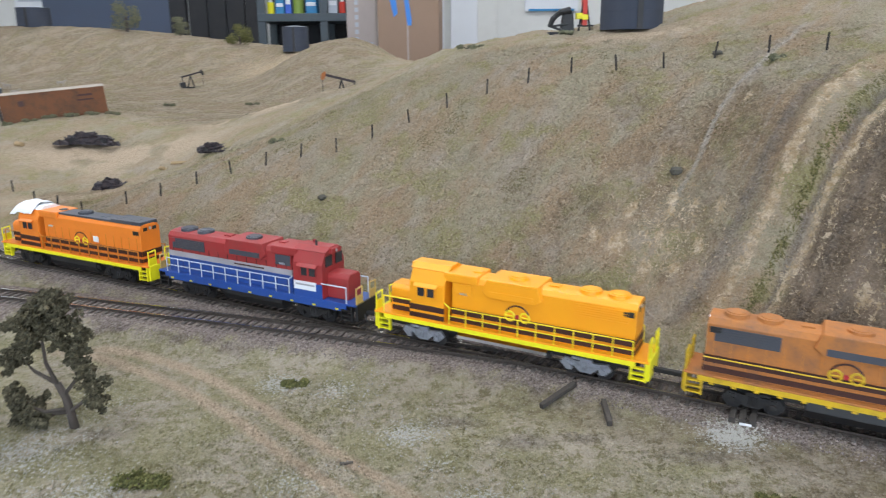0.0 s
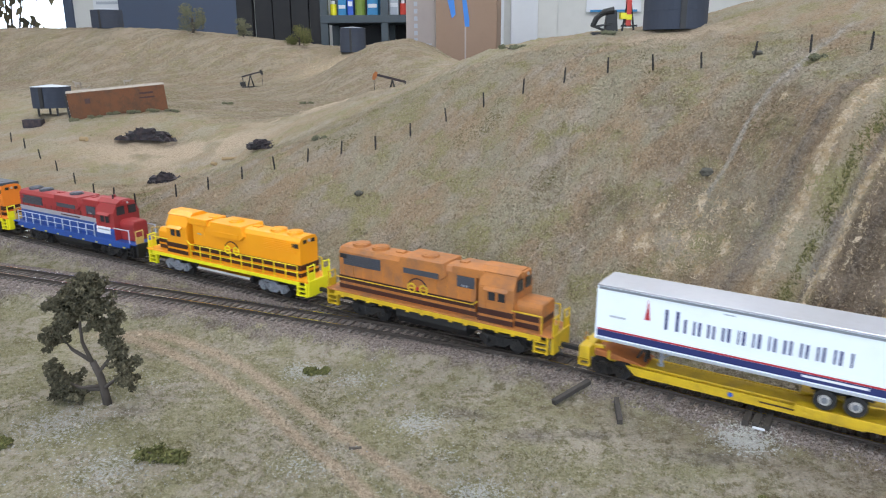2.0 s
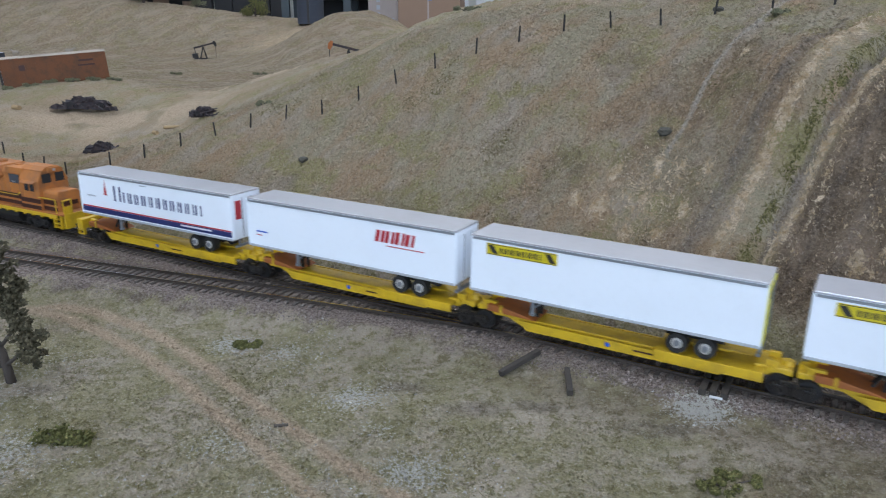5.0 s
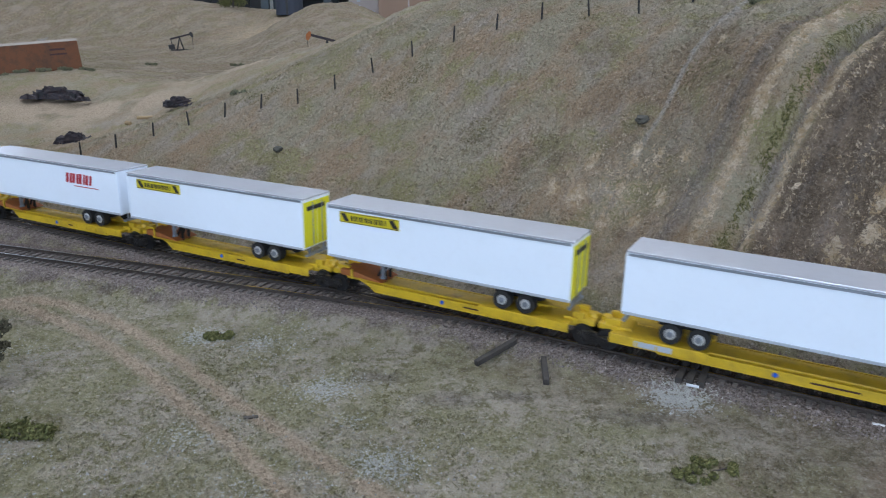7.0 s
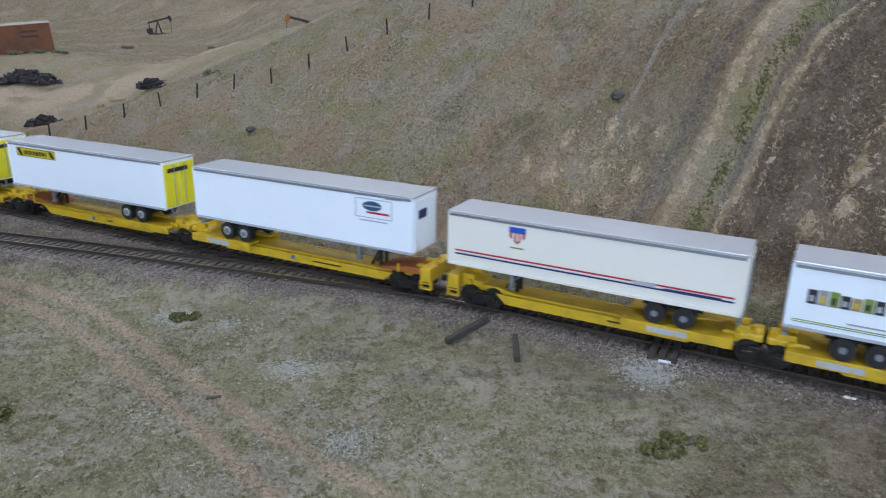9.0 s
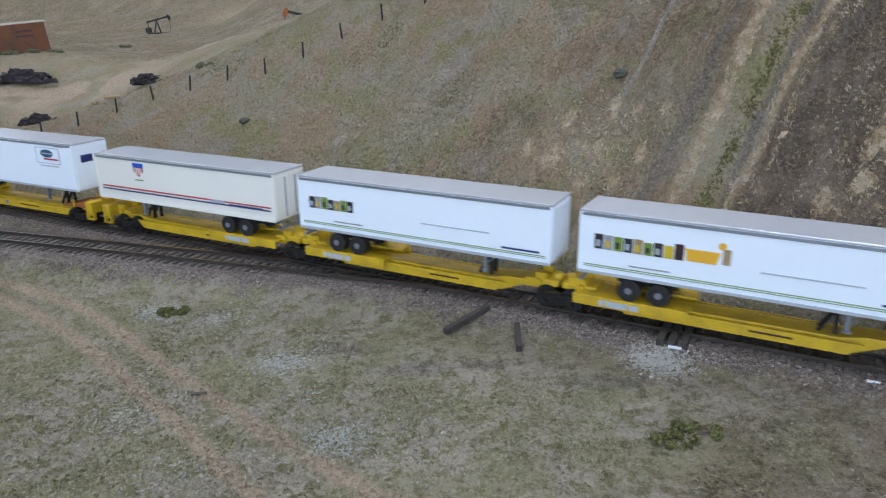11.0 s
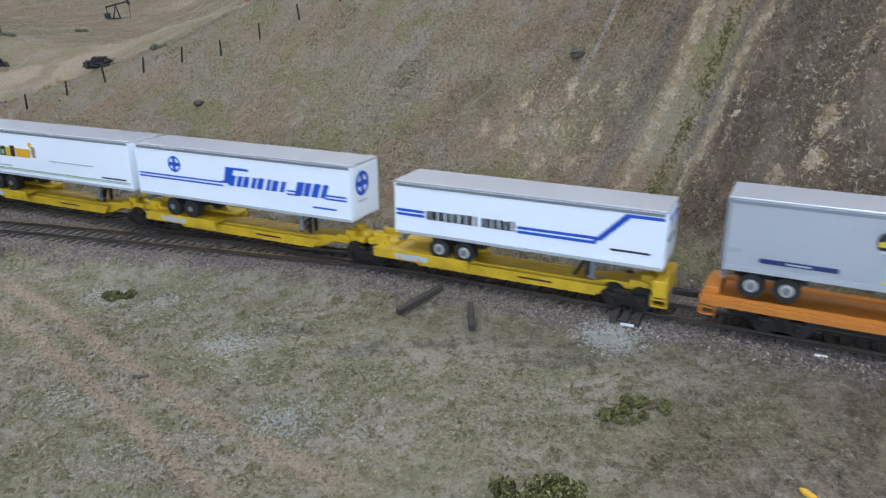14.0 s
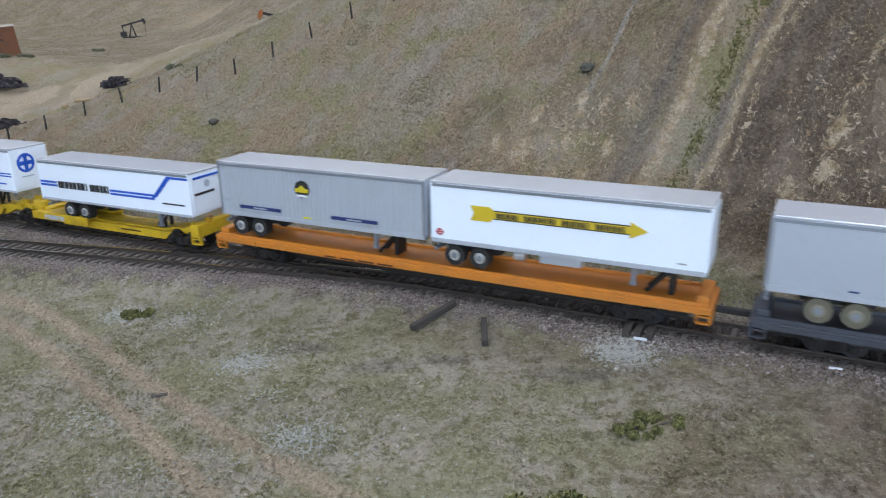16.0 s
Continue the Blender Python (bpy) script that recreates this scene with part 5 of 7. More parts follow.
def trailer(label, length, low, high, skin, wheels, rear_mat=None, roof="roof", rim="rim", tyre="tyre", ribs=False, wheel_x=None, lip=0.0012):
    """A van trailer; x = 0 is its west end. wheels: -1 when the tandem is at the west end, 1 at the east end."""
    o = thing("semi_trailer", label, "trailer", "trailers on the train")
    y = 0.0148
    body = part("body", box(0, length, -y, y, low, high - 0.0006, 0.0007), M[skin], o)
    part("roof", box(-0.0002, length + 0.0002, -y - 0.0002, y + 0.0002, high - 0.0011, high + 0.0002, 0.0004), M[roof], o, "pale grey sheet roof")
    for side in (-1, 1):
        part("top_rail", box(0.0003, length - 0.0003, side * (y + 0.0002) - 0.0002, side * (y + 0.0002) + 0.0002, high - 0.0027, high - 0.0012), M["trim"], o)
        part("bottom_rail", box(0.0003, length - 0.0003, side * (y + 0.0002) - 0.0003, side * (y + 0.0002) + 0.0003, low - 0.0003, low + lip), M["alu" if skin != "cream" else "cream"], o)
        if ribs:
            count = int(length / 0.0032)
            bm = None
            for i in range(1, count):
                x = length * i / count
                bm = box(x - 0.0003, x + 0.0003, side * (y + 0.0002) - 0.0002, side * (y + 0.0002) + 0.0002, low + 0.002, high - 0.003, bm=bm)
            part("side_ribs", bm, M[skin], o)
        for x in (0.0006, length - 0.0006):
            part("corner_post", box(x - 0.0005, x + 0.0005, side * (y + 0.0001) - 0.0004, side * (y + 0.0001) + 0.0004, low, high - 0.001), M["trim" if ribs else skin], o)
    for end, x in ((-1, 0.0), (1, length)):
        if end == wheels:
            mat = M[rear_mat or skin]
            for side in (-1, 1):
                d = part("rear_door", box(min(x, x + end * 0.0005), max(x, x + end * 0.0005), min(side * 0.0004, side * 0.0142), max(side * 0.0004, side * 0.0142), low + 0.0012, high - 0.003, 0.0001), mat, o)
                part("lock_rod", rod((x + end * 0.0008, side * 0.005, low + 0.002), (x + end * 0.0008, side * 0.005, high - 0.004), 0.00035, seg=5), M["trim"], d)
            part("bumper", box(x - 0.001 - (0.001 if end > 0 else -0.001), x + 0.001 - (0.001 if end > 0 else -0.001), -0.012, 0.012, low - 0.006, low - 0.0045), M["trim"], o)
            for yy in (-0.008, 0.008):
                part("bumper_stay", box(x - end * 0.001 - 0.0006, x - end * 0.001 + 0.0006, yy - 0.0006, yy + 0.0006, low - 0.006, low), M["trim"], o)
        else:
            part("nose_plate", box(min(x, x + end * 0.0004), max(x, x + end * 0.0004), -0.0135, 0.0135, low + 0.002, high - 0.003), M[skin], o)
    wx = wheel_x if wheel_x is not None else (0.034 if wheels < 0 else length - 0.034)
    for dx in (-0.0074, 0.0074):
        wheel_pair(o, wx + dx, 0.0116, M[rim], M[tyre], z=low - 0.0068)
        part("axle", rod((wx + dx, -0.011, low - 0.0068), (wx + dx, 0.011, low - 0.0068), 0.001, seg=6), M["black"], o)
    part("bogie_frame", box(wx - 0.0155, wx + 0.0155, -0.006, 0.006, low - 0.0058, low, 0.0004), M["black"], o)
    gx = length * (0.76 if wheels < 0 else 0.24)
    for side in (-1, 1):
        bm = box(gx - 0.0011, gx + 0.0011, side * 0.0098 - 0.001, side * 0.0098 + 0.001, low - 0.0098, low, 0.0002)
        rod((gx, side * 0.0098, low - 0.0108), (gx, side * 0.0098, low - 0.0096), 0.002, seg=10, bm=bm)
        rod((gx, side * 0.0098, low - 0.0065), (gx + 0.008, side * 0.0098, low), 0.0005, seg=5, bm=bm)
        part("landing_leg", bm, M["trim"], o)
    return o, body


def stripe_band(body, x0, x1, z0, z1, mat, side=-1, y=0.0148):
    part("stripe", box(x0, x1, side * y - 0.00035, side * y + 0.00035, z0, z1), mat, body)


def spine_car(label, length, start, plate, first=False, last=False, older=True):
    """One platform of an articulated spine car. plate: which end carries the wheel plates."""
    o = thing("spine_car", label, "spine car", "spine cars of the train")
    L = length
    y = 0.0042
    # fish-bellied centre sill
    prof = [(0.004, 0.0128), (0.03, 0.0128), (0.04, 0.0108), (L - 0.04, 0.0108), (L - 0.03, 0.0128), (L - 0.004, 0.0128),
            (L - 0.004, 0.0092), (L - 0.022, 0.0092), (L - 0.034, 0.0042), (0.034, 0.0042), (0.022, 0.0092), (0.004, 0.0092)]
    part("centre_sill", prism(prof, -y * 1.6, y * 1.6, "y", 0.0004), M["spine"], o)
    for side in (-1, 1):
        prof2 = [(0.03, 0.0102), (L - 0.03, 0.0102), (L - 0.036, 0.0046), (0.036, 0.0046)]
        part("side_flange", prism(prof2, side * 0.0098 - 0.0006, side * 0.0098 + 0.0006), M["spine"], o)
        for i in range(7):
            x = 0.04 + (L - 0.08) * i / 6
            part("cross_rib", box(x - 0.0007, x + 0.0007, min(side * 0.0066, side * 0.0098), max(side * 0.0066, side * 0.0098), 0.005, 0.0098), M["spine"], o)
    px0, px1 = (0.01, 0.068 if not older else 0.062) if plate < 0 else (L - 0.07, L - 0.014)
    for side in (-1, 1):
        bm = box(px0, px1, min(side * 0.0058, side * 0.0158), max(side * 0.0058, side * 0.0158), 0.0118, 0.0132, 0.0003)
        box(px0, px1, side * 0.0155 - 0.0006, side * 0.0155 + 0.0006, 0.0082, 0.0136, 0.0002, bm=bm)
        part("wheel_plate", bm, M["spine"], o)
        if not older or last:
            part("side_placard", box(px0 + 0.014, px0 + 0.034, side * 0.0162 - 0.0001, side * 0.0162 + 0.0001, 0.009, 0.0122), M["pale_grey"], o)
        for i in range(5):
            x = px0 + 0.005 + i * (px1 - px0 - 0.01) / 4
            part("gusset", box(x - 0.0005, x + 0.0005, side * 0.0162 - 0.0003, side * 0.0162 + 0.0003, 0.0084, 0.0116), M["spine"], o)
        if older:
            part("roundel", disc((L * 0.47, side * 0.0105, 0.0077), 0.0014, 0.0004), M["royal"], o)
        part("data_bar", box(L * 0.55, L * 0.66, side * 0.0105 - 0.0002, side * 0.0105 + 0.0002, 0.0072, 0.0081), M["stripe"], o)
    hx = L - 0.042 if plate < 0 else 0.04
    bm = None
    for side in (-1, 1):
        bm = rod((hx - 0.007, side * 0.003, 0.011), (hx, side * 0.0024, 0.0236), 0.0009, seg=6, bm=bm)
        box(hx - 0.0009, hx + 0.0009, side * 0.003 - 0.0008, side * 0.003 + 0.0008, 0.0108, 0.0236, bm=bm)
    box(hx - 0.005, hx + 0.005, -0.005, 0.005, 0.0232, 0.0256, 0.0004, bm=bm)
    part("trailer_hitch", bm, M["black"], o)
    bx = 0.022 if plate > 0 else L - 0.022
    if older:
        d = 1 if plate > 0 else -1
        bm = prism([(bx - d * 0.013, 0.0125), (bx + d * 0.02, 0.0118), (bx + d * 0.015, 0.0134), (bx - d * 0.004, 0.0166), (bx - d * 0.013, 0.0166)], -0.0105, 0.0105, "y", 0.0006)
        part("bolster_guard", bm, M["scuffed"], o, "scuffed orange guard by the hitch")
        for sy in (-0.0108, 0.0108):
            part("guard_strap", box(bx - 0.004, bx - 0.0025, sy - 0.0006, sy + 0.0006, 0.0122, 0.0178), M["spine"], o)
    for end, x in ((-1, 0.0), (1, L)):
        outer = (end < 0 and first) or (end > 0 and last)
        xa = x - end * 0.02
        bm = box(min(xa, x - end * 0.001), max(xa, x - end * 0.001), -0.0075, 0.0075, 0.0112, 0.0148, 0.0008)
        rod((x - end * 0.012, -0.0098, 0.0138), (x - end * 0.012, 0.0098, 0.0138), 0.0016, seg=10, bm=bm)
        rod((x - end * 0.004, 0, 0.0142), (x - end * 0.004, 0, 0.0172), 0.0034, 0.0028, seg=14, bm=bm)
        for yy in (-0.006, 0.006):
            box(min(x - end * 0.014, x - end * 0.005), max(x - end * 0.014, x - end * 0.008), yy - 0.0014, yy + 0.0014, 0.0145, 0.0182, 0.0004, bm=bm)
        part("end_casting", bm, M["spine"], o)
        if outer:
            bm = box(x - end * 0.004 - 0.0035, x - end * 0.004 + 0.0035, -0.0155, 0.0155, 0.0105, 0.0192, 0.0008)
            for side in (-1, 1):
                for zz in (0.006, 0.0095):
                    box(x - end * 0.004 - 0.0035, x - end * 0.004 + 0.0035, side * 0.0138 - 0.0014, side * 0.0138 + 0.0014, zz - 0.0004, zz + 0.0004, bm=bm)
                for sx in (-0.0034, 0.0034):
                    box(x - end * 0.004 + sx - 0.0005, x - end * 0.004 + sx + 0.0005, side * 0.0138 - 0.0012, side * 0.0138 + 0.0012, 0.0056, 0.011, bm=bm)
            part("end_platform", bm, M["spine"], o)
            part("brake_wheel", torus((x - end * 0.0005, -0.004, 0.0215), 0.0024, 0.0004, "x"), M["flat"], o)
            part("brake_stand", box(x - end * 0.002 - 0.0006, x - end * 0.002 + 0.0006, -0.0046, -0.0034, 0.019, 0.0215), M["spine"], o)
            part("coupler", box(min(x, x + end * 0.0095), max(x, x + end * 0.0095), -0.0016, 0.0016, 0.0082, 0.0112, 0.0005), M["black"], o)
            truck(o, x - end * 0.02, M["gear"], base=0.0115, wide=0.0122)
    if not last:
        truck(o, L, M["gear"], base=0.0115, wide=0.0122)
    TRAIN.append((o, [(t, m @ pose(-L / 2, 0, 0)) for t, m in riding(start + L / 2, L / 2 - 0.004)]))
    return o


def flatcar(label, length, start, mat, deck=0.0135):
    o = thing("flatcar", label, "flatcar", "flatcars of the train")
    L = length
    bm = box(0, L, -0.0158, 0.0158, deck, deck + 0.0016, 0.0003)
    part("deck", bm, mat, o)
    for side in (-1, 1):
        prof = [(0.001, deck + 0.0004), (L - 0.001, deck + 0.0004), (L - 0.001, deck - 0.0016), (L - 0.05, deck - 0.0021), (0.05, deck - 0.0021), (0.001, deck - 0.0016)]
        part("side_sill", prism(prof, side * 0.0155 - 0.0007, side * 0.0155 + 0.0007), mat, o)
        part("rub_rail", box(0.002, L - 0.002, side * 0.0135 - 0.0008, side * 0.0135 + 0.0008, deck + 0.0016, deck + 0.0032), mat, o)
        for i in range(24):
            x = 0.006 + (L - 0.012) * i / 23
            part("stake_pocket", box(x - 0.001, x + 0.001, side * 0.0164 - 0.0003, side * 0.0164 + 0.0003, deck - 0.0018, deck + 0.0006), mat, o)
        part("data_bar", box(L * 0.28, L * 0.44, side * 0.0163 - 0.0001, side * 0.0163 + 0.0001, deck - 0.0016, deck - 0.0007), M["stripe"], o)
        # added black plate: stands in for the shadow below the deck edge
        part("underframe", prism([(0.05, deck), (L - 0.05, deck), (L - 0.075, deck - 0.0058), (0.075, deck - 0.0058)], side * 0.0125 - 0.0006, side * 0.0125 + 0.0006), M["gear"], o, "black underframe plate added for the shade under the deck")
    part("centre_sill", box(0.012, L - 0.012, -0.006, 0.006, deck - 0.008, deck, 0.0004), M["gear"], o)
    part("brake_gear", box(L * 0.4, L * 0.52, -0.01, 0.009, deck - 0.0085, deck - 0.0035, 0.001), M["black"], o)
    for end, x in ((-1, 0.0), (1, L)):
        part("end_beam", box(x - 0.0012 if end > 0 else x, x if end > 0 else x + 0.0012, -0.0155, 0.0155, deck - 0.0065, deck + 0.0018, 0.0003), mat, o)
        for side in (-1, 1):
            bm = None
            for zz in (deck - 0.0065, deck - 0.003):
                bm = box(x - end * 0.004 - 0.003, x - end * 0.004 + 0.003, side * 0.0146 - 0.0013, side * 0.0146 + 0.0013, zz - 0.0004, zz + 0.0004, bm=bm)
            for sx in (-0.003, 0.003):
                box(x - end * 0.004 + sx - 0.0004, x - end * 0.004 + sx + 0.0004, side * 0.0146 - 0.001, side * 0.0146 + 0.001, deck - 0.0068, deck, bm=bm)
            part("corner_step", bm, mat, o)
        part("end_stop", box(x - end * 0.005 - 0.003, x - end * 0.005 + 0.003, -0.0125, 0.0125, deck + 0.0016, deck + 0.006, 0.0008), mat, o)
        part("coupler", box(min(x, x + end * 0.0095), max(x, x + end * 0.0095), -0.0016, 0.0016, 0.0082, 0.0112, 0.0005), M["black"], o)
        truck(o, x - end * 0.036, M["gear"], base=0.0118, wide=0.0118)
    TRAIN.append((o, [(t, m @ pose(-L / 2, 0, 0)) for t, m in riding(start + L / 2, L / 2 - 0.036)]))
    return o


def hitch_stand(parent, x, deck):
    bm = rod((x - 0.012, -0.004, deck), (x, -0.004, deck + 0.0135), 0.0011, seg=6)
    rod((x - 0.012, 0.004, deck), (x, 0.004, deck + 0.0135), 0.0011, seg=6, bm=bm)
    box(x - 0.0012, x + 0.0012, -0.005, 0.005, deck, deck + 0.0135, bm=bm)
    box(x - 0.004, x + 0.004, -0.0055, 0.0055, deck + 0.0128, deck + 0.0145, 0.0004, bm=bm)
    part("trailer_hitch", bm, M["black"], parent)


def keep(trailer_ob, car_start, car_len, at, shift):
    """A trailer rides with the car it stands on: at is its own west end along the line."""
    rows = riding(car_start + car_len / 2, shift)
    off = at - (car_start + car_len / 2)
    TRAIN.append((trailer_ob, [(t, m @ pose(off, 0, 0)) for t, m in rows]))


def build_train():
    # locomotives
    a = locomotive("bright orange diesel locomotive with white paper over its cab", M["orange"], 0.2, M["lemon"], M["flat"], M["black"], M["black"], M["stripe"],
                   stripe=M["stripe"], cover=True, roof=M["roof_dark"])
    TRAIN.append((a, riding(-0.2725, 0.058)))
    b = locomotive("faded red, grey and blue diesel locomotive with white railings", M["red"], 0.205, M["blue"], M["pale_rail"], M["black"], M["black"], M["stripe"], hood2=M["blue"])
    TRAIN.append((b, riding(-0.065, 0.06, True)))
    c = locomotive("golden orange diesel locomotive with yellow railings and a silver fuel tank", M["gold"], 0.203, M["lemon"], M["yellow"], M["truck_grey"], M["tank_silver"], M["gold"], stripe=M["stripe"])
    TRAIN.append((c, riding(0.1475, 0.059)))
    d = locomotive("weathered orange diesel locomotive with dark grilles and yellow sill lugs", M["faded"], 0.199, M["spine"], M["spine"], M["black"], M["black"], M["stripe"], stripe=M["stripe"], dusty=True)
    TRAIN.append((d, riding(0.361, 0.057, True)))
    # first articulated set
    ends = [0.475, 0.672, 0.856, 1.040, 1.2243, 1.4256]
    for i in range(5):
        spine_car("worn yellow articulated spine car carrying one trailer", ends[i + 1] - ends[i], ends[i], -1 if i == 4 else 1, i == 0, i == 4)
    rel_low, rel_high = 0.0262, 0.0616

    def car(i, at, tr):
        keep(tr, ends[i], ends[i + 1] - ends[i], at, (ends[i + 1] - ends[i]) / 2 - 0.004)

    t, body = trailer("white semi-trailer with navy and red stripes and dark lettering", 0.172, rel_low, rel_high, "white", 1)
    stripe_band(body, 0.0015, 0.1705, rel_low + 0.0022, rel_low + 0.0062, M["navy"])
    stripe_band(body, 0.0015, 0.1705, rel_low + 0.0064, rel_low + 0.0074, M["crimson"])
    part("tower_mark", prism([(0.0303, 0.0445), (0.0337, 0.0445), (0.0326, 0.053), (0.0321, 0.0572), (0.0316, 0.053)], -0.0151, -0.0147), M["crimson"], body)
    letters(body, 0.0425, -0.0149, 0.041, 0.1, 0.0086, 12, M["navy"], big_first=1.45, fill=0.8, stroke=0.2)
    part("print_bar", box(0.118, 0.15, -0.0153, -0.015, rel_low + 0.0042, rel_low + 0.0055), M["paper"], body)
    part("print_bar", box(0.009, 0.019, -0.0151, -0.0147, 0.0418, 0.043), M["pale_grey"], body)
    part("print_bar", box(0.075, 0.081, -0.0151, -0.0147, 0.0568, 0.0576), M["pale_grey"], body)
    part("print_bar", box(0.1722, 0.1727, -0.012, -0.006, 0.042, 0.056), M["crimson"], body)
    car(0, 0.485, t)
    t, body = trailer("plain white semi-trailer with a red slanted word mark", 0.172, rel_low, rel_high, "white", 1)
    letters(body, 0.1115, -0.0149, 0.0462, 0.0305, 0.0085, 4, M["crimson"], lean=0.2, fill=0.9, stroke=0.36)
    part("print_bar", box(0.121, 0.149, -0.0151, -0.0147, 0.0438, 0.0444), M["crimson"], body)
    part("print_bar", box(0.008, 0.018, -0.0151, -0.0147, 0.0373, 0.0383), M["royal"], body)
    part("print_bar", box(0.008, 0.013, -0.0151, -0.0147, 0.0348, 0.0354), M["crimson"], body)
    car(1, 0.6725, t)
    for i, at in ((2, 0.8552), (3, 1.0425)):
        t, body = trailer("plain white semi-trailer with a yellow sign and yellow rear doors", 0.1675, rel_low, rel_high, "white", 1, rear_mat="lemon")
        part("sign_panel", box(0.0105, 0.0555, -0.0151, -0.0147, 0.0508, 0.0578), M["sign_yellow"], body)
        for z in (0.0511, 0.0572):
            part("print_bar", box(0.0108, 0.0552, -0.0153, -0.015, z, z + 0.0003), M["pitch"], body)
        letters(body, 0.0195, -0.0152, 0.0526, 0.027, 0.0034, 7, M["pitch"], fill=0.8)
        for x in (0.0115, 0.048):
            part("print_bar", prism([(x, 0.0568), (x + 0.0035, 0.0568), (x + 0.0068, 0.0518), (x + 0.0033, 0.0518)], -0.0153, -0.015), M["pitch"], body)
        part("print_bar", box(0.168, 0.1684, -0.011, 0.008, 0.0525, 0.0555), M["pitch"], body)
        car(i, at, t)
    t, body = trailer("plain white semi-trailer with a framed blue oval emblem", 0.1735, rel_low, rel_high, "white", -1)
    cx, cz = 0.146, 0.0506
    for x0, x1, z0, z1 in ((-0.013, 0.013, 0.0062, 0.0067), (-0.013, 0.013, -0.0055, -0.005), (-0.013, -0.0125, -0.0055, 0.0067), (0.0125, 0.013, -0.0055, 0.0067)):
        part("emblem_frame", box(cx + x0, cx + x1, -0.0151, -0.0147, cz + z0, cz + z1), M["pale_grey"], body)
    bm = disc((0, 0, 0), 1.0, 0.0005)
    bmesh.ops.scale(bm, vec=(0.0068, 1, 0.003), verts=bm.verts[:])
    bmesh.ops.translate(bm, vec=(cx - 0.001, -0.015, cz + 0.0022), verts=bm.verts[:])
    part("emblem", bm, M["teal_dark"], body)
    part("print_bar", box(cx - 0.006, cx + 0.006, -0.0154, -0.0151, cz + 0.0018, cz + 0.0026), M["pale_grey"], body)
    part("print_bar", box(cx - 0.005, cx + 0.011, -0.0151, -0.0147, cz - 0.0026, cz - 0.0014), M["crimson"], body)
    part("print_bar", box(cx - 0.01, cx + 0.01, -0.0151, -0.0147, cz - 0.0076, cz - 0.0068), M["pale_grey"], body)
    part("print_bar", box(cx + 0.008, cx + 0.019, -0.0151, -0.0147, 0.0583, 0.0589), M["grey"], body)
    part("print_bar", box(0.1738, 0.1742, -0.009, 0.001, 0.047, 0.0525), M["navy"], body)
    keep(t, ends[4], ends[5] - ends[4], 1.2395, 0.09)
    # second articulated set
    ends2 = [1.4363, 1.6105, 1.784, 1.9574, 2.131, 2.303]
    for i in range(5):
        spine_car("yellow articulated spine car with broad wheel plates", ends2[i + 1] - ends2[i], ends2[i], 1 if i == 0 else -1, i == 0, i == 4, older=False)

    def car2(i, at, tr):
        keep(tr, ends2[i], ends2[i + 1] - ends2[i], at, 0.082)

    low, high = 0.0258, 0.0585
    t, body = trailer("cream semi-trailer with red, white and blue stripes and a shield", 0.162, low, 0.0575, "cream", 1, rim="black")
    stripe_band(body, 0.005, 0.158, 0.0322, 0.0331, M["navy"])
    stripe_band(body, 0.005, 0.158, 0.0343, 0.0352, M["crimson"])
    part("print_bar", box(0.108, 0.12, -0.0155, -0.0152, 0.0332, 0.0352), M["pale_grey"], body)
    part("print_bar", box(0.124, 0.152, -0.0155, -0.0152, 0.0324, 0.0338), M["navy"], body)
    part("shield", prism([(0.0385, 0.0525), (0.0475, 0.0525), (0.0475, 0.0478), (0.043, 0.0438), (0.0385, 0.0478)], -0.0151, -0.0147), M["crimson"], body)
    part("shield_top", box(0.0382, 0.0478, -0.0153, -0.0148, 0.0505, 0.0535), M["royal"], body)
    for i in range(3):
        part("shield_bar", box(0.0402 + i * 0.0024, 0.0412 + i * 0.0024, -0.0153, -0.015, 0.0455, 0.0502), M["cream"], body)
    part("print_bar", box(0.039, 0.047, -0.0151, -0.0147, 0.0412, 0.042), M["leaf_green"], body)
    car2(0, 1.4364, t)
    rnd = random.Random(12)
    for i, at, seed in ((1, 1.6175, 0), (2, 1.7955, 1)):
        t, body = trailer("white semi-trailer with a colourful word emblem and thin stripes", 0.163, low, high, "white", -1, rim="black")
        stripe_band(body, 0.003, 0.16, low + 0.0044, low + 0.0048, M["leaf_green"])
        stripe_band(body, 0.003, 0.16, low + 0.0035, low + 0.0038, M["leaf_green"])
        x = 0.008
        count = 7 if seed == 0 else 9
        for j in range(count):
            w = 0.0049 if seed else 0.0046
            key = ["pitch", "grey", "leaf_green", "pitch", "plank", "leaf_green", "pitch", "sign_gold", "stripe"][j % 9]
            hh = 0.0068 * rnd.uniform(0.85, 1.15)
            part("letter_block", box(x, x + w * 0.9, -0.0151, -0.0147, 0.0392, 0.0395 + hh, 0.0001), M[key], body)
            part("letter_shade", box(x + w * 0.2, x + w * 0.6, -0.0153, -0.015, 0.0405, 0.0395 + hh * 0.6), M[["pale_grey", "sign_gold", "pitch"][j % 3]], body)
            x += w
        if seed == 1:
            part("emblem", prism([(x + 0.001, 0.0395), (x + 0.0145, 0.0395), (x + 0.016, 0.0455), (x, 0.0455)], -0.0151, -0.0147), M["amber"], body)
            part("emblem", box(x + 0.017, x + 0.0205, -0.0151, -0.0147, 0.04, 0.0475), M["plank"], body)
            part("emblem", disc((x + 0.0165, -0.015, 0.0488), 0.0018, 0.0004), M["amber"], body)
        part("print_bar", box(0.086, 0.128, -0.0151, -0.0147, 0.0386, 0.0393), M["pale_grey"], body)
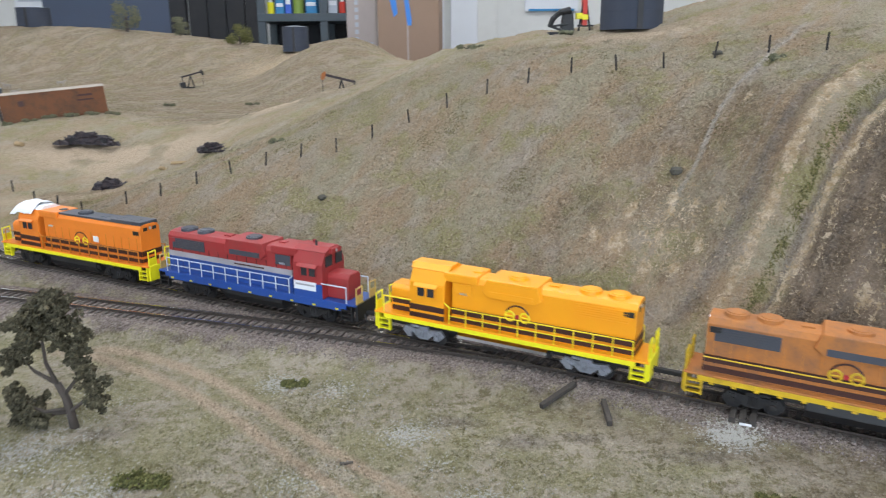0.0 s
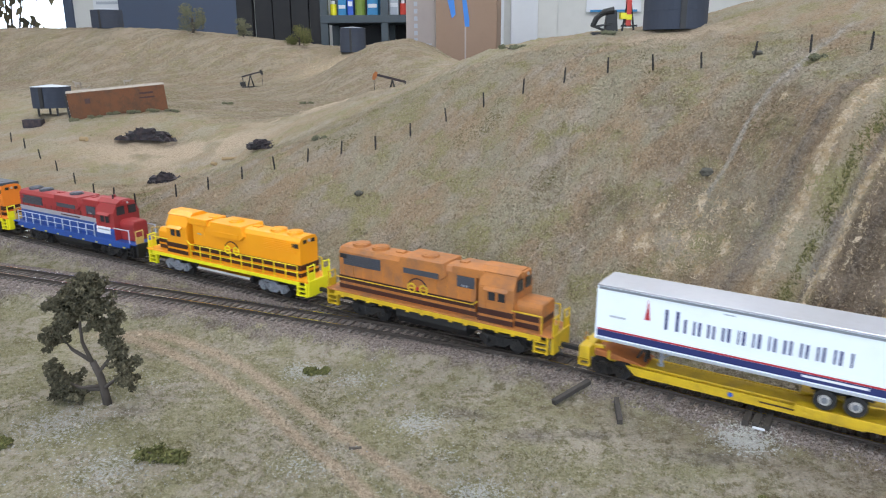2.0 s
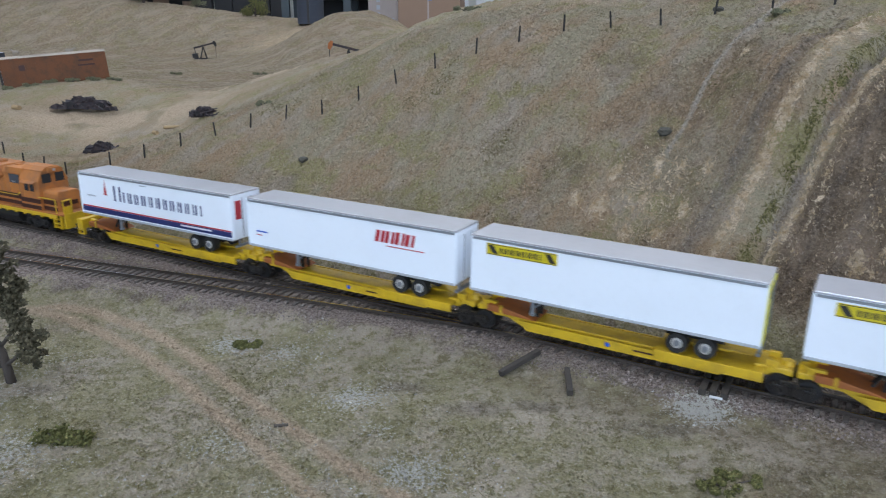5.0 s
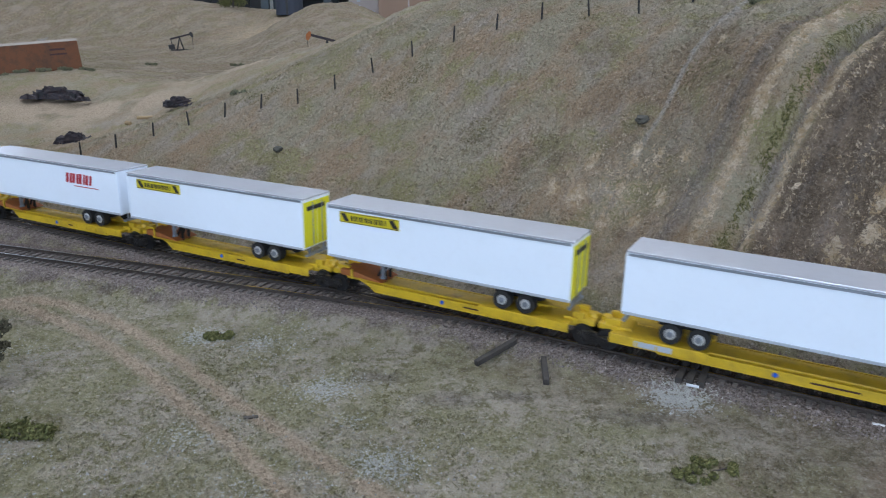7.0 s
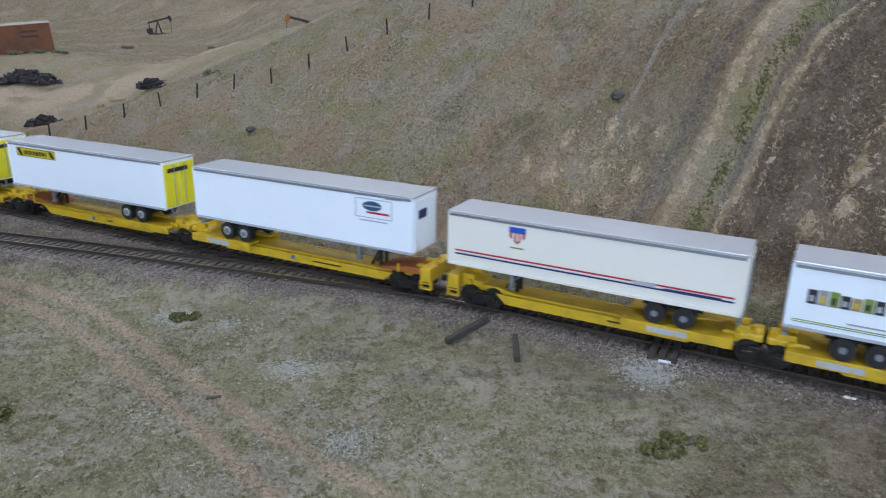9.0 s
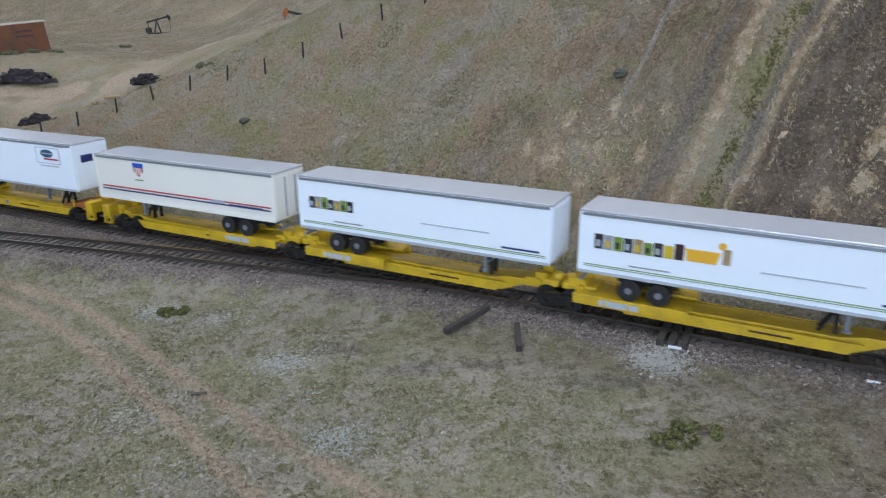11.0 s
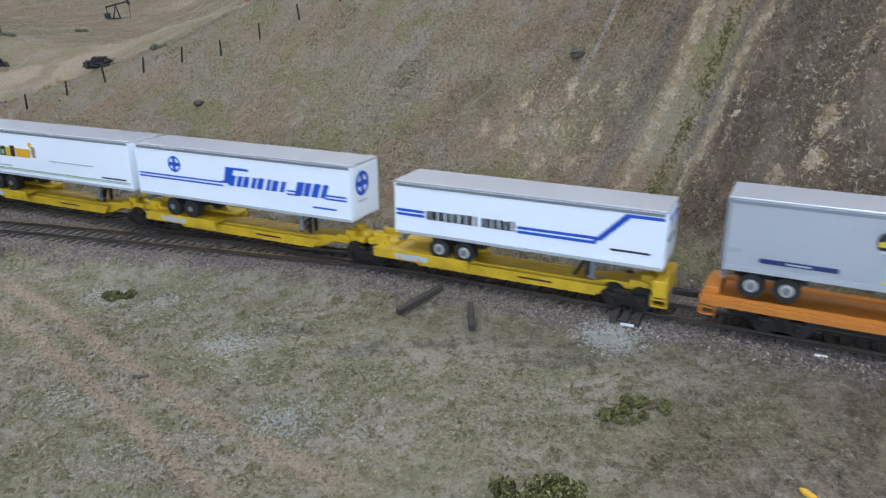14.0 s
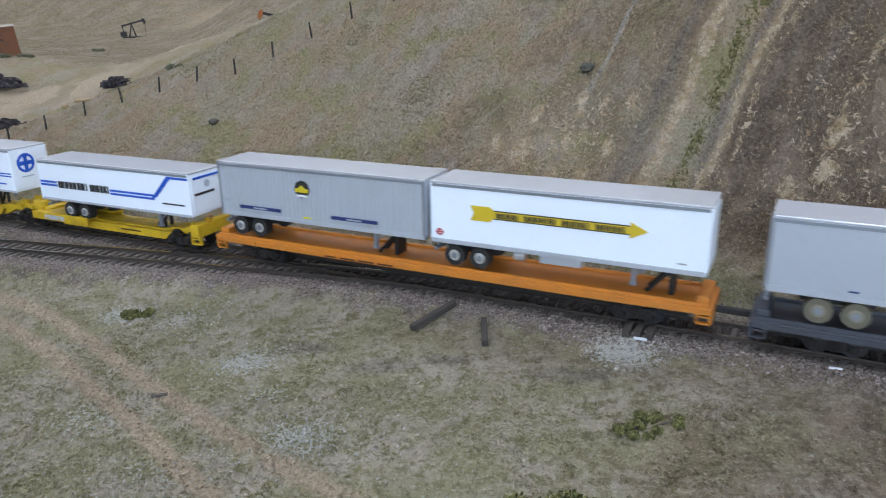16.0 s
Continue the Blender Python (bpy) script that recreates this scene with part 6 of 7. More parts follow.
        part("print_bar", box(0.135, 0.157, -0.0151, -0.0147, low + 0.0058, low + 0.0068), M["navy"], body)
        part("print_bar", box(0.026, 0.046, -0.0151, -0.0147, low + 0.0062, low + 0.0069), M["grey"], body)
        car2(i, at, t)
    t, body = trailer("white semi-trailer with royal blue slanted lettering, cross emblem and twin stripes", 0.1625, low, high, "white", -1, rim="black")
    for z in (0.0372, 0.0392):
        stripe_band(body, 0.001, 0.07, z, z + 0.0009, M["royal"])
        stripe_band(body, 0.118, 0.127, z, z + 0.0009, M["royal"])
        stripe_band(body, 0.145, 0.159, z, z + 0.0009, M["royal"])
    letters(body, 0.0745, -0.0149, 0.0383, 0.0425, 0.007, 4, M["royal"], lean=0.35, fill=0.88, stroke=0.36)
    part("letter_block", prism([(0.066, 0.0395), (0.075, 0.0395), (0.0795, 0.0482), (0.0905, 0.0482), (0.0905, 0.0496), (0.0735, 0.0496), (0.0715, 0.0412)], -0.0152, -0.0148), M["royal"], body)
    letters(body, 0.1235, -0.0149, 0.0378, 0.023, 0.0085, 2, M["royal"], lean=0.35, fill=0.85, stroke=0.4)
    for cx, cz, ax in ((0.032, 0.0475, "y"),):
        part("cross_emblem", torus((cx, -0.015, cz), 0.0046, 0.0006), M["royal"], body)
        part("cross_emblem", box(cx - 0.0011, cx + 0.0011, -0.0152, -0.0148, cz - 0.005, cz + 0.005), M["royal"], body)
        part("cross_emblem", box(cx - 0.005, cx + 0.005, -0.0152, -0.0148, cz - 0.0011, cz + 0.0011), M["royal"], body)
    part("cross_emblem", torus((0.163, -0.004, 0.0465), 0.0062, 0.0011, "x"), M["royal"], body)
    part("cross_emblem", box(0.1627, 0.1632, -0.0102, 0.0022, 0.045, 0.048), M["royal"], body)
    part("cross_emblem", box(0.1627, 0.1632, -0.0055, -0.0025, 0.0403, 0.0527), M["royal"], body)
    part("print_bar", box(0.1627, 0.1631, -0.009, 0.001, 0.036, 0.0368), M["pale_grey"], body)
    part("print_bar", box(0.136, 0.152, -0.0151, -0.0147, 0.0312, 0.0322), M["royal"], body)
    car2(3, 1.9645, t)
    t, body = trailer("short white semi-trailer with kinked twin blue stripes and black lettering", 0.1445, 0.0245, 0.0535, "white", -1)
    for z in (0.0345, 0.0368):
        stripe_band(body, 0.0005, 0.018, z, z + 0.0014, M["royal"])
        stripe_band(body, 0.071, 0.112, z - 0.0012, z + 0.0002, M["royal"])
    for dx in (0.0, 0.0034):
        part("stripe", prism([(0.1085 + dx, 0.0333 + dx * 0.6), (0.111 + dx, 0.0333 + dx * 0.6), (0.1275 + dx * 0.5, 0.05), (0.125 + dx * 0.5, 0.05)], -0.0151, -0.0147), M["royal"], body)
    stripe_band(body, 0.125, 0.144, 0.0487, 0.0502, M["royal"])
    letters(body, 0.0195, -0.0149, 0.0338, 0.0295, 0.0052, 7, M["pitch"], fill=0.92, stroke=0.38)
    letters(body, 0.0515, -0.0149, 0.0338, 0.0185, 0.0052, 5, M["pitch"], fill=0.92, stroke=0.38)
    part("print_bar", box(0.119, 0.138, -0.0151, -0.0147, 0.0312, 0.0322), M["pitch"], body)
    part("print_bar", box(0.145, 0.1454, -0.012, 0.006, 0.038, 0.0395), M["pitch"], body)
    part("print_bar", box(0.145, 0.1454, -0.012, 0.012, 0.0487, 0.0502), M["royal"], body)
    part("emblem", disc((0.1451, 0.0, 0.0445), 0.0024, 0.0005, "x"), M["pale_grey"], body)
    car2(4, 2.155, t)
    # flatcars
    f0, fl = 2.3176, 0.304
    f = flatcar("long orange flatcar carrying two trailers", fl, f0, M["flat"])
    hitch_stand(f, 0.128, 0.0151)
    hitch_stand(f, 0.283, 0.0151)
    low = 0.0305
    t, body = trailer("grey ribbed semi-trailer with a round yellow and navy emblem", 0.145, low, 0.064, "alu", -1, ribs=True, wheel_x=0.021, lip=0.002)
    part("emblem", disc((0.064, -0.0154, 0.0515), 0.0052, 0.0005, seg=24), M["pitch"], body)
    part("emblem_band", prism([(0.0594, 0.0497), (0.0686, 0.0497), (0.0686, 0.0519), (0.0665, 0.0519), (0.064, 0.054), (0.0615, 0.0519), (0.0594, 0.0519)], -0.0159, -0.0156), M["sign_yellow"], body)
    part("emblem_band", box(0.0605, 0.0675, -0.0159, -0.0156, 0.0468, 0.0482), M["paper"], body)
    for x in (0.0155, 0.0835):
        stripe_band(body, x, x + 0.0315, 0.0355, 0.0375, M["navy"], y=0.0153)
        part("print_bar", box(x + 0.011, x + 0.021, -0.0159, -0.0156, 0.0361, 0.0369), M["pale_grey"], body)
    part("print_bar", box(0.0635, 0.069, -0.0156, -0.0152, 0.0338, 0.0347), M["lemon"], body)
    part("print_bar", box(0.002, 0.008, -0.0156, -0.0152, 0.039, 0.041), M["pale_grey"], body)
    keep(t, f0, fl, 2.325, 0.116)
    t, body = trailer("white semi-trailer with a long yellow arrow sign", 0.1435, low, 0.064, "white", -1, wheel_x=0.021, lip=0.002)
    arrow = [(0.0235, 0.0528), (0.0345, 0.0528), (0.037, 0.0506), (0.107, 0.0506), (0.107, 0.053), (0.1155, 0.0488), (0.107, 0.0446), (0.107, 0.047), (0.037, 0.047), (0.0345, 0.0448), (0.0235, 0.0448), (0.0255, 0.0488)]
    part("arrow_border", prism([(0.036, 0.0512), (0.107, 0.0512), (0.107, 0.0464), (0.036, 0.0464)], -0.01505, -0.0148), M["pitch"], body)
    part("arrow_sign", prism(arrow, -0.0152, -0.0148), M["sign_gold"], body, "long yellow arrow with dark lettering")
    for x, w, c in ((0.0385, 0.012, 4), (0.0535, 0.017, 6), (0.0735, 0.014, 5), (0.0905, 0.0145, 5)):
        letters(body, x, -0.0154, 0.0474, w, 0.0029, c, M["pitch"], fill=0.85, stroke=0.34)
    part("roundel", torus((0.0052, -0.015, 0.0362), 0.0015, 0.0005), M["crimson"], body)
    part("print_bar", box(0.003, 0.0075, -0.0152, -0.0148, 0.0358, 0.0366), M["crimson"], body)
    part("print_bar", box(0.13, 0.134, -0.0151, -0.0147, 0.0348, 0.0355), M["grey"], body)
    part("fuel_pod", box(0.061, 0.083, -0.0125, -0.0065, low - 0.0055, low, 0.0006), M["alu"], body)
    part("spare_drum", rod((0.048, -0.0125, low - 0.0028), (0.0535, -0.0125, low - 0.0028), 0.0027, seg=14), M["silver"], body)
    keep(t, f0, fl, 2.474, 0.116)
    g0, gl = 2.638, 0.21
    flatcar("dark slate flatcar with a scuffed deck edge", gl, g0, M["roof_dark"], 0.0115)
    t, body = trailer("bluish grey ribbed semi-trailer on dusty tan tyres", 0.16, 0.0285, 0.063, "alu", -1, ribs=True, rim="dust_rim", tyre="tyre_dusty", wheel_x=0.03, lip=0.0025)
    part("print_bar", box(0.033, 0.037, -0.0156, -0.0152, 0.0325, 0.0332), M["navy"], body)
    keep(t, g0, gl, 2.6425, 0.07)


build_train()

# ---- track ----


def rail_line(fn, offset, x0, x1, step=0.02, base=-0.0021, width=0.0007, raise_by=0.0):
    """One rail along a centre line, offset sideways."""
    xs = np.arange(x0, x1 + step / 2, step)
    ys = fn(xs)
    dx, dy = np.gradient(xs), np.gradient(ys)
    ln = np.hypot(dx, dy)
    nx, ny = -dy / ln, dx / ln
    z = rail_z(xs) + raise_by
    bm = bmesh.new()
    rows = []
    prof = [(-width * 1.5, base), (-width * 1.5, base + 0.0004), (-width * 0.45, base + 0.0007), (-width * 0.45, -0.0007), (-width, -0.0005), (-width, -0.0001), (-width * 0.7, 0.0),
            (width * 0.7, 0.0), (width, -0.0001), (width, -0.0005), (width * 0.45, -0.0007), (width * 0.45, base + 0.0007), (width * 1.5, base + 0.0004), (width * 1.5, base)]
    for i in range(len(xs)):
        rows.append([bm.verts.new((xs[i] + nx[i] * (offset + a), ys[i] + ny[i] * (offset + a), z[i] + b)) for a, b in prof])
    k = len(prof)
    for a, b in zip(rows[:-1], rows[1:]):
        for j in range(k):
            f = bm.faces.new((a[j], b[j], b[(j + 1) % k], a[(j + 1) % k]))
            f.material_index = 1 if j == 6 else 0
    bm.faces.new(rows[0])
    bm.faces.new(rows[-1][::-1])
    bmesh.ops.recalc_face_normals(bm, faces=bm.faces[:])
    return bm


def track_line(name, label, fn, x0, x1, rails, near):
    o = tagged(new(name), label, "track", kind="structure")
    for off, a, b in rails:
        part("rail", rail_line(fn, off, a, b), [M["rail"], M["railhead"]], o)
    # ties
    rnd = random.Random(len(name))
    tie = box(-0.0013, 0.0013, -0.0152, 0.0152, -0.0022, 0.0, 0.00025)
    mesh = bpy.data.meshes.new("tie")
    tie.to_mesh(mesh)
    mesh.materials.append(M["tie"])
    rest = bmesh.new()
    x = x0
    made = 0
    while x < x1:
        slope = float((fn(x + 0.001) - fn(x - 0.001)) / 0.002)
        yaw = math.degrees(math.atan(slope)) + rnd.uniform(-2.5, 2.5)
        m = pose(x, float(fn(x)) + rnd.uniform(-0.0005, 0.0005), float(rail_z(x)) - 0.0021 + rnd.uniform(-0.0002, 0.0001), 0, rnd.uniform(-1.5, 1.5), yaw)
        if near[0] < x < near[1] and made < 290:
            ob = new("tie", mesh)
            ob.parent = o
            ob.matrix_basis = m
            made += 1
        else:
            own = bmesh.new()
            own.from_mesh(mesh)
            bmesh.ops.transform(own, matrix=m, verts=own.verts[:])
            join(rest, own)
        x += 0.0066 * math.cos(math.atan(slope)) * rnd.uniform(0.93, 1.07)
    part("far_ties", rest, M["tie"], o)
    tagged(o.children[-1], kind="stuff")
    return o


G = 0.00825
track_line("main_track", "weathered main track on dark ties and brown ballast", main_y, -3.0, 3.0, ((G, -3.0, 3.0), (-G, -3.0, 3.0)), (-0.75, 0.62))
track_line("siding_track", "siding that leaves the main line at a turnout", siding_y, -3.0, 0.04, ((G, -3.0, 0.15), (-G, -3.0, 0.158)), (-0.75, 0.02))


def crossing_pad():
    o = thing("tie_stubs", "three dark tie stubs beside the main track", "timber", m=pose(0.258, 0.466, land_z(0.258, 0.466) + 0.0012, 0, 0, 62))
    for y in (-0.0058, -0.0002, 0.0052):
        part("stub", box(-0.0125, 0.0125, y - 0.0018, y + 0.0018, -0.002, 0.0018, 0.0004), M["stub"], o)
    part("paint_mark", box(-0.0143, -0.0136, -0.0055, 0.001, -0.0012, 0.0002, 0.0003), M["paper"], o, "chip of white paint")


crossing_pad()

# ---- loose scatter ----


def scatter(name, label, cat, mat, count, zone, size, seed, flat=0.7, lift=0.2, long=1.0):
    """Thousands of loose bits lying on the ground, as one mesh."""
    rng = np.random.default_rng(seed)
    x, y = zone(rng, count)
    z = land(x, y)
    n = len(x)
    s = size * rng.uniform(0.5, 1.5, n)
    base = np.array([(1, 0, 0), (-0.5, 0.87, 0), (-0.5, -0.87, 0), (0.1, 0.1, 1.2)])
    v = np.repeat(base[None], n, 0) + rng.uniform(-0.35, 0.35, (n, 4, 3))
    v = v * np.array((long, 1 / math.sqrt(long), 1.0))
    a = rng.uniform(0, math.tau, n)
    ca, sa = np.cos(a)[:, None], np.sin(a)[:, None]
    vx, vy = v[..., 0] * ca - v[..., 1] * sa, v[..., 0] * sa + v[..., 1] * ca
    verts = np.stack([vx * s[:, None] + x[:, None], vy * s[:, None] + y[:, None], (v[..., 2] * flat + lift - 0.4) * s[:, None] + z[:, None]], -1).reshape(-1, 3)
    i = np.arange(n)[:, None] * 4
    tri = np.concatenate([i + np.array(t) for t in ((0, 1, 3), (1, 2, 3), (2, 0, 3))], 0)
    me = bpy.data.meshes.new(name)
    me.from_pydata(verts.tolist(), [], tri.tolist())
    me.materials.append(mat)
    if mat is M["ground"]:
        lay_masks(me, ground_masks(x, y), 4)
    return tagged(new(name, me), label, cat, kind="stuff")


def along_track(fn, x0, x1, lo, hi):
    def zone(rng, count):
        x = rng.uniform(x0, x1, count)
        y = fn(x) + rng.uniform(lo, hi, count) / 0.88
        on = np.minimum(np.abs(y - main_y(x)), np.abs(y - siding_y(x))) * 0.88 < 0.0165
        keep_ = ~on | (rng.random(count) < 0.25)
        return x[keep_], y[keep_]
    return zone


def field(x0, x1, y0, y1, clear=0.024, test=None):
    def zone(rng, count):
        x = rng.uniform(x0, x1, count)
        y = rng.uniform(y0, y1, count)
        off = np.minimum(np.abs(y - main_y(x)), np.where(x < 0.12, np.abs(y - siding_y(x)), 9.0)) * 0.88
        ok = off > clear
        if test is not None:
            ok &= test(x, y, rng)
        return x[ok], y[ok]
    return zone


def patchy(size, lo, hi, seed):
    def test(x, y, rng):
        return rng.random(len(x)) < soft(fnoise(x, y, size, seed), lo, hi)
    return test


def pale_spots(x, y, rng):
    p = 0.0 * x
    for cx, cy, r in ((0.241, 0.44, 0.02), (0.067, 0.459, 0.03), (0.03, 0.513, 0.026), (0.105, 0.385, 0.03), (-0.04, 0.37, 0.03), (-0.15, 0.43, 0.035)):
        p = np.maximum(p, bell(x, y, cx, cy, r))
    p = p * soft(fnoise(x, y, 0.02, 44), 0.3, 0.6)
    return rng.random(len(x)) < p


def front_of_line(x, y, rng):
    return (y < main_y(x)) & (rng.random(len(x)) < 0.35 + 0.65 * soft(fnoise(x, y, 0.05, 71), 0.35, 0.6))


def face_of_hill(x, y, rng):
    n = (y - main_y(x)) * 0.88
    k = x - y - 0.42 * np.clip(n - 0.1, -0.07, 0.05)
    clean = np.exp(-((k + 0.238) / 0.04) ** 2)
    return (n > 0.03) & (n < 0.34) & (rng.random(len(x)) > 0.8 * clean)


def loose_bits():
    scatter("ballast", "crushed purple-brown ballast stones along the main track", "ballast", M["stone"], 30000, along_track(main_y, -0.75, 0.62, -0.032, 0.032), 0.00085, 1)
    scatter("ballast", "crushed purple-brown ballast stones along the siding", "ballast", M["stone"], 12000, along_track(siding_y, -0.75, 0.05, -0.03, 0.03), 0.00085, 2)
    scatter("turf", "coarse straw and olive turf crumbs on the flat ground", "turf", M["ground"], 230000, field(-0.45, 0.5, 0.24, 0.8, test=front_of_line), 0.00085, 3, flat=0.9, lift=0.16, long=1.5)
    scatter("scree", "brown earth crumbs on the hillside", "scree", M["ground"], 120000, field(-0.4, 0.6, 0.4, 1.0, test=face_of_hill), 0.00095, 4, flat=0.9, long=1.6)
    scatter("grit", "pale grit spilled on the ground", "grit", M["chalk"], 26000, field(-0.25, 0.35, 0.3, 0.6, 0.02, pale_spots), 0.0007, 5)


loose_bits()

# ---- plants, rocks and fences ----


def clump(rnd, bm, c, r, count, leaf, squash=0.8):
    for _ in range(count):
        d = Vector((rnd.gauss(0, 1), rnd.gauss(0, 1), rnd.gauss(0, 1))).normalized() * r * rnd.random() ** 0.4
        p = Vector(c) + Vector((d.x, d.y, d.z * squash))
        a = Vector((rnd.uniform(-1, 1), rnd.uniform(-1, 1), rnd.uniform(-1, 1))).normalized() * leaf * rnd.uniform(0.6, 1.3)
        b = a.orthogonal().normalized() * leaf * rnd.uniform(0.5, 1.0)
        n = a.cross(b).normalized() * leaf * 0.5
        v = [bm.verts.new(q) for q in (p + a, p - a * 0.5 + b, p - a * 0.5 - b, p + n)]
        bm.faces.new((v[0], v[1], v[3]))
        bm.faces.new((v[1], v[2], v[3]))
        bm.faces.new((v[2], v[0], v[3]))


def limb(bm, pts, r0, r1, seg=7):
    rings = []
    pts = [Vector(p) for p in pts]
    for i, p in enumerate(pts):
        d = (pts[min(i + 1, len(pts) - 1)] - pts[max(i - 1, 0)]).normalized()
        u = d.orthogonal().normalized()
        w = d.cross(u)
        r = r0 + (r1 - r0) * i / (len(pts) - 1)
        rings.append([bm.verts.new(p + (u * math.cos(k * math.tau / seg) + w * math.sin(k * math.tau / seg)) * r) for k in range(seg)])
    for a, b in zip(rings[:-1], rings[1:]):
        for k in range(seg):
            bm.faces.new((a[k], a[(k + 1) % seg], b[(k + 1) % seg], b[k]))
    bm.faces.new(rings[-1])
    bm.faces.new(rings[0][::-1])


def oak():
    o = thing("oak_tree", "gnarled model oak with dark olive foliage clumps", "tree", m=pose(-0.132, 0.476, land_z(-0.132, 0.476), 0, 0, 0))
    rnd = random.Random(21)
    bm = bmesh.new()
    limb(bm, [(0, 0, -0.002), (-0.001, 0, 0.008), (-0.003, 0.001, 0.018), (-0.006, 0, 0.028)], 0.0028, 0.002)
    part("trunk", bm, M["bark"], o, smooth=True)
    ends = []
    for pts in ([(-0.006, 0, 0.027), (-0.012, 0.002, 0.04), (-0.013, 0.004, 0.055), (-0.011, 0.003, 0.068)],
                [(-0.003, 0, 0.012), (-0.014, -0.003, 0.012), (-0.021, -0.004, 0.016), (-0.027, -0.003, 0.022)],
                [(-0.004, 0, 0.02), (0.004, 0.003, 0.03), (0.007, 0.004, 0.042), (0.006, 0.002, 0.052)],
                [(-0.002, 0, 0.01), (0.006, -0.002, 0.016), (0.012, -0.003, 0.021), (0.016, -0.002, 0.024)],
                [(-0.006, 0, 0.028), (-0.02, 0.004, 0.034), (-0.027, 0.005, 0.042), (-0.03, 0.004, 0.05)],
                [(-0.003, 0, 0.01), (-0.014, 0.002, 0.008), (-0.022, 0.003, 0.008), (-0.026, 0.002, 0.006)]):
        bm = bmesh.new()
        limb(bm, pts, 0.0013, 0.0005, 6)
        part("limb", bm, M["bark"], o, smooth=True)
        ends.append(pts[-1])
    bm = bmesh.new()
    blobs = [(-0.014, 0.003, 0.07, 0.0125), (-0.002, 0.004, 0.073, 0.01), (0.004, 0.002, 0.064, 0.0095), (-0.022, 0.002, 0.063, 0.009), (-0.017, -0.003, 0.058, 0.009),
             (-0.028, 0.003, 0.047, 0.0085), (-0.031, 0.004, 0.041, 0.008), (-0.021, 0.005, 0.05, 0.007), (0.008, 0.002, 0.052, 0.008), (0.004, 0.005, 0.044, 0.0075),
             (0.009, 0.0, 0.037, 0.0065), (0.015, -0.002, 0.026, 0.0085), (0.018, -0.003, 0.018, 0.006), (-0.027, -0.004, 0.025, 0.006), (-0.022, 0.001, 0.014, 0.0095), (-0.029, 0.002, 0.008, 0.008),
             (-0.019, -0.001, 0.005, 0.0065), (0.0, -0.003, 0.055, 0.006), (-0.008, 0.004, 0.062, 0.008), (-0.031, 0.0, 0.015, 0.006), (-0.003, -0.002, 0.079, 0.006)]
    for x, y, z, r in blobs:
        clump(rnd, bm, (x, y, z), r * 0.68, int(150 * (r / 0.008) ** 2), 0.0017)
        for _ in range(7):
            d = Vector((rnd.uniform(-1, 1), rnd.uniform(-1, 1), rnd.uniform(-0.8, 1))).normalized() * r
            clump(rnd, bm, Vector((x, y, z)) + d * 0.9, r * 0.36, 30, 0.0016)
    part("crown", bm, M["leaves"], o)
    # litter under the tree
    return o


def bush(x, y, w, h, seed, mat="shrub", label="low clump of green foam shrubbery on dry ground", count=9, leaf=0.0011):
    rnd = random.Random(seed)
    o = thing("bush", label, "bush", m=pose(x, y, land_z(x, y)))
    bm = bmesh.new()
    for i in range(count):
        a, r = rnd.random() * math.tau, w * 0.5 * math.sqrt(rnd.random())
        clump(rnd, bm, (math.cos(a) * r, math.sin(a) * r * 0.5, h * rnd.uniform(0.1, 0.4)), h * 0.55, 80, leaf * 1.25, 0.6)
    part("foliage", bm, M[mat], o)
    bm = None
    for i in range(4):
        a = rnd.random() * math.tau
        bm = rod((0, 0, -0.001), (math.cos(a) * w * 0.3, math.sin(a) * w * 0.2, h * 0.5), 0.0006, 0.0003, seg=5, bm=bm)
    part("stem", bm, M["bark"], o)
    return o


def rock(x, y, r, seed):
    rnd = random.Random(seed)
    bm = bmesh.new()
    bmesh.ops.create_icosphere(bm, subdivisions=2, radius=1.0)
    for v in bm.verts:
        v.co *= rnd.uniform(0.8, 1.15)
        v.co = (v.co.x * r * 1.3, v.co.y * r, v.co.z * r * 0.65)
    o = finish("rock", bm, M["rock"])
    o.matrix_world = pose(x, y, land_z(x, y) + r * 0.2, 0, 0, rnd.uniform(0, 180))
    tagged(o, "small dark rock lying on the slope", "rock")


def fallen_tie(x, y, yaw, length, seed):
    bm = box(-length / 2, length / 2, -0.0015, 0.0015, -0.0016, 0.0016, 0.0003)
    rnd = random.Random(seed)
    for v in bm.verts:
        v.co.y += rnd.uniform(-0.0002, 0.0002)
        v.co.z += rnd.uniform(-0.0002, 0.0002)
    o = finish("discarded_tie", bm, M["stub"])
    c, sn = math.cos(radians(yaw)) * length * 0.45, math.sin(radians(yaw)) * length * 0.45
    za, zb = land_z(x - c, y - sn), land_z(x + c, y + sn)
    o.matrix_world = pose(x, y, max((za + zb) / 2, land_z(x, y)) + 0.0021, 0, 0, yaw) @ pose(0, 0, 0, 0, -math.degrees(math.atan2(zb - za, length * 0.9)), 0)
    tagged(o, "weathered grey timber tie lying on the ground", "timber")


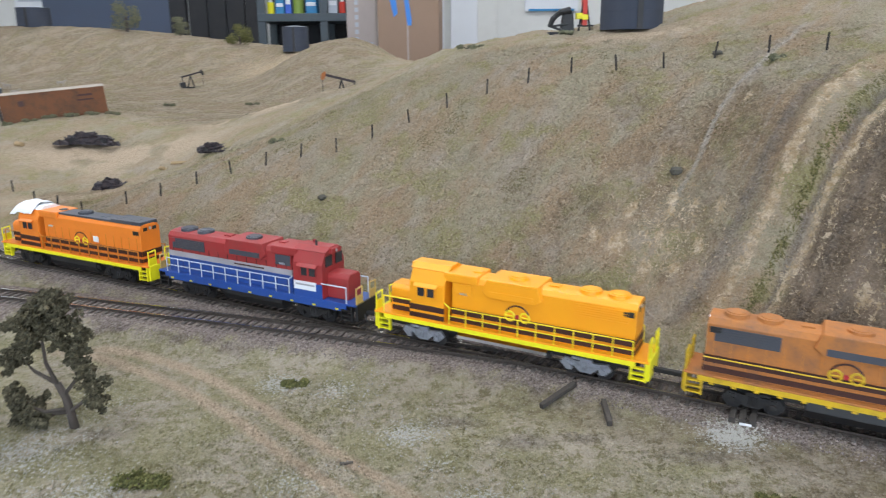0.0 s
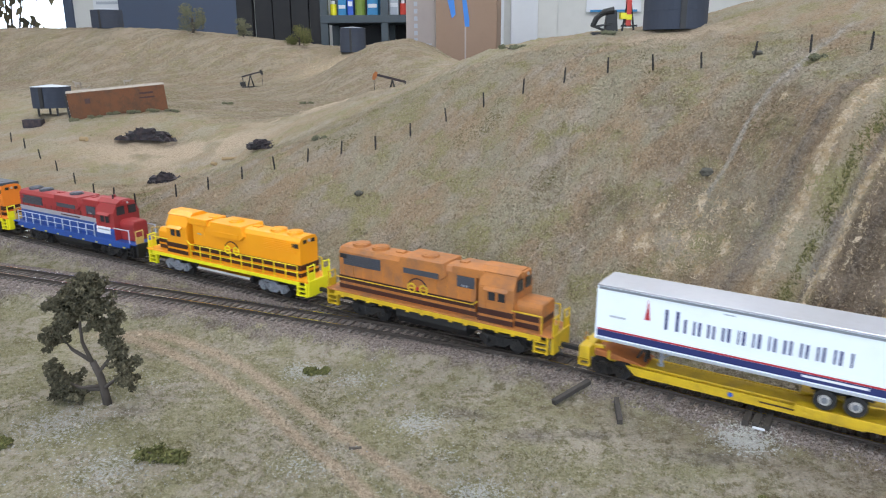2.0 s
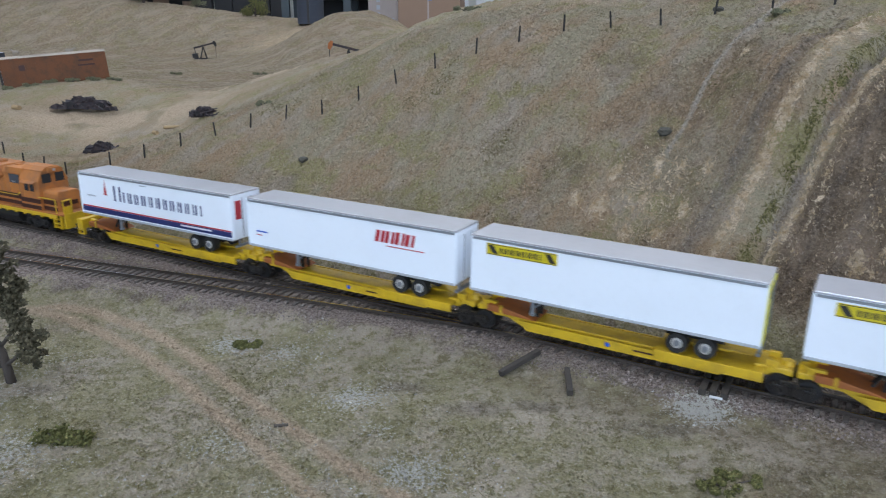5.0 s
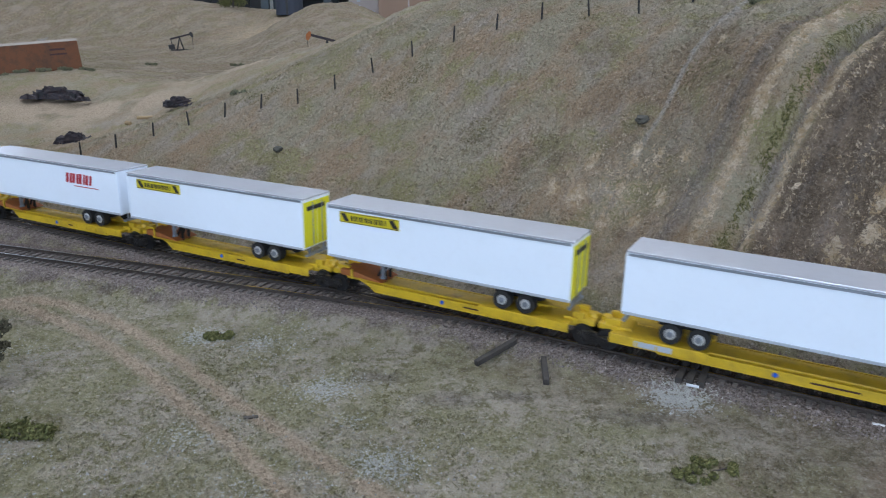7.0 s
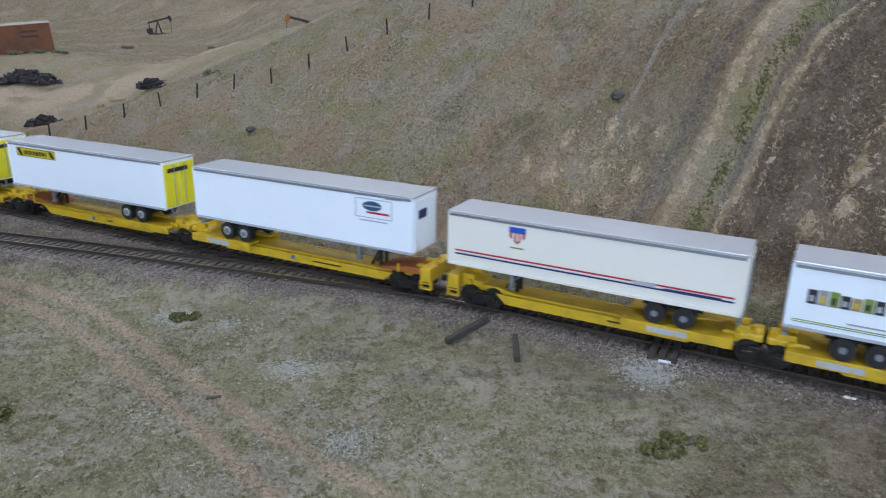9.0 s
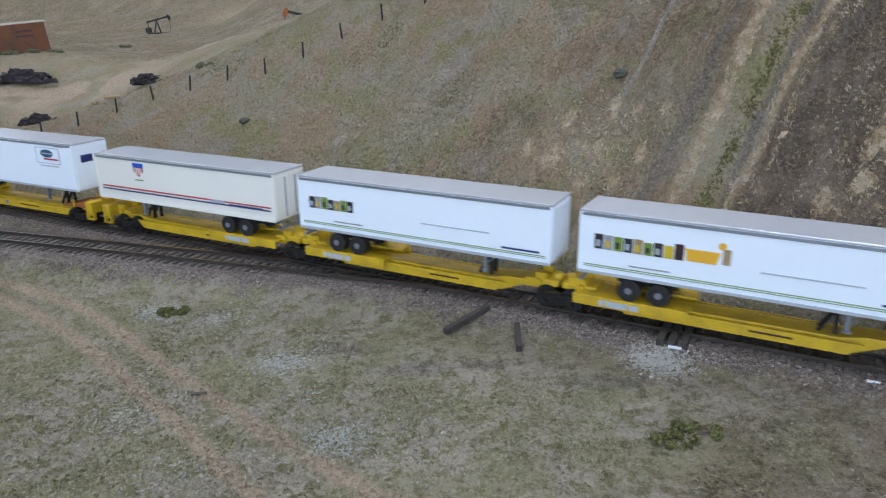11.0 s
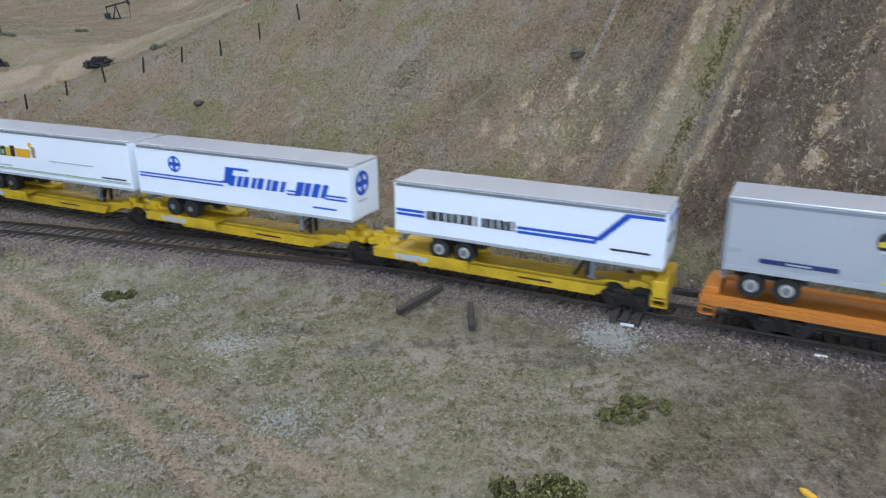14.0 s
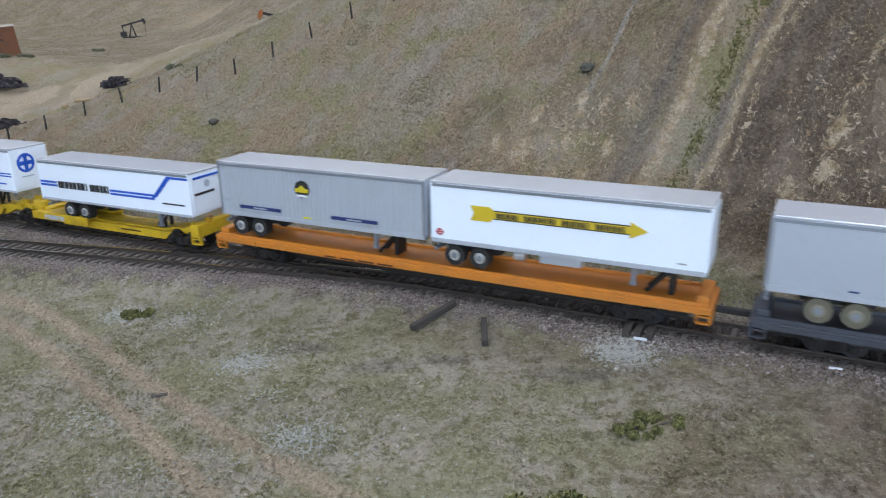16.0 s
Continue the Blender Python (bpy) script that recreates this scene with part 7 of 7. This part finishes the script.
def fence():
    o = thing("wire_fence", "long line of thin black fence posts across the hill", "fence")
    rnd = random.Random(5)
    spots = []
    for i in range(-8, 11):
        x = 0.06 + 0.0386 * i
        spots.append((x, 0.85 - 0.2 * x - 0.42 * x * x if x > -0.2 else 0.868 - 0.06 * (x + 0.2)))
    for j in range(8):
        spots.append((-0.3 - 0.045 * j, 0.876 + 0.038 * j))
    for x, y in spots:
        z = land_z(x, y)
        lean = rnd.uniform(-6, 6)
        bm = rod((0, 0, -0.004), (0, 0, 0.0142), 0.00095, 0.0008, seg=6)
        for k in range(2):
            rod((0, 0, 0.004 + k * 0.005), (0, 0, 0.005 + k * 0.005), 0.0011, seg=6, bm=bm)
        p = part("post", bm, M["post"], o)
        p.matrix_basis = pose(x, y, z, rnd.uniform(-5, 5), lean, 0)


# ---- oil field things ----


def pump_jack(x, y, yaw, size, head, beam):
    o = thing("pump_jack", "small model oil pump jack with a walking beam", "oil pump", "oil pumps", pose(x, y, land_z(x, y), 0, 0, yaw))
    s = size
    part("base", box(-0.6 * s, 0.55 * s, -0.12 * s, 0.12 * s, -0.02 * s, 0.05 * s), M["black"], o)
    for dx, dy in ((-0.18, -0.14), (0.18, -0.14), (-0.18, 0.14), (0.18, 0.14)):
        part("frame_leg", rod((dx * s, dy * s, 0.03 * s), (0, dy * 0.2 * s, 0.72 * s), 0.03 * s, seg=6), M["black"], o)
    bm = box(-0.62 * s, 0.55 * s, -0.035 * s, 0.035 * s, -0.045 * s, 0.045 * s)
    b = part("walking_beam", bm, beam, o)
    b.matrix_basis = pose(0, 0, 0.76 * s, 0, 14, 0)
    hd = part("horse_head", prism([(-0.62 * s, 0.1 * s), (-0.7 * s, 0.12 * s), (-0.78 * s, -0.02 * s), (-0.76 * s, -0.2 * s), (-0.66 * s, -0.22 * s), (-0.6 * s, -0.05 * s)], -0.05 * s, 0.05 * s), head, b)
    part("counterweight", prism([(0.3 * s, 0.06 * s), (0.62 * s, 0.06 * s), (0.66 * s, 0.3 * s), (0.34 * s, 0.34 * s)], -0.14 * s, 0.14 * s, bevel=0.02 * s), M["black"], o)
    part("pitman", rod((0.45 * s, 0.08 * s, 0.2 * s), (0.5 * s, 0.06 * s, 0.66 * s), 0.025 * s, seg=5), M["black"], o)
    part("polish_rod", rod((-0.72 * s, 0, 0.0), (-0.72 * s, 0, 0.8 * s), 0.012 * s, seg=5), M["black"], o)
    return o


def oil_tank(x, y, r, h, label, legs=False):
    z = land_z(x, y)
    o = thing("oil_tank", label, "oil tank", m=pose(x, y, z))
    z0 = 0.012 if legs else -0.004
    bm = rod((0, 0, z0), (0, 0, h), r, seg=40)
    part("shell", bm, M["tank"], o)
    bm = rod((0, 0, h), (0, 0, h + r * 0.1), r * 1.02, r * 0.15, seg=40)
    part("lid", bm, M["pale_grey"], o, "pale tank lid")
    for k in range(1, 4):
        zz = z0 + (h - z0) * k / 4
        part("seam_band", torus((0, 0, zz), r, r * 0.012, "z", seg=32), M["tank"], o)
    part("ladder", box(-0.003, 0.003, -r - 0.0015, -r, z0, h), M["black"], o)
    if legs:
        for a in range(4):
            c, s = math.cos(a * 1.571 + 0.78) * r * 0.75, math.sin(a * 1.571 + 0.78) * r * 0.75
            part("leg", rod((c, s, -0.004), (c, s, z0 + 0.001), 0.0018, seg=6), M["black"], o)
    return o


def pump_engine():
    """The black horse head pump and its red and yellow engine by the large tank."""
    x, y = 0.243, 0.985
    o = thing("pump_engine", "black geared pump with a red and yellow engine frame", "oil pump", m=pose(x, y, land_z(x, y)))
    part("base", box(-0.018, 0.042, -0.008, 0.008, -0.003, 0.0015), M["black"], o)
    bm = prism([(-0.004, 0.001), (0.012, 0.001), (0.0095, 0.026), (-0.001, 0.026)], -0.006, 0.006, "y", 0.0008)
    part("gear_case", bm, M["black"], o)
    bm = bmesh.new()
    limb(bm, [(0.006, -0.007, 0.026), (-0.005, -0.007, 0.024), (-0.014, -0.007, 0.017), (-0.018, -0.007, 0.008)], 0.004, 0.003, 8)
    part("horse_head", bm, M["black"], o)
    part("crank_arm", rod((-0.02, -0.008, 0.009), (0.0, -0.008, 0.002), 0.0014, seg=6), M["black"], o)
    part("crank_arm", rod((-0.018, -0.008, 0.0075), (0.004, -0.008, 0.0105), 0.0012, seg=6), M["black"], o)
    part("engine_block", box(0.014, 0.021, -0.007, 0.005, 0.016, 0.023, 0.0008), M["lemon"], o)
    part("engine_post", box(0.021, 0.0265, -0.006, 0.004, 0.008, 0.038, 0.0008), M["scarlet"], o)
    part("fuel_can", box(0.0205, 0.027, -0.008, -0.005, 0.015, 0.021, 0.0006), M["lemon"], o)
    for dx in (0.016, 0.031):
        part("frame_leg", rod((dx, -0.005, -0.002), (0.0235, -0.004, 0.046), 0.0012, seg=6), M["black"], o)
    part("cross_bar", rod((0.015, -0.005, 0.0085), (0.034, -0.005, 0.0085), 0.0011, seg=6), M["black"], o)


def boxcar_shed():
    yaw = 27.0
    cx, cy = -0.515, 1.29
    z = land_z(cx, cy) - 0.001
    o = thing("boxcar_body", "rusty orange boxcar body set down as a shed", "boxcar", m=pose(cx, cy, z + 0.002, 0, -4.5, yaw))
    L, w, h = 0.15, 0.034, 0.037
    body = part("body", box(-L / 2, L / 2, -w / 2, w / 2, -0.009, h, 0.0006), M["boxcar"], o)
    part("roof", prism([(-w / 2 - 0.001, h - 0.0005), (w / 2 + 0.001, h - 0.0005), (0, h + 0.003)], -L / 2 - 0.0008, L / 2 + 0.0008, "x"), M["dusty_roof"], o, "dusty brown roof")
    for i in range(23):
        x = -L / 2 + L * (i + 0.5) / 23
        part("siding_rib", box(x - 0.0004, x + 0.0004, -w / 2 - 0.0005, -w / 2, 0.0, h - 0.002), M["boxcar"], body)
    part("door", box(-0.022, 0.004, -w / 2 - 0.0012, -w / 2 - 0.0004, 0.0, h - 0.003, 0.0002), M["boxcar"], o)
    part("print_bar", box(0.034, 0.056, -w / 2 - 0.001, -w / 2 - 0.0006, 0.0245, 0.0275), M["stripe"], body)
    part("print_bar", box(0.033, 0.057, -w / 2 - 0.001, -w / 2 - 0.0006, 0.0175, 0.02), M["stripe"], body)
    part("print_bar", box(-0.05, -0.042, -w / 2 - 0.001, -w / 2 - 0.0006, 0.018, 0.026), M["stripe"], body)
    for k in range(7):
        part("ladder_rung", box(-L / 2 - 0.0035, -L / 2 - 0.0005, -0.014, 0.004, 0.003 + k * 0.005, 0.0042 + k * 0.005), M["pale_grey"], o)
    for yy in (-0.014, 0.004):
        part("ladder_rail", box(-L / 2 - 0.0035, -L / 2 - 0.0005, yy - 0.0006, yy + 0.0006, -0.003, 0.036), M["black"], o)
    for i in range(6):
        a = -0.07 + i * 0.03
        bx = cx + math.cos(radians(yaw)) * a + math.sin(radians(yaw)) * 0.024
        by = cy + math.sin(radians(yaw)) * a - math.cos(radians(yaw)) * 0.024
        bush(bx, by, 0.02, 0.008, 60 + i, "sage", "dull sage bush against a rusty boxcar body", 6, 0.0013)


def wreck(x, y, yaw, size, seed, label):
    """A crushed, burnt-out car body."""
    rnd = random.Random(seed)
    o = thing("wrecked_car", label, "wreck", "wrecked cars", pose(x, y, land_z(x, y), rnd.uniform(-4, 4), rnd.uniform(-4, 4), yaw))
    s = size
    bm = prism([(-0.5 * s, 0.0), (0.5 * s, 0.0), (0.52 * s, 0.14 * s), (0.3 * s, 0.17 * s), (-0.48 * s, 0.15 * s), (-0.52 * s, 0.08 * s)], -0.19 * s, 0.19 * s, "y")
    bmesh.ops.triangulate(bm, faces=bm.faces[:])
    bmesh.ops.subdivide_edges(bm, edges=bm.edges[:], cuts=3, use_grid_fill=True)
    for v in bm.verts:
        v.co += Vector((rnd.uniform(-1, 1), rnd.uniform(-1, 1), rnd.uniform(-1.4, 0.9))) * 0.05 * s
    part("body", bm, M["rust"], o)
    bm = None
    for px, py in ((-0.28, -0.16), (0.12, -0.16), (-0.28, 0.16), (0.12, 0.16)):
        bm = rod((px * s, py * s, 0.16 * s), (px * 0.85 * s, py * 0.85 * s, 0.21 * s), 0.022 * s, seg=5, bm=bm)
    part("pillars", bm, M["rust"], o)
    bm = prism([(-0.3 * s, 0.16 * s), (0.16 * s, 0.16 * s), (0.06 * s, 0.24 * s), (-0.22 * s, 0.25 * s)], -0.16 * s, 0.16 * s, "y", 0.01 * s)
    bmesh.ops.triangulate(bm, faces=bm.faces[:])
    bmesh.ops.subdivide_edges(bm, edges=bm.edges[:], cuts=2, use_grid_fill=True)
    for v in bm.verts:
        v.co += Vector((rnd.uniform(-1, 1), rnd.uniform(-1, 1), rnd.uniform(-1.8, 0.8))) * 0.06 * s
    part("roof", bm, M["rust"], o)
    for px in (-0.32, 0.33):
        for py in (-0.18, 0.18):
            part("wheel", disc((px * s, py * s, 0.07 * s), 0.075 * s, 0.06 * s, seg=12), M["tyre"], o)
    for k in range(18):
        a, b = rnd.uniform(-0.75, 0.75) * s, rnd.uniform(-0.55, -0.15) * s
        w = rnd.uniform(0.04, 0.12) * s
        bm = prism([(a - w, 0), (a + w, -0.01 * s), (a + w * 0.6, rnd.uniform(0.04, 0.12) * s), (a - w * 0.4, rnd.uniform(0.03, 0.1) * s)], b, b + 0.14 * s)
        for v in bm.verts:
            v.co += Vector((rnd.uniform(-1, 1), rnd.uniform(-1, 1), 0)) * 0.03 * s
        part("scrap", bm, M["rust"], o)


def lumber(x, y, yaw, length, r):
    o = finish("lumber_log", rod((-length / 2, 0, 0), (length / 2, 0, 0), r, r * 0.8, seg=10), M["plank" if length > 0.0075 else "wood"])
    o.matrix_world = pose(x, y, land_z(x, y) + r * 0.7, 0, 0, yaw)
    tagged(o, "pale cut log lying in the dirt", "log")


def cow(x, y, yaw):
    z = land_z(x, y)
    bm = box(-0.011, 0.011, -0.0035, 0.0035, 0.009, 0.0165, 0.0018)
    for dx in (-0.009, 0.008):
        for dy in (-0.0022, 0.0022):
            rod((dx, dy, -0.001), (dx, dy, 0.0105), 0.0011, seg=6, bm=bm)
    rod((0.009, 0, 0.0145), (0.0145, 0, 0.019), 0.0022, 0.0018, seg=7, bm=bm)
    box(0.0125, 0.019, -0.0016, 0.0016, 0.0165, 0.0205, 0.0006, bm=bm)
    rod((-0.011, 0, 0.015), (-0.0135, 0, 0.007), 0.0006, seg=5, bm=bm)
    bmesh.ops.scale(bm, vec=(0.62, 0.62, 0.62), verts=bm.verts[:])
    o = finish("cattle_figure", bm, M["dusty_roof"])
    o.matrix_world = pose(x, y, z, 0, 0, yaw)
    tagged(o, "tiny dark cattle figure grazing on the slope", "figurine")


def far_tree(x, y, h, w, seed, mat):
    rnd = random.Random(seed)
    o = thing("model_tree", "small round model tree on the far ridge", "tree", m=pose(x, y, land_z(x, y)))
    bm = bmesh.new()
    limb(bm, [(0, 0, -0.01), (0.001, 0, h * 0.3), (0, 0, h * 0.6)], h * 0.06, h * 0.03, 6)
    part("trunk", bm, M["bark"], o)
    bm = bmesh.new()
    for i in range(16):
        a, r = rnd.random() * math.tau, w * 0.5 * math.sqrt(rnd.random())
        t = rnd.random()
        clump(rnd, bm, (math.cos(a) * r * (1 - 0.5 * t), math.sin(a) * r * (1 - 0.5 * t), h * (0.15 + 0.75 * t)), w * 0.2, 110, w * 0.03)
    part("crown", bm, M[mat], o)


def small_things():
    oak()
    bush(-0.011, 0.525, 0.016, 0.005, 1)
    bush(-0.071, 0.414, 0.023, 0.0095, 2, count=14)
    bush(0.235, 0.384, 0.034, 0.0038, 3, count=20, leaf=0.0009)
    bush(0.187, 0.333, 0.036, 0.009, 4, count=14)
    bush(-0.165, 0.424, 0.016, 0.004, 6, label="sparse yellow-green tuft on dry ground")
    for x, y, w, h, sd in ((-0.091, 0.905, 0.017, 0.006, 7), (-0.2, 1.28, 0.02, 0.009, 9), (0.13, 0.985, 0.035, 0.008, 10), (-0.42, 1.55, 0.03, 0.007, 11),
                           (-0.27, 1.6, 0.03, 0.007, 12), (-0.13, 1.45, 0.025, 0.005, 13), (0.24, 0.955, 0.02, 0.005, 14), (0.48, 0.5, 0.02, 0.008, 15)):
        bush(x, y, w, h, sd, "sage", "dull sage tuft on the hillside", 7, 0.0013)
    rock(0.269, 0.639, 0.005, 1)
    rock(-0.025, 0.785, 0.0045, 2)
    bush(0.366, 0.699, 0.014, 0.007, 3, "sage", "dull sage tuft by the fence on the hilltop", 8, 0.0012)
    rock(0.335, 0.745, 0.004, 4)
    rock(0.43, 0.52, 0.006, 5)
    fallen_tie(0.155, 0.4945, 38, 0.031, 1)
    fallen_tie(0.18, 0.474, 86, 0.023, 2)
    lumber(0.031, 0.428, 12, 0.007, 0.0009)
    fence()
    bm = box(-0.0028, 0.0028, -0.001, 0.001, -0.001, 0.001, 0.0005)
    o = finish("paint_flake", bm, M["paper"])
    o.matrix_world = pose(0.33, 0.417, land_z(0.33, 0.417) - 0.0006, 0, 4, -20)
    tagged(o, "white paper chip beside the ballast", "chip")
    bm = prism([(-0.003, -0.0008), (0.001, -0.0018), (0.003, 0.0), (0.001, 0.0015), (-0.002, 0.0015)], 0, 0.0012, "z", 0.0005)
    o = finish("dry_leaf", bm, M["amber"])
    o.matrix_world = pose(0.276, 0.33, land_z(0.276, 0.33), 8, -10, 130)
    tagged(o, "curled orange leaf on the ground", "leaf")
    boxcar_shed()
    oil_tank(-0.637, 1.3, 0.031, 0.047, "round slate-grey tank on short legs beside a boxcar body", True)
    bm = box(-0.014, 0.014, -0.01, 0.01, 0, 0.013, 0.001)
    o = finish("scrap_crate", bm, M["rust"])
    o.matrix_world = pose(-0.625, 1.22, land_z(-0.625, 1.22) - 0.002, 0, 0, 15)
    tagged(o, "dark crate lying below the tank", "crate")
    wreck(-0.422, 1.187, 8, 0.062, 1, "burnt-out dark car wreck in a dirt hollow")
    wreck(-0.325, 1.022, 14, 0.042, 2, "crushed black car wreck by a dirt track")
    wreck(-0.195, 1.035, 24, 0.04, 3, "dark wreck half hidden behind a rise")
    lumber(-0.243, 1.05, 20, 0.03, 0.0022)
    lumber(-0.503, 1.145, -30, 0.014, 0.004)
    lumber(-0.268, 1.044, -35, 0.008, 0.003)
    pump_jack(-0.51, 1.985, 205, 0.042, M["black"], M["rust"])
    pump_jack(-0.082, 1.53, 2, 0.05, M["scuffed"], M["rust"])
    oil_tank(0.308, 0.93, 0.034, 0.075, "large dark slate-blue oil tank on the hilltop")
    pump_engine()
    oil_tank(-0.276, 2.2, 0.036, 0.062, "dark tank with a pale lid on the far ridge")
    oil_tank(-1.05, 2.33, 0.045, 0.05, "dark tank with a pale lid on the far ridge")
    cow(-0.735, 1.56, 170)
    cow(-0.7, 1.52, 10)
    cow(-0.66, 1.62, 30)
    far_tree(-0.775, 2.3, 0.085, 0.085, 1, "sage")
    far_tree(-0.63, 2.32, 0.055, 0.055, 2, "sage")
    far_tree(-0.455, 2.3, 0.055, 0.08, 3, "shrub")


small_things()

# ---- what moves ----


def motions():
    for vehicle, rows in TRAIN:
        walk(vehicle, rows)
    walk(SCREEN, [(0.0, pose(-1.65, 4.36, 0.05)), (1.7, pose(-1.65, 4.36, 0.05)), (2.2, pose(-1.65, 4.36, 0.3)), (2.6, pose(-1.65, 4.36, 0.62)), (3.0, pose(-1.65, 4.36, 0.65)), (16.0, pose(-1.65, 4.36, 0.65))])


motions()
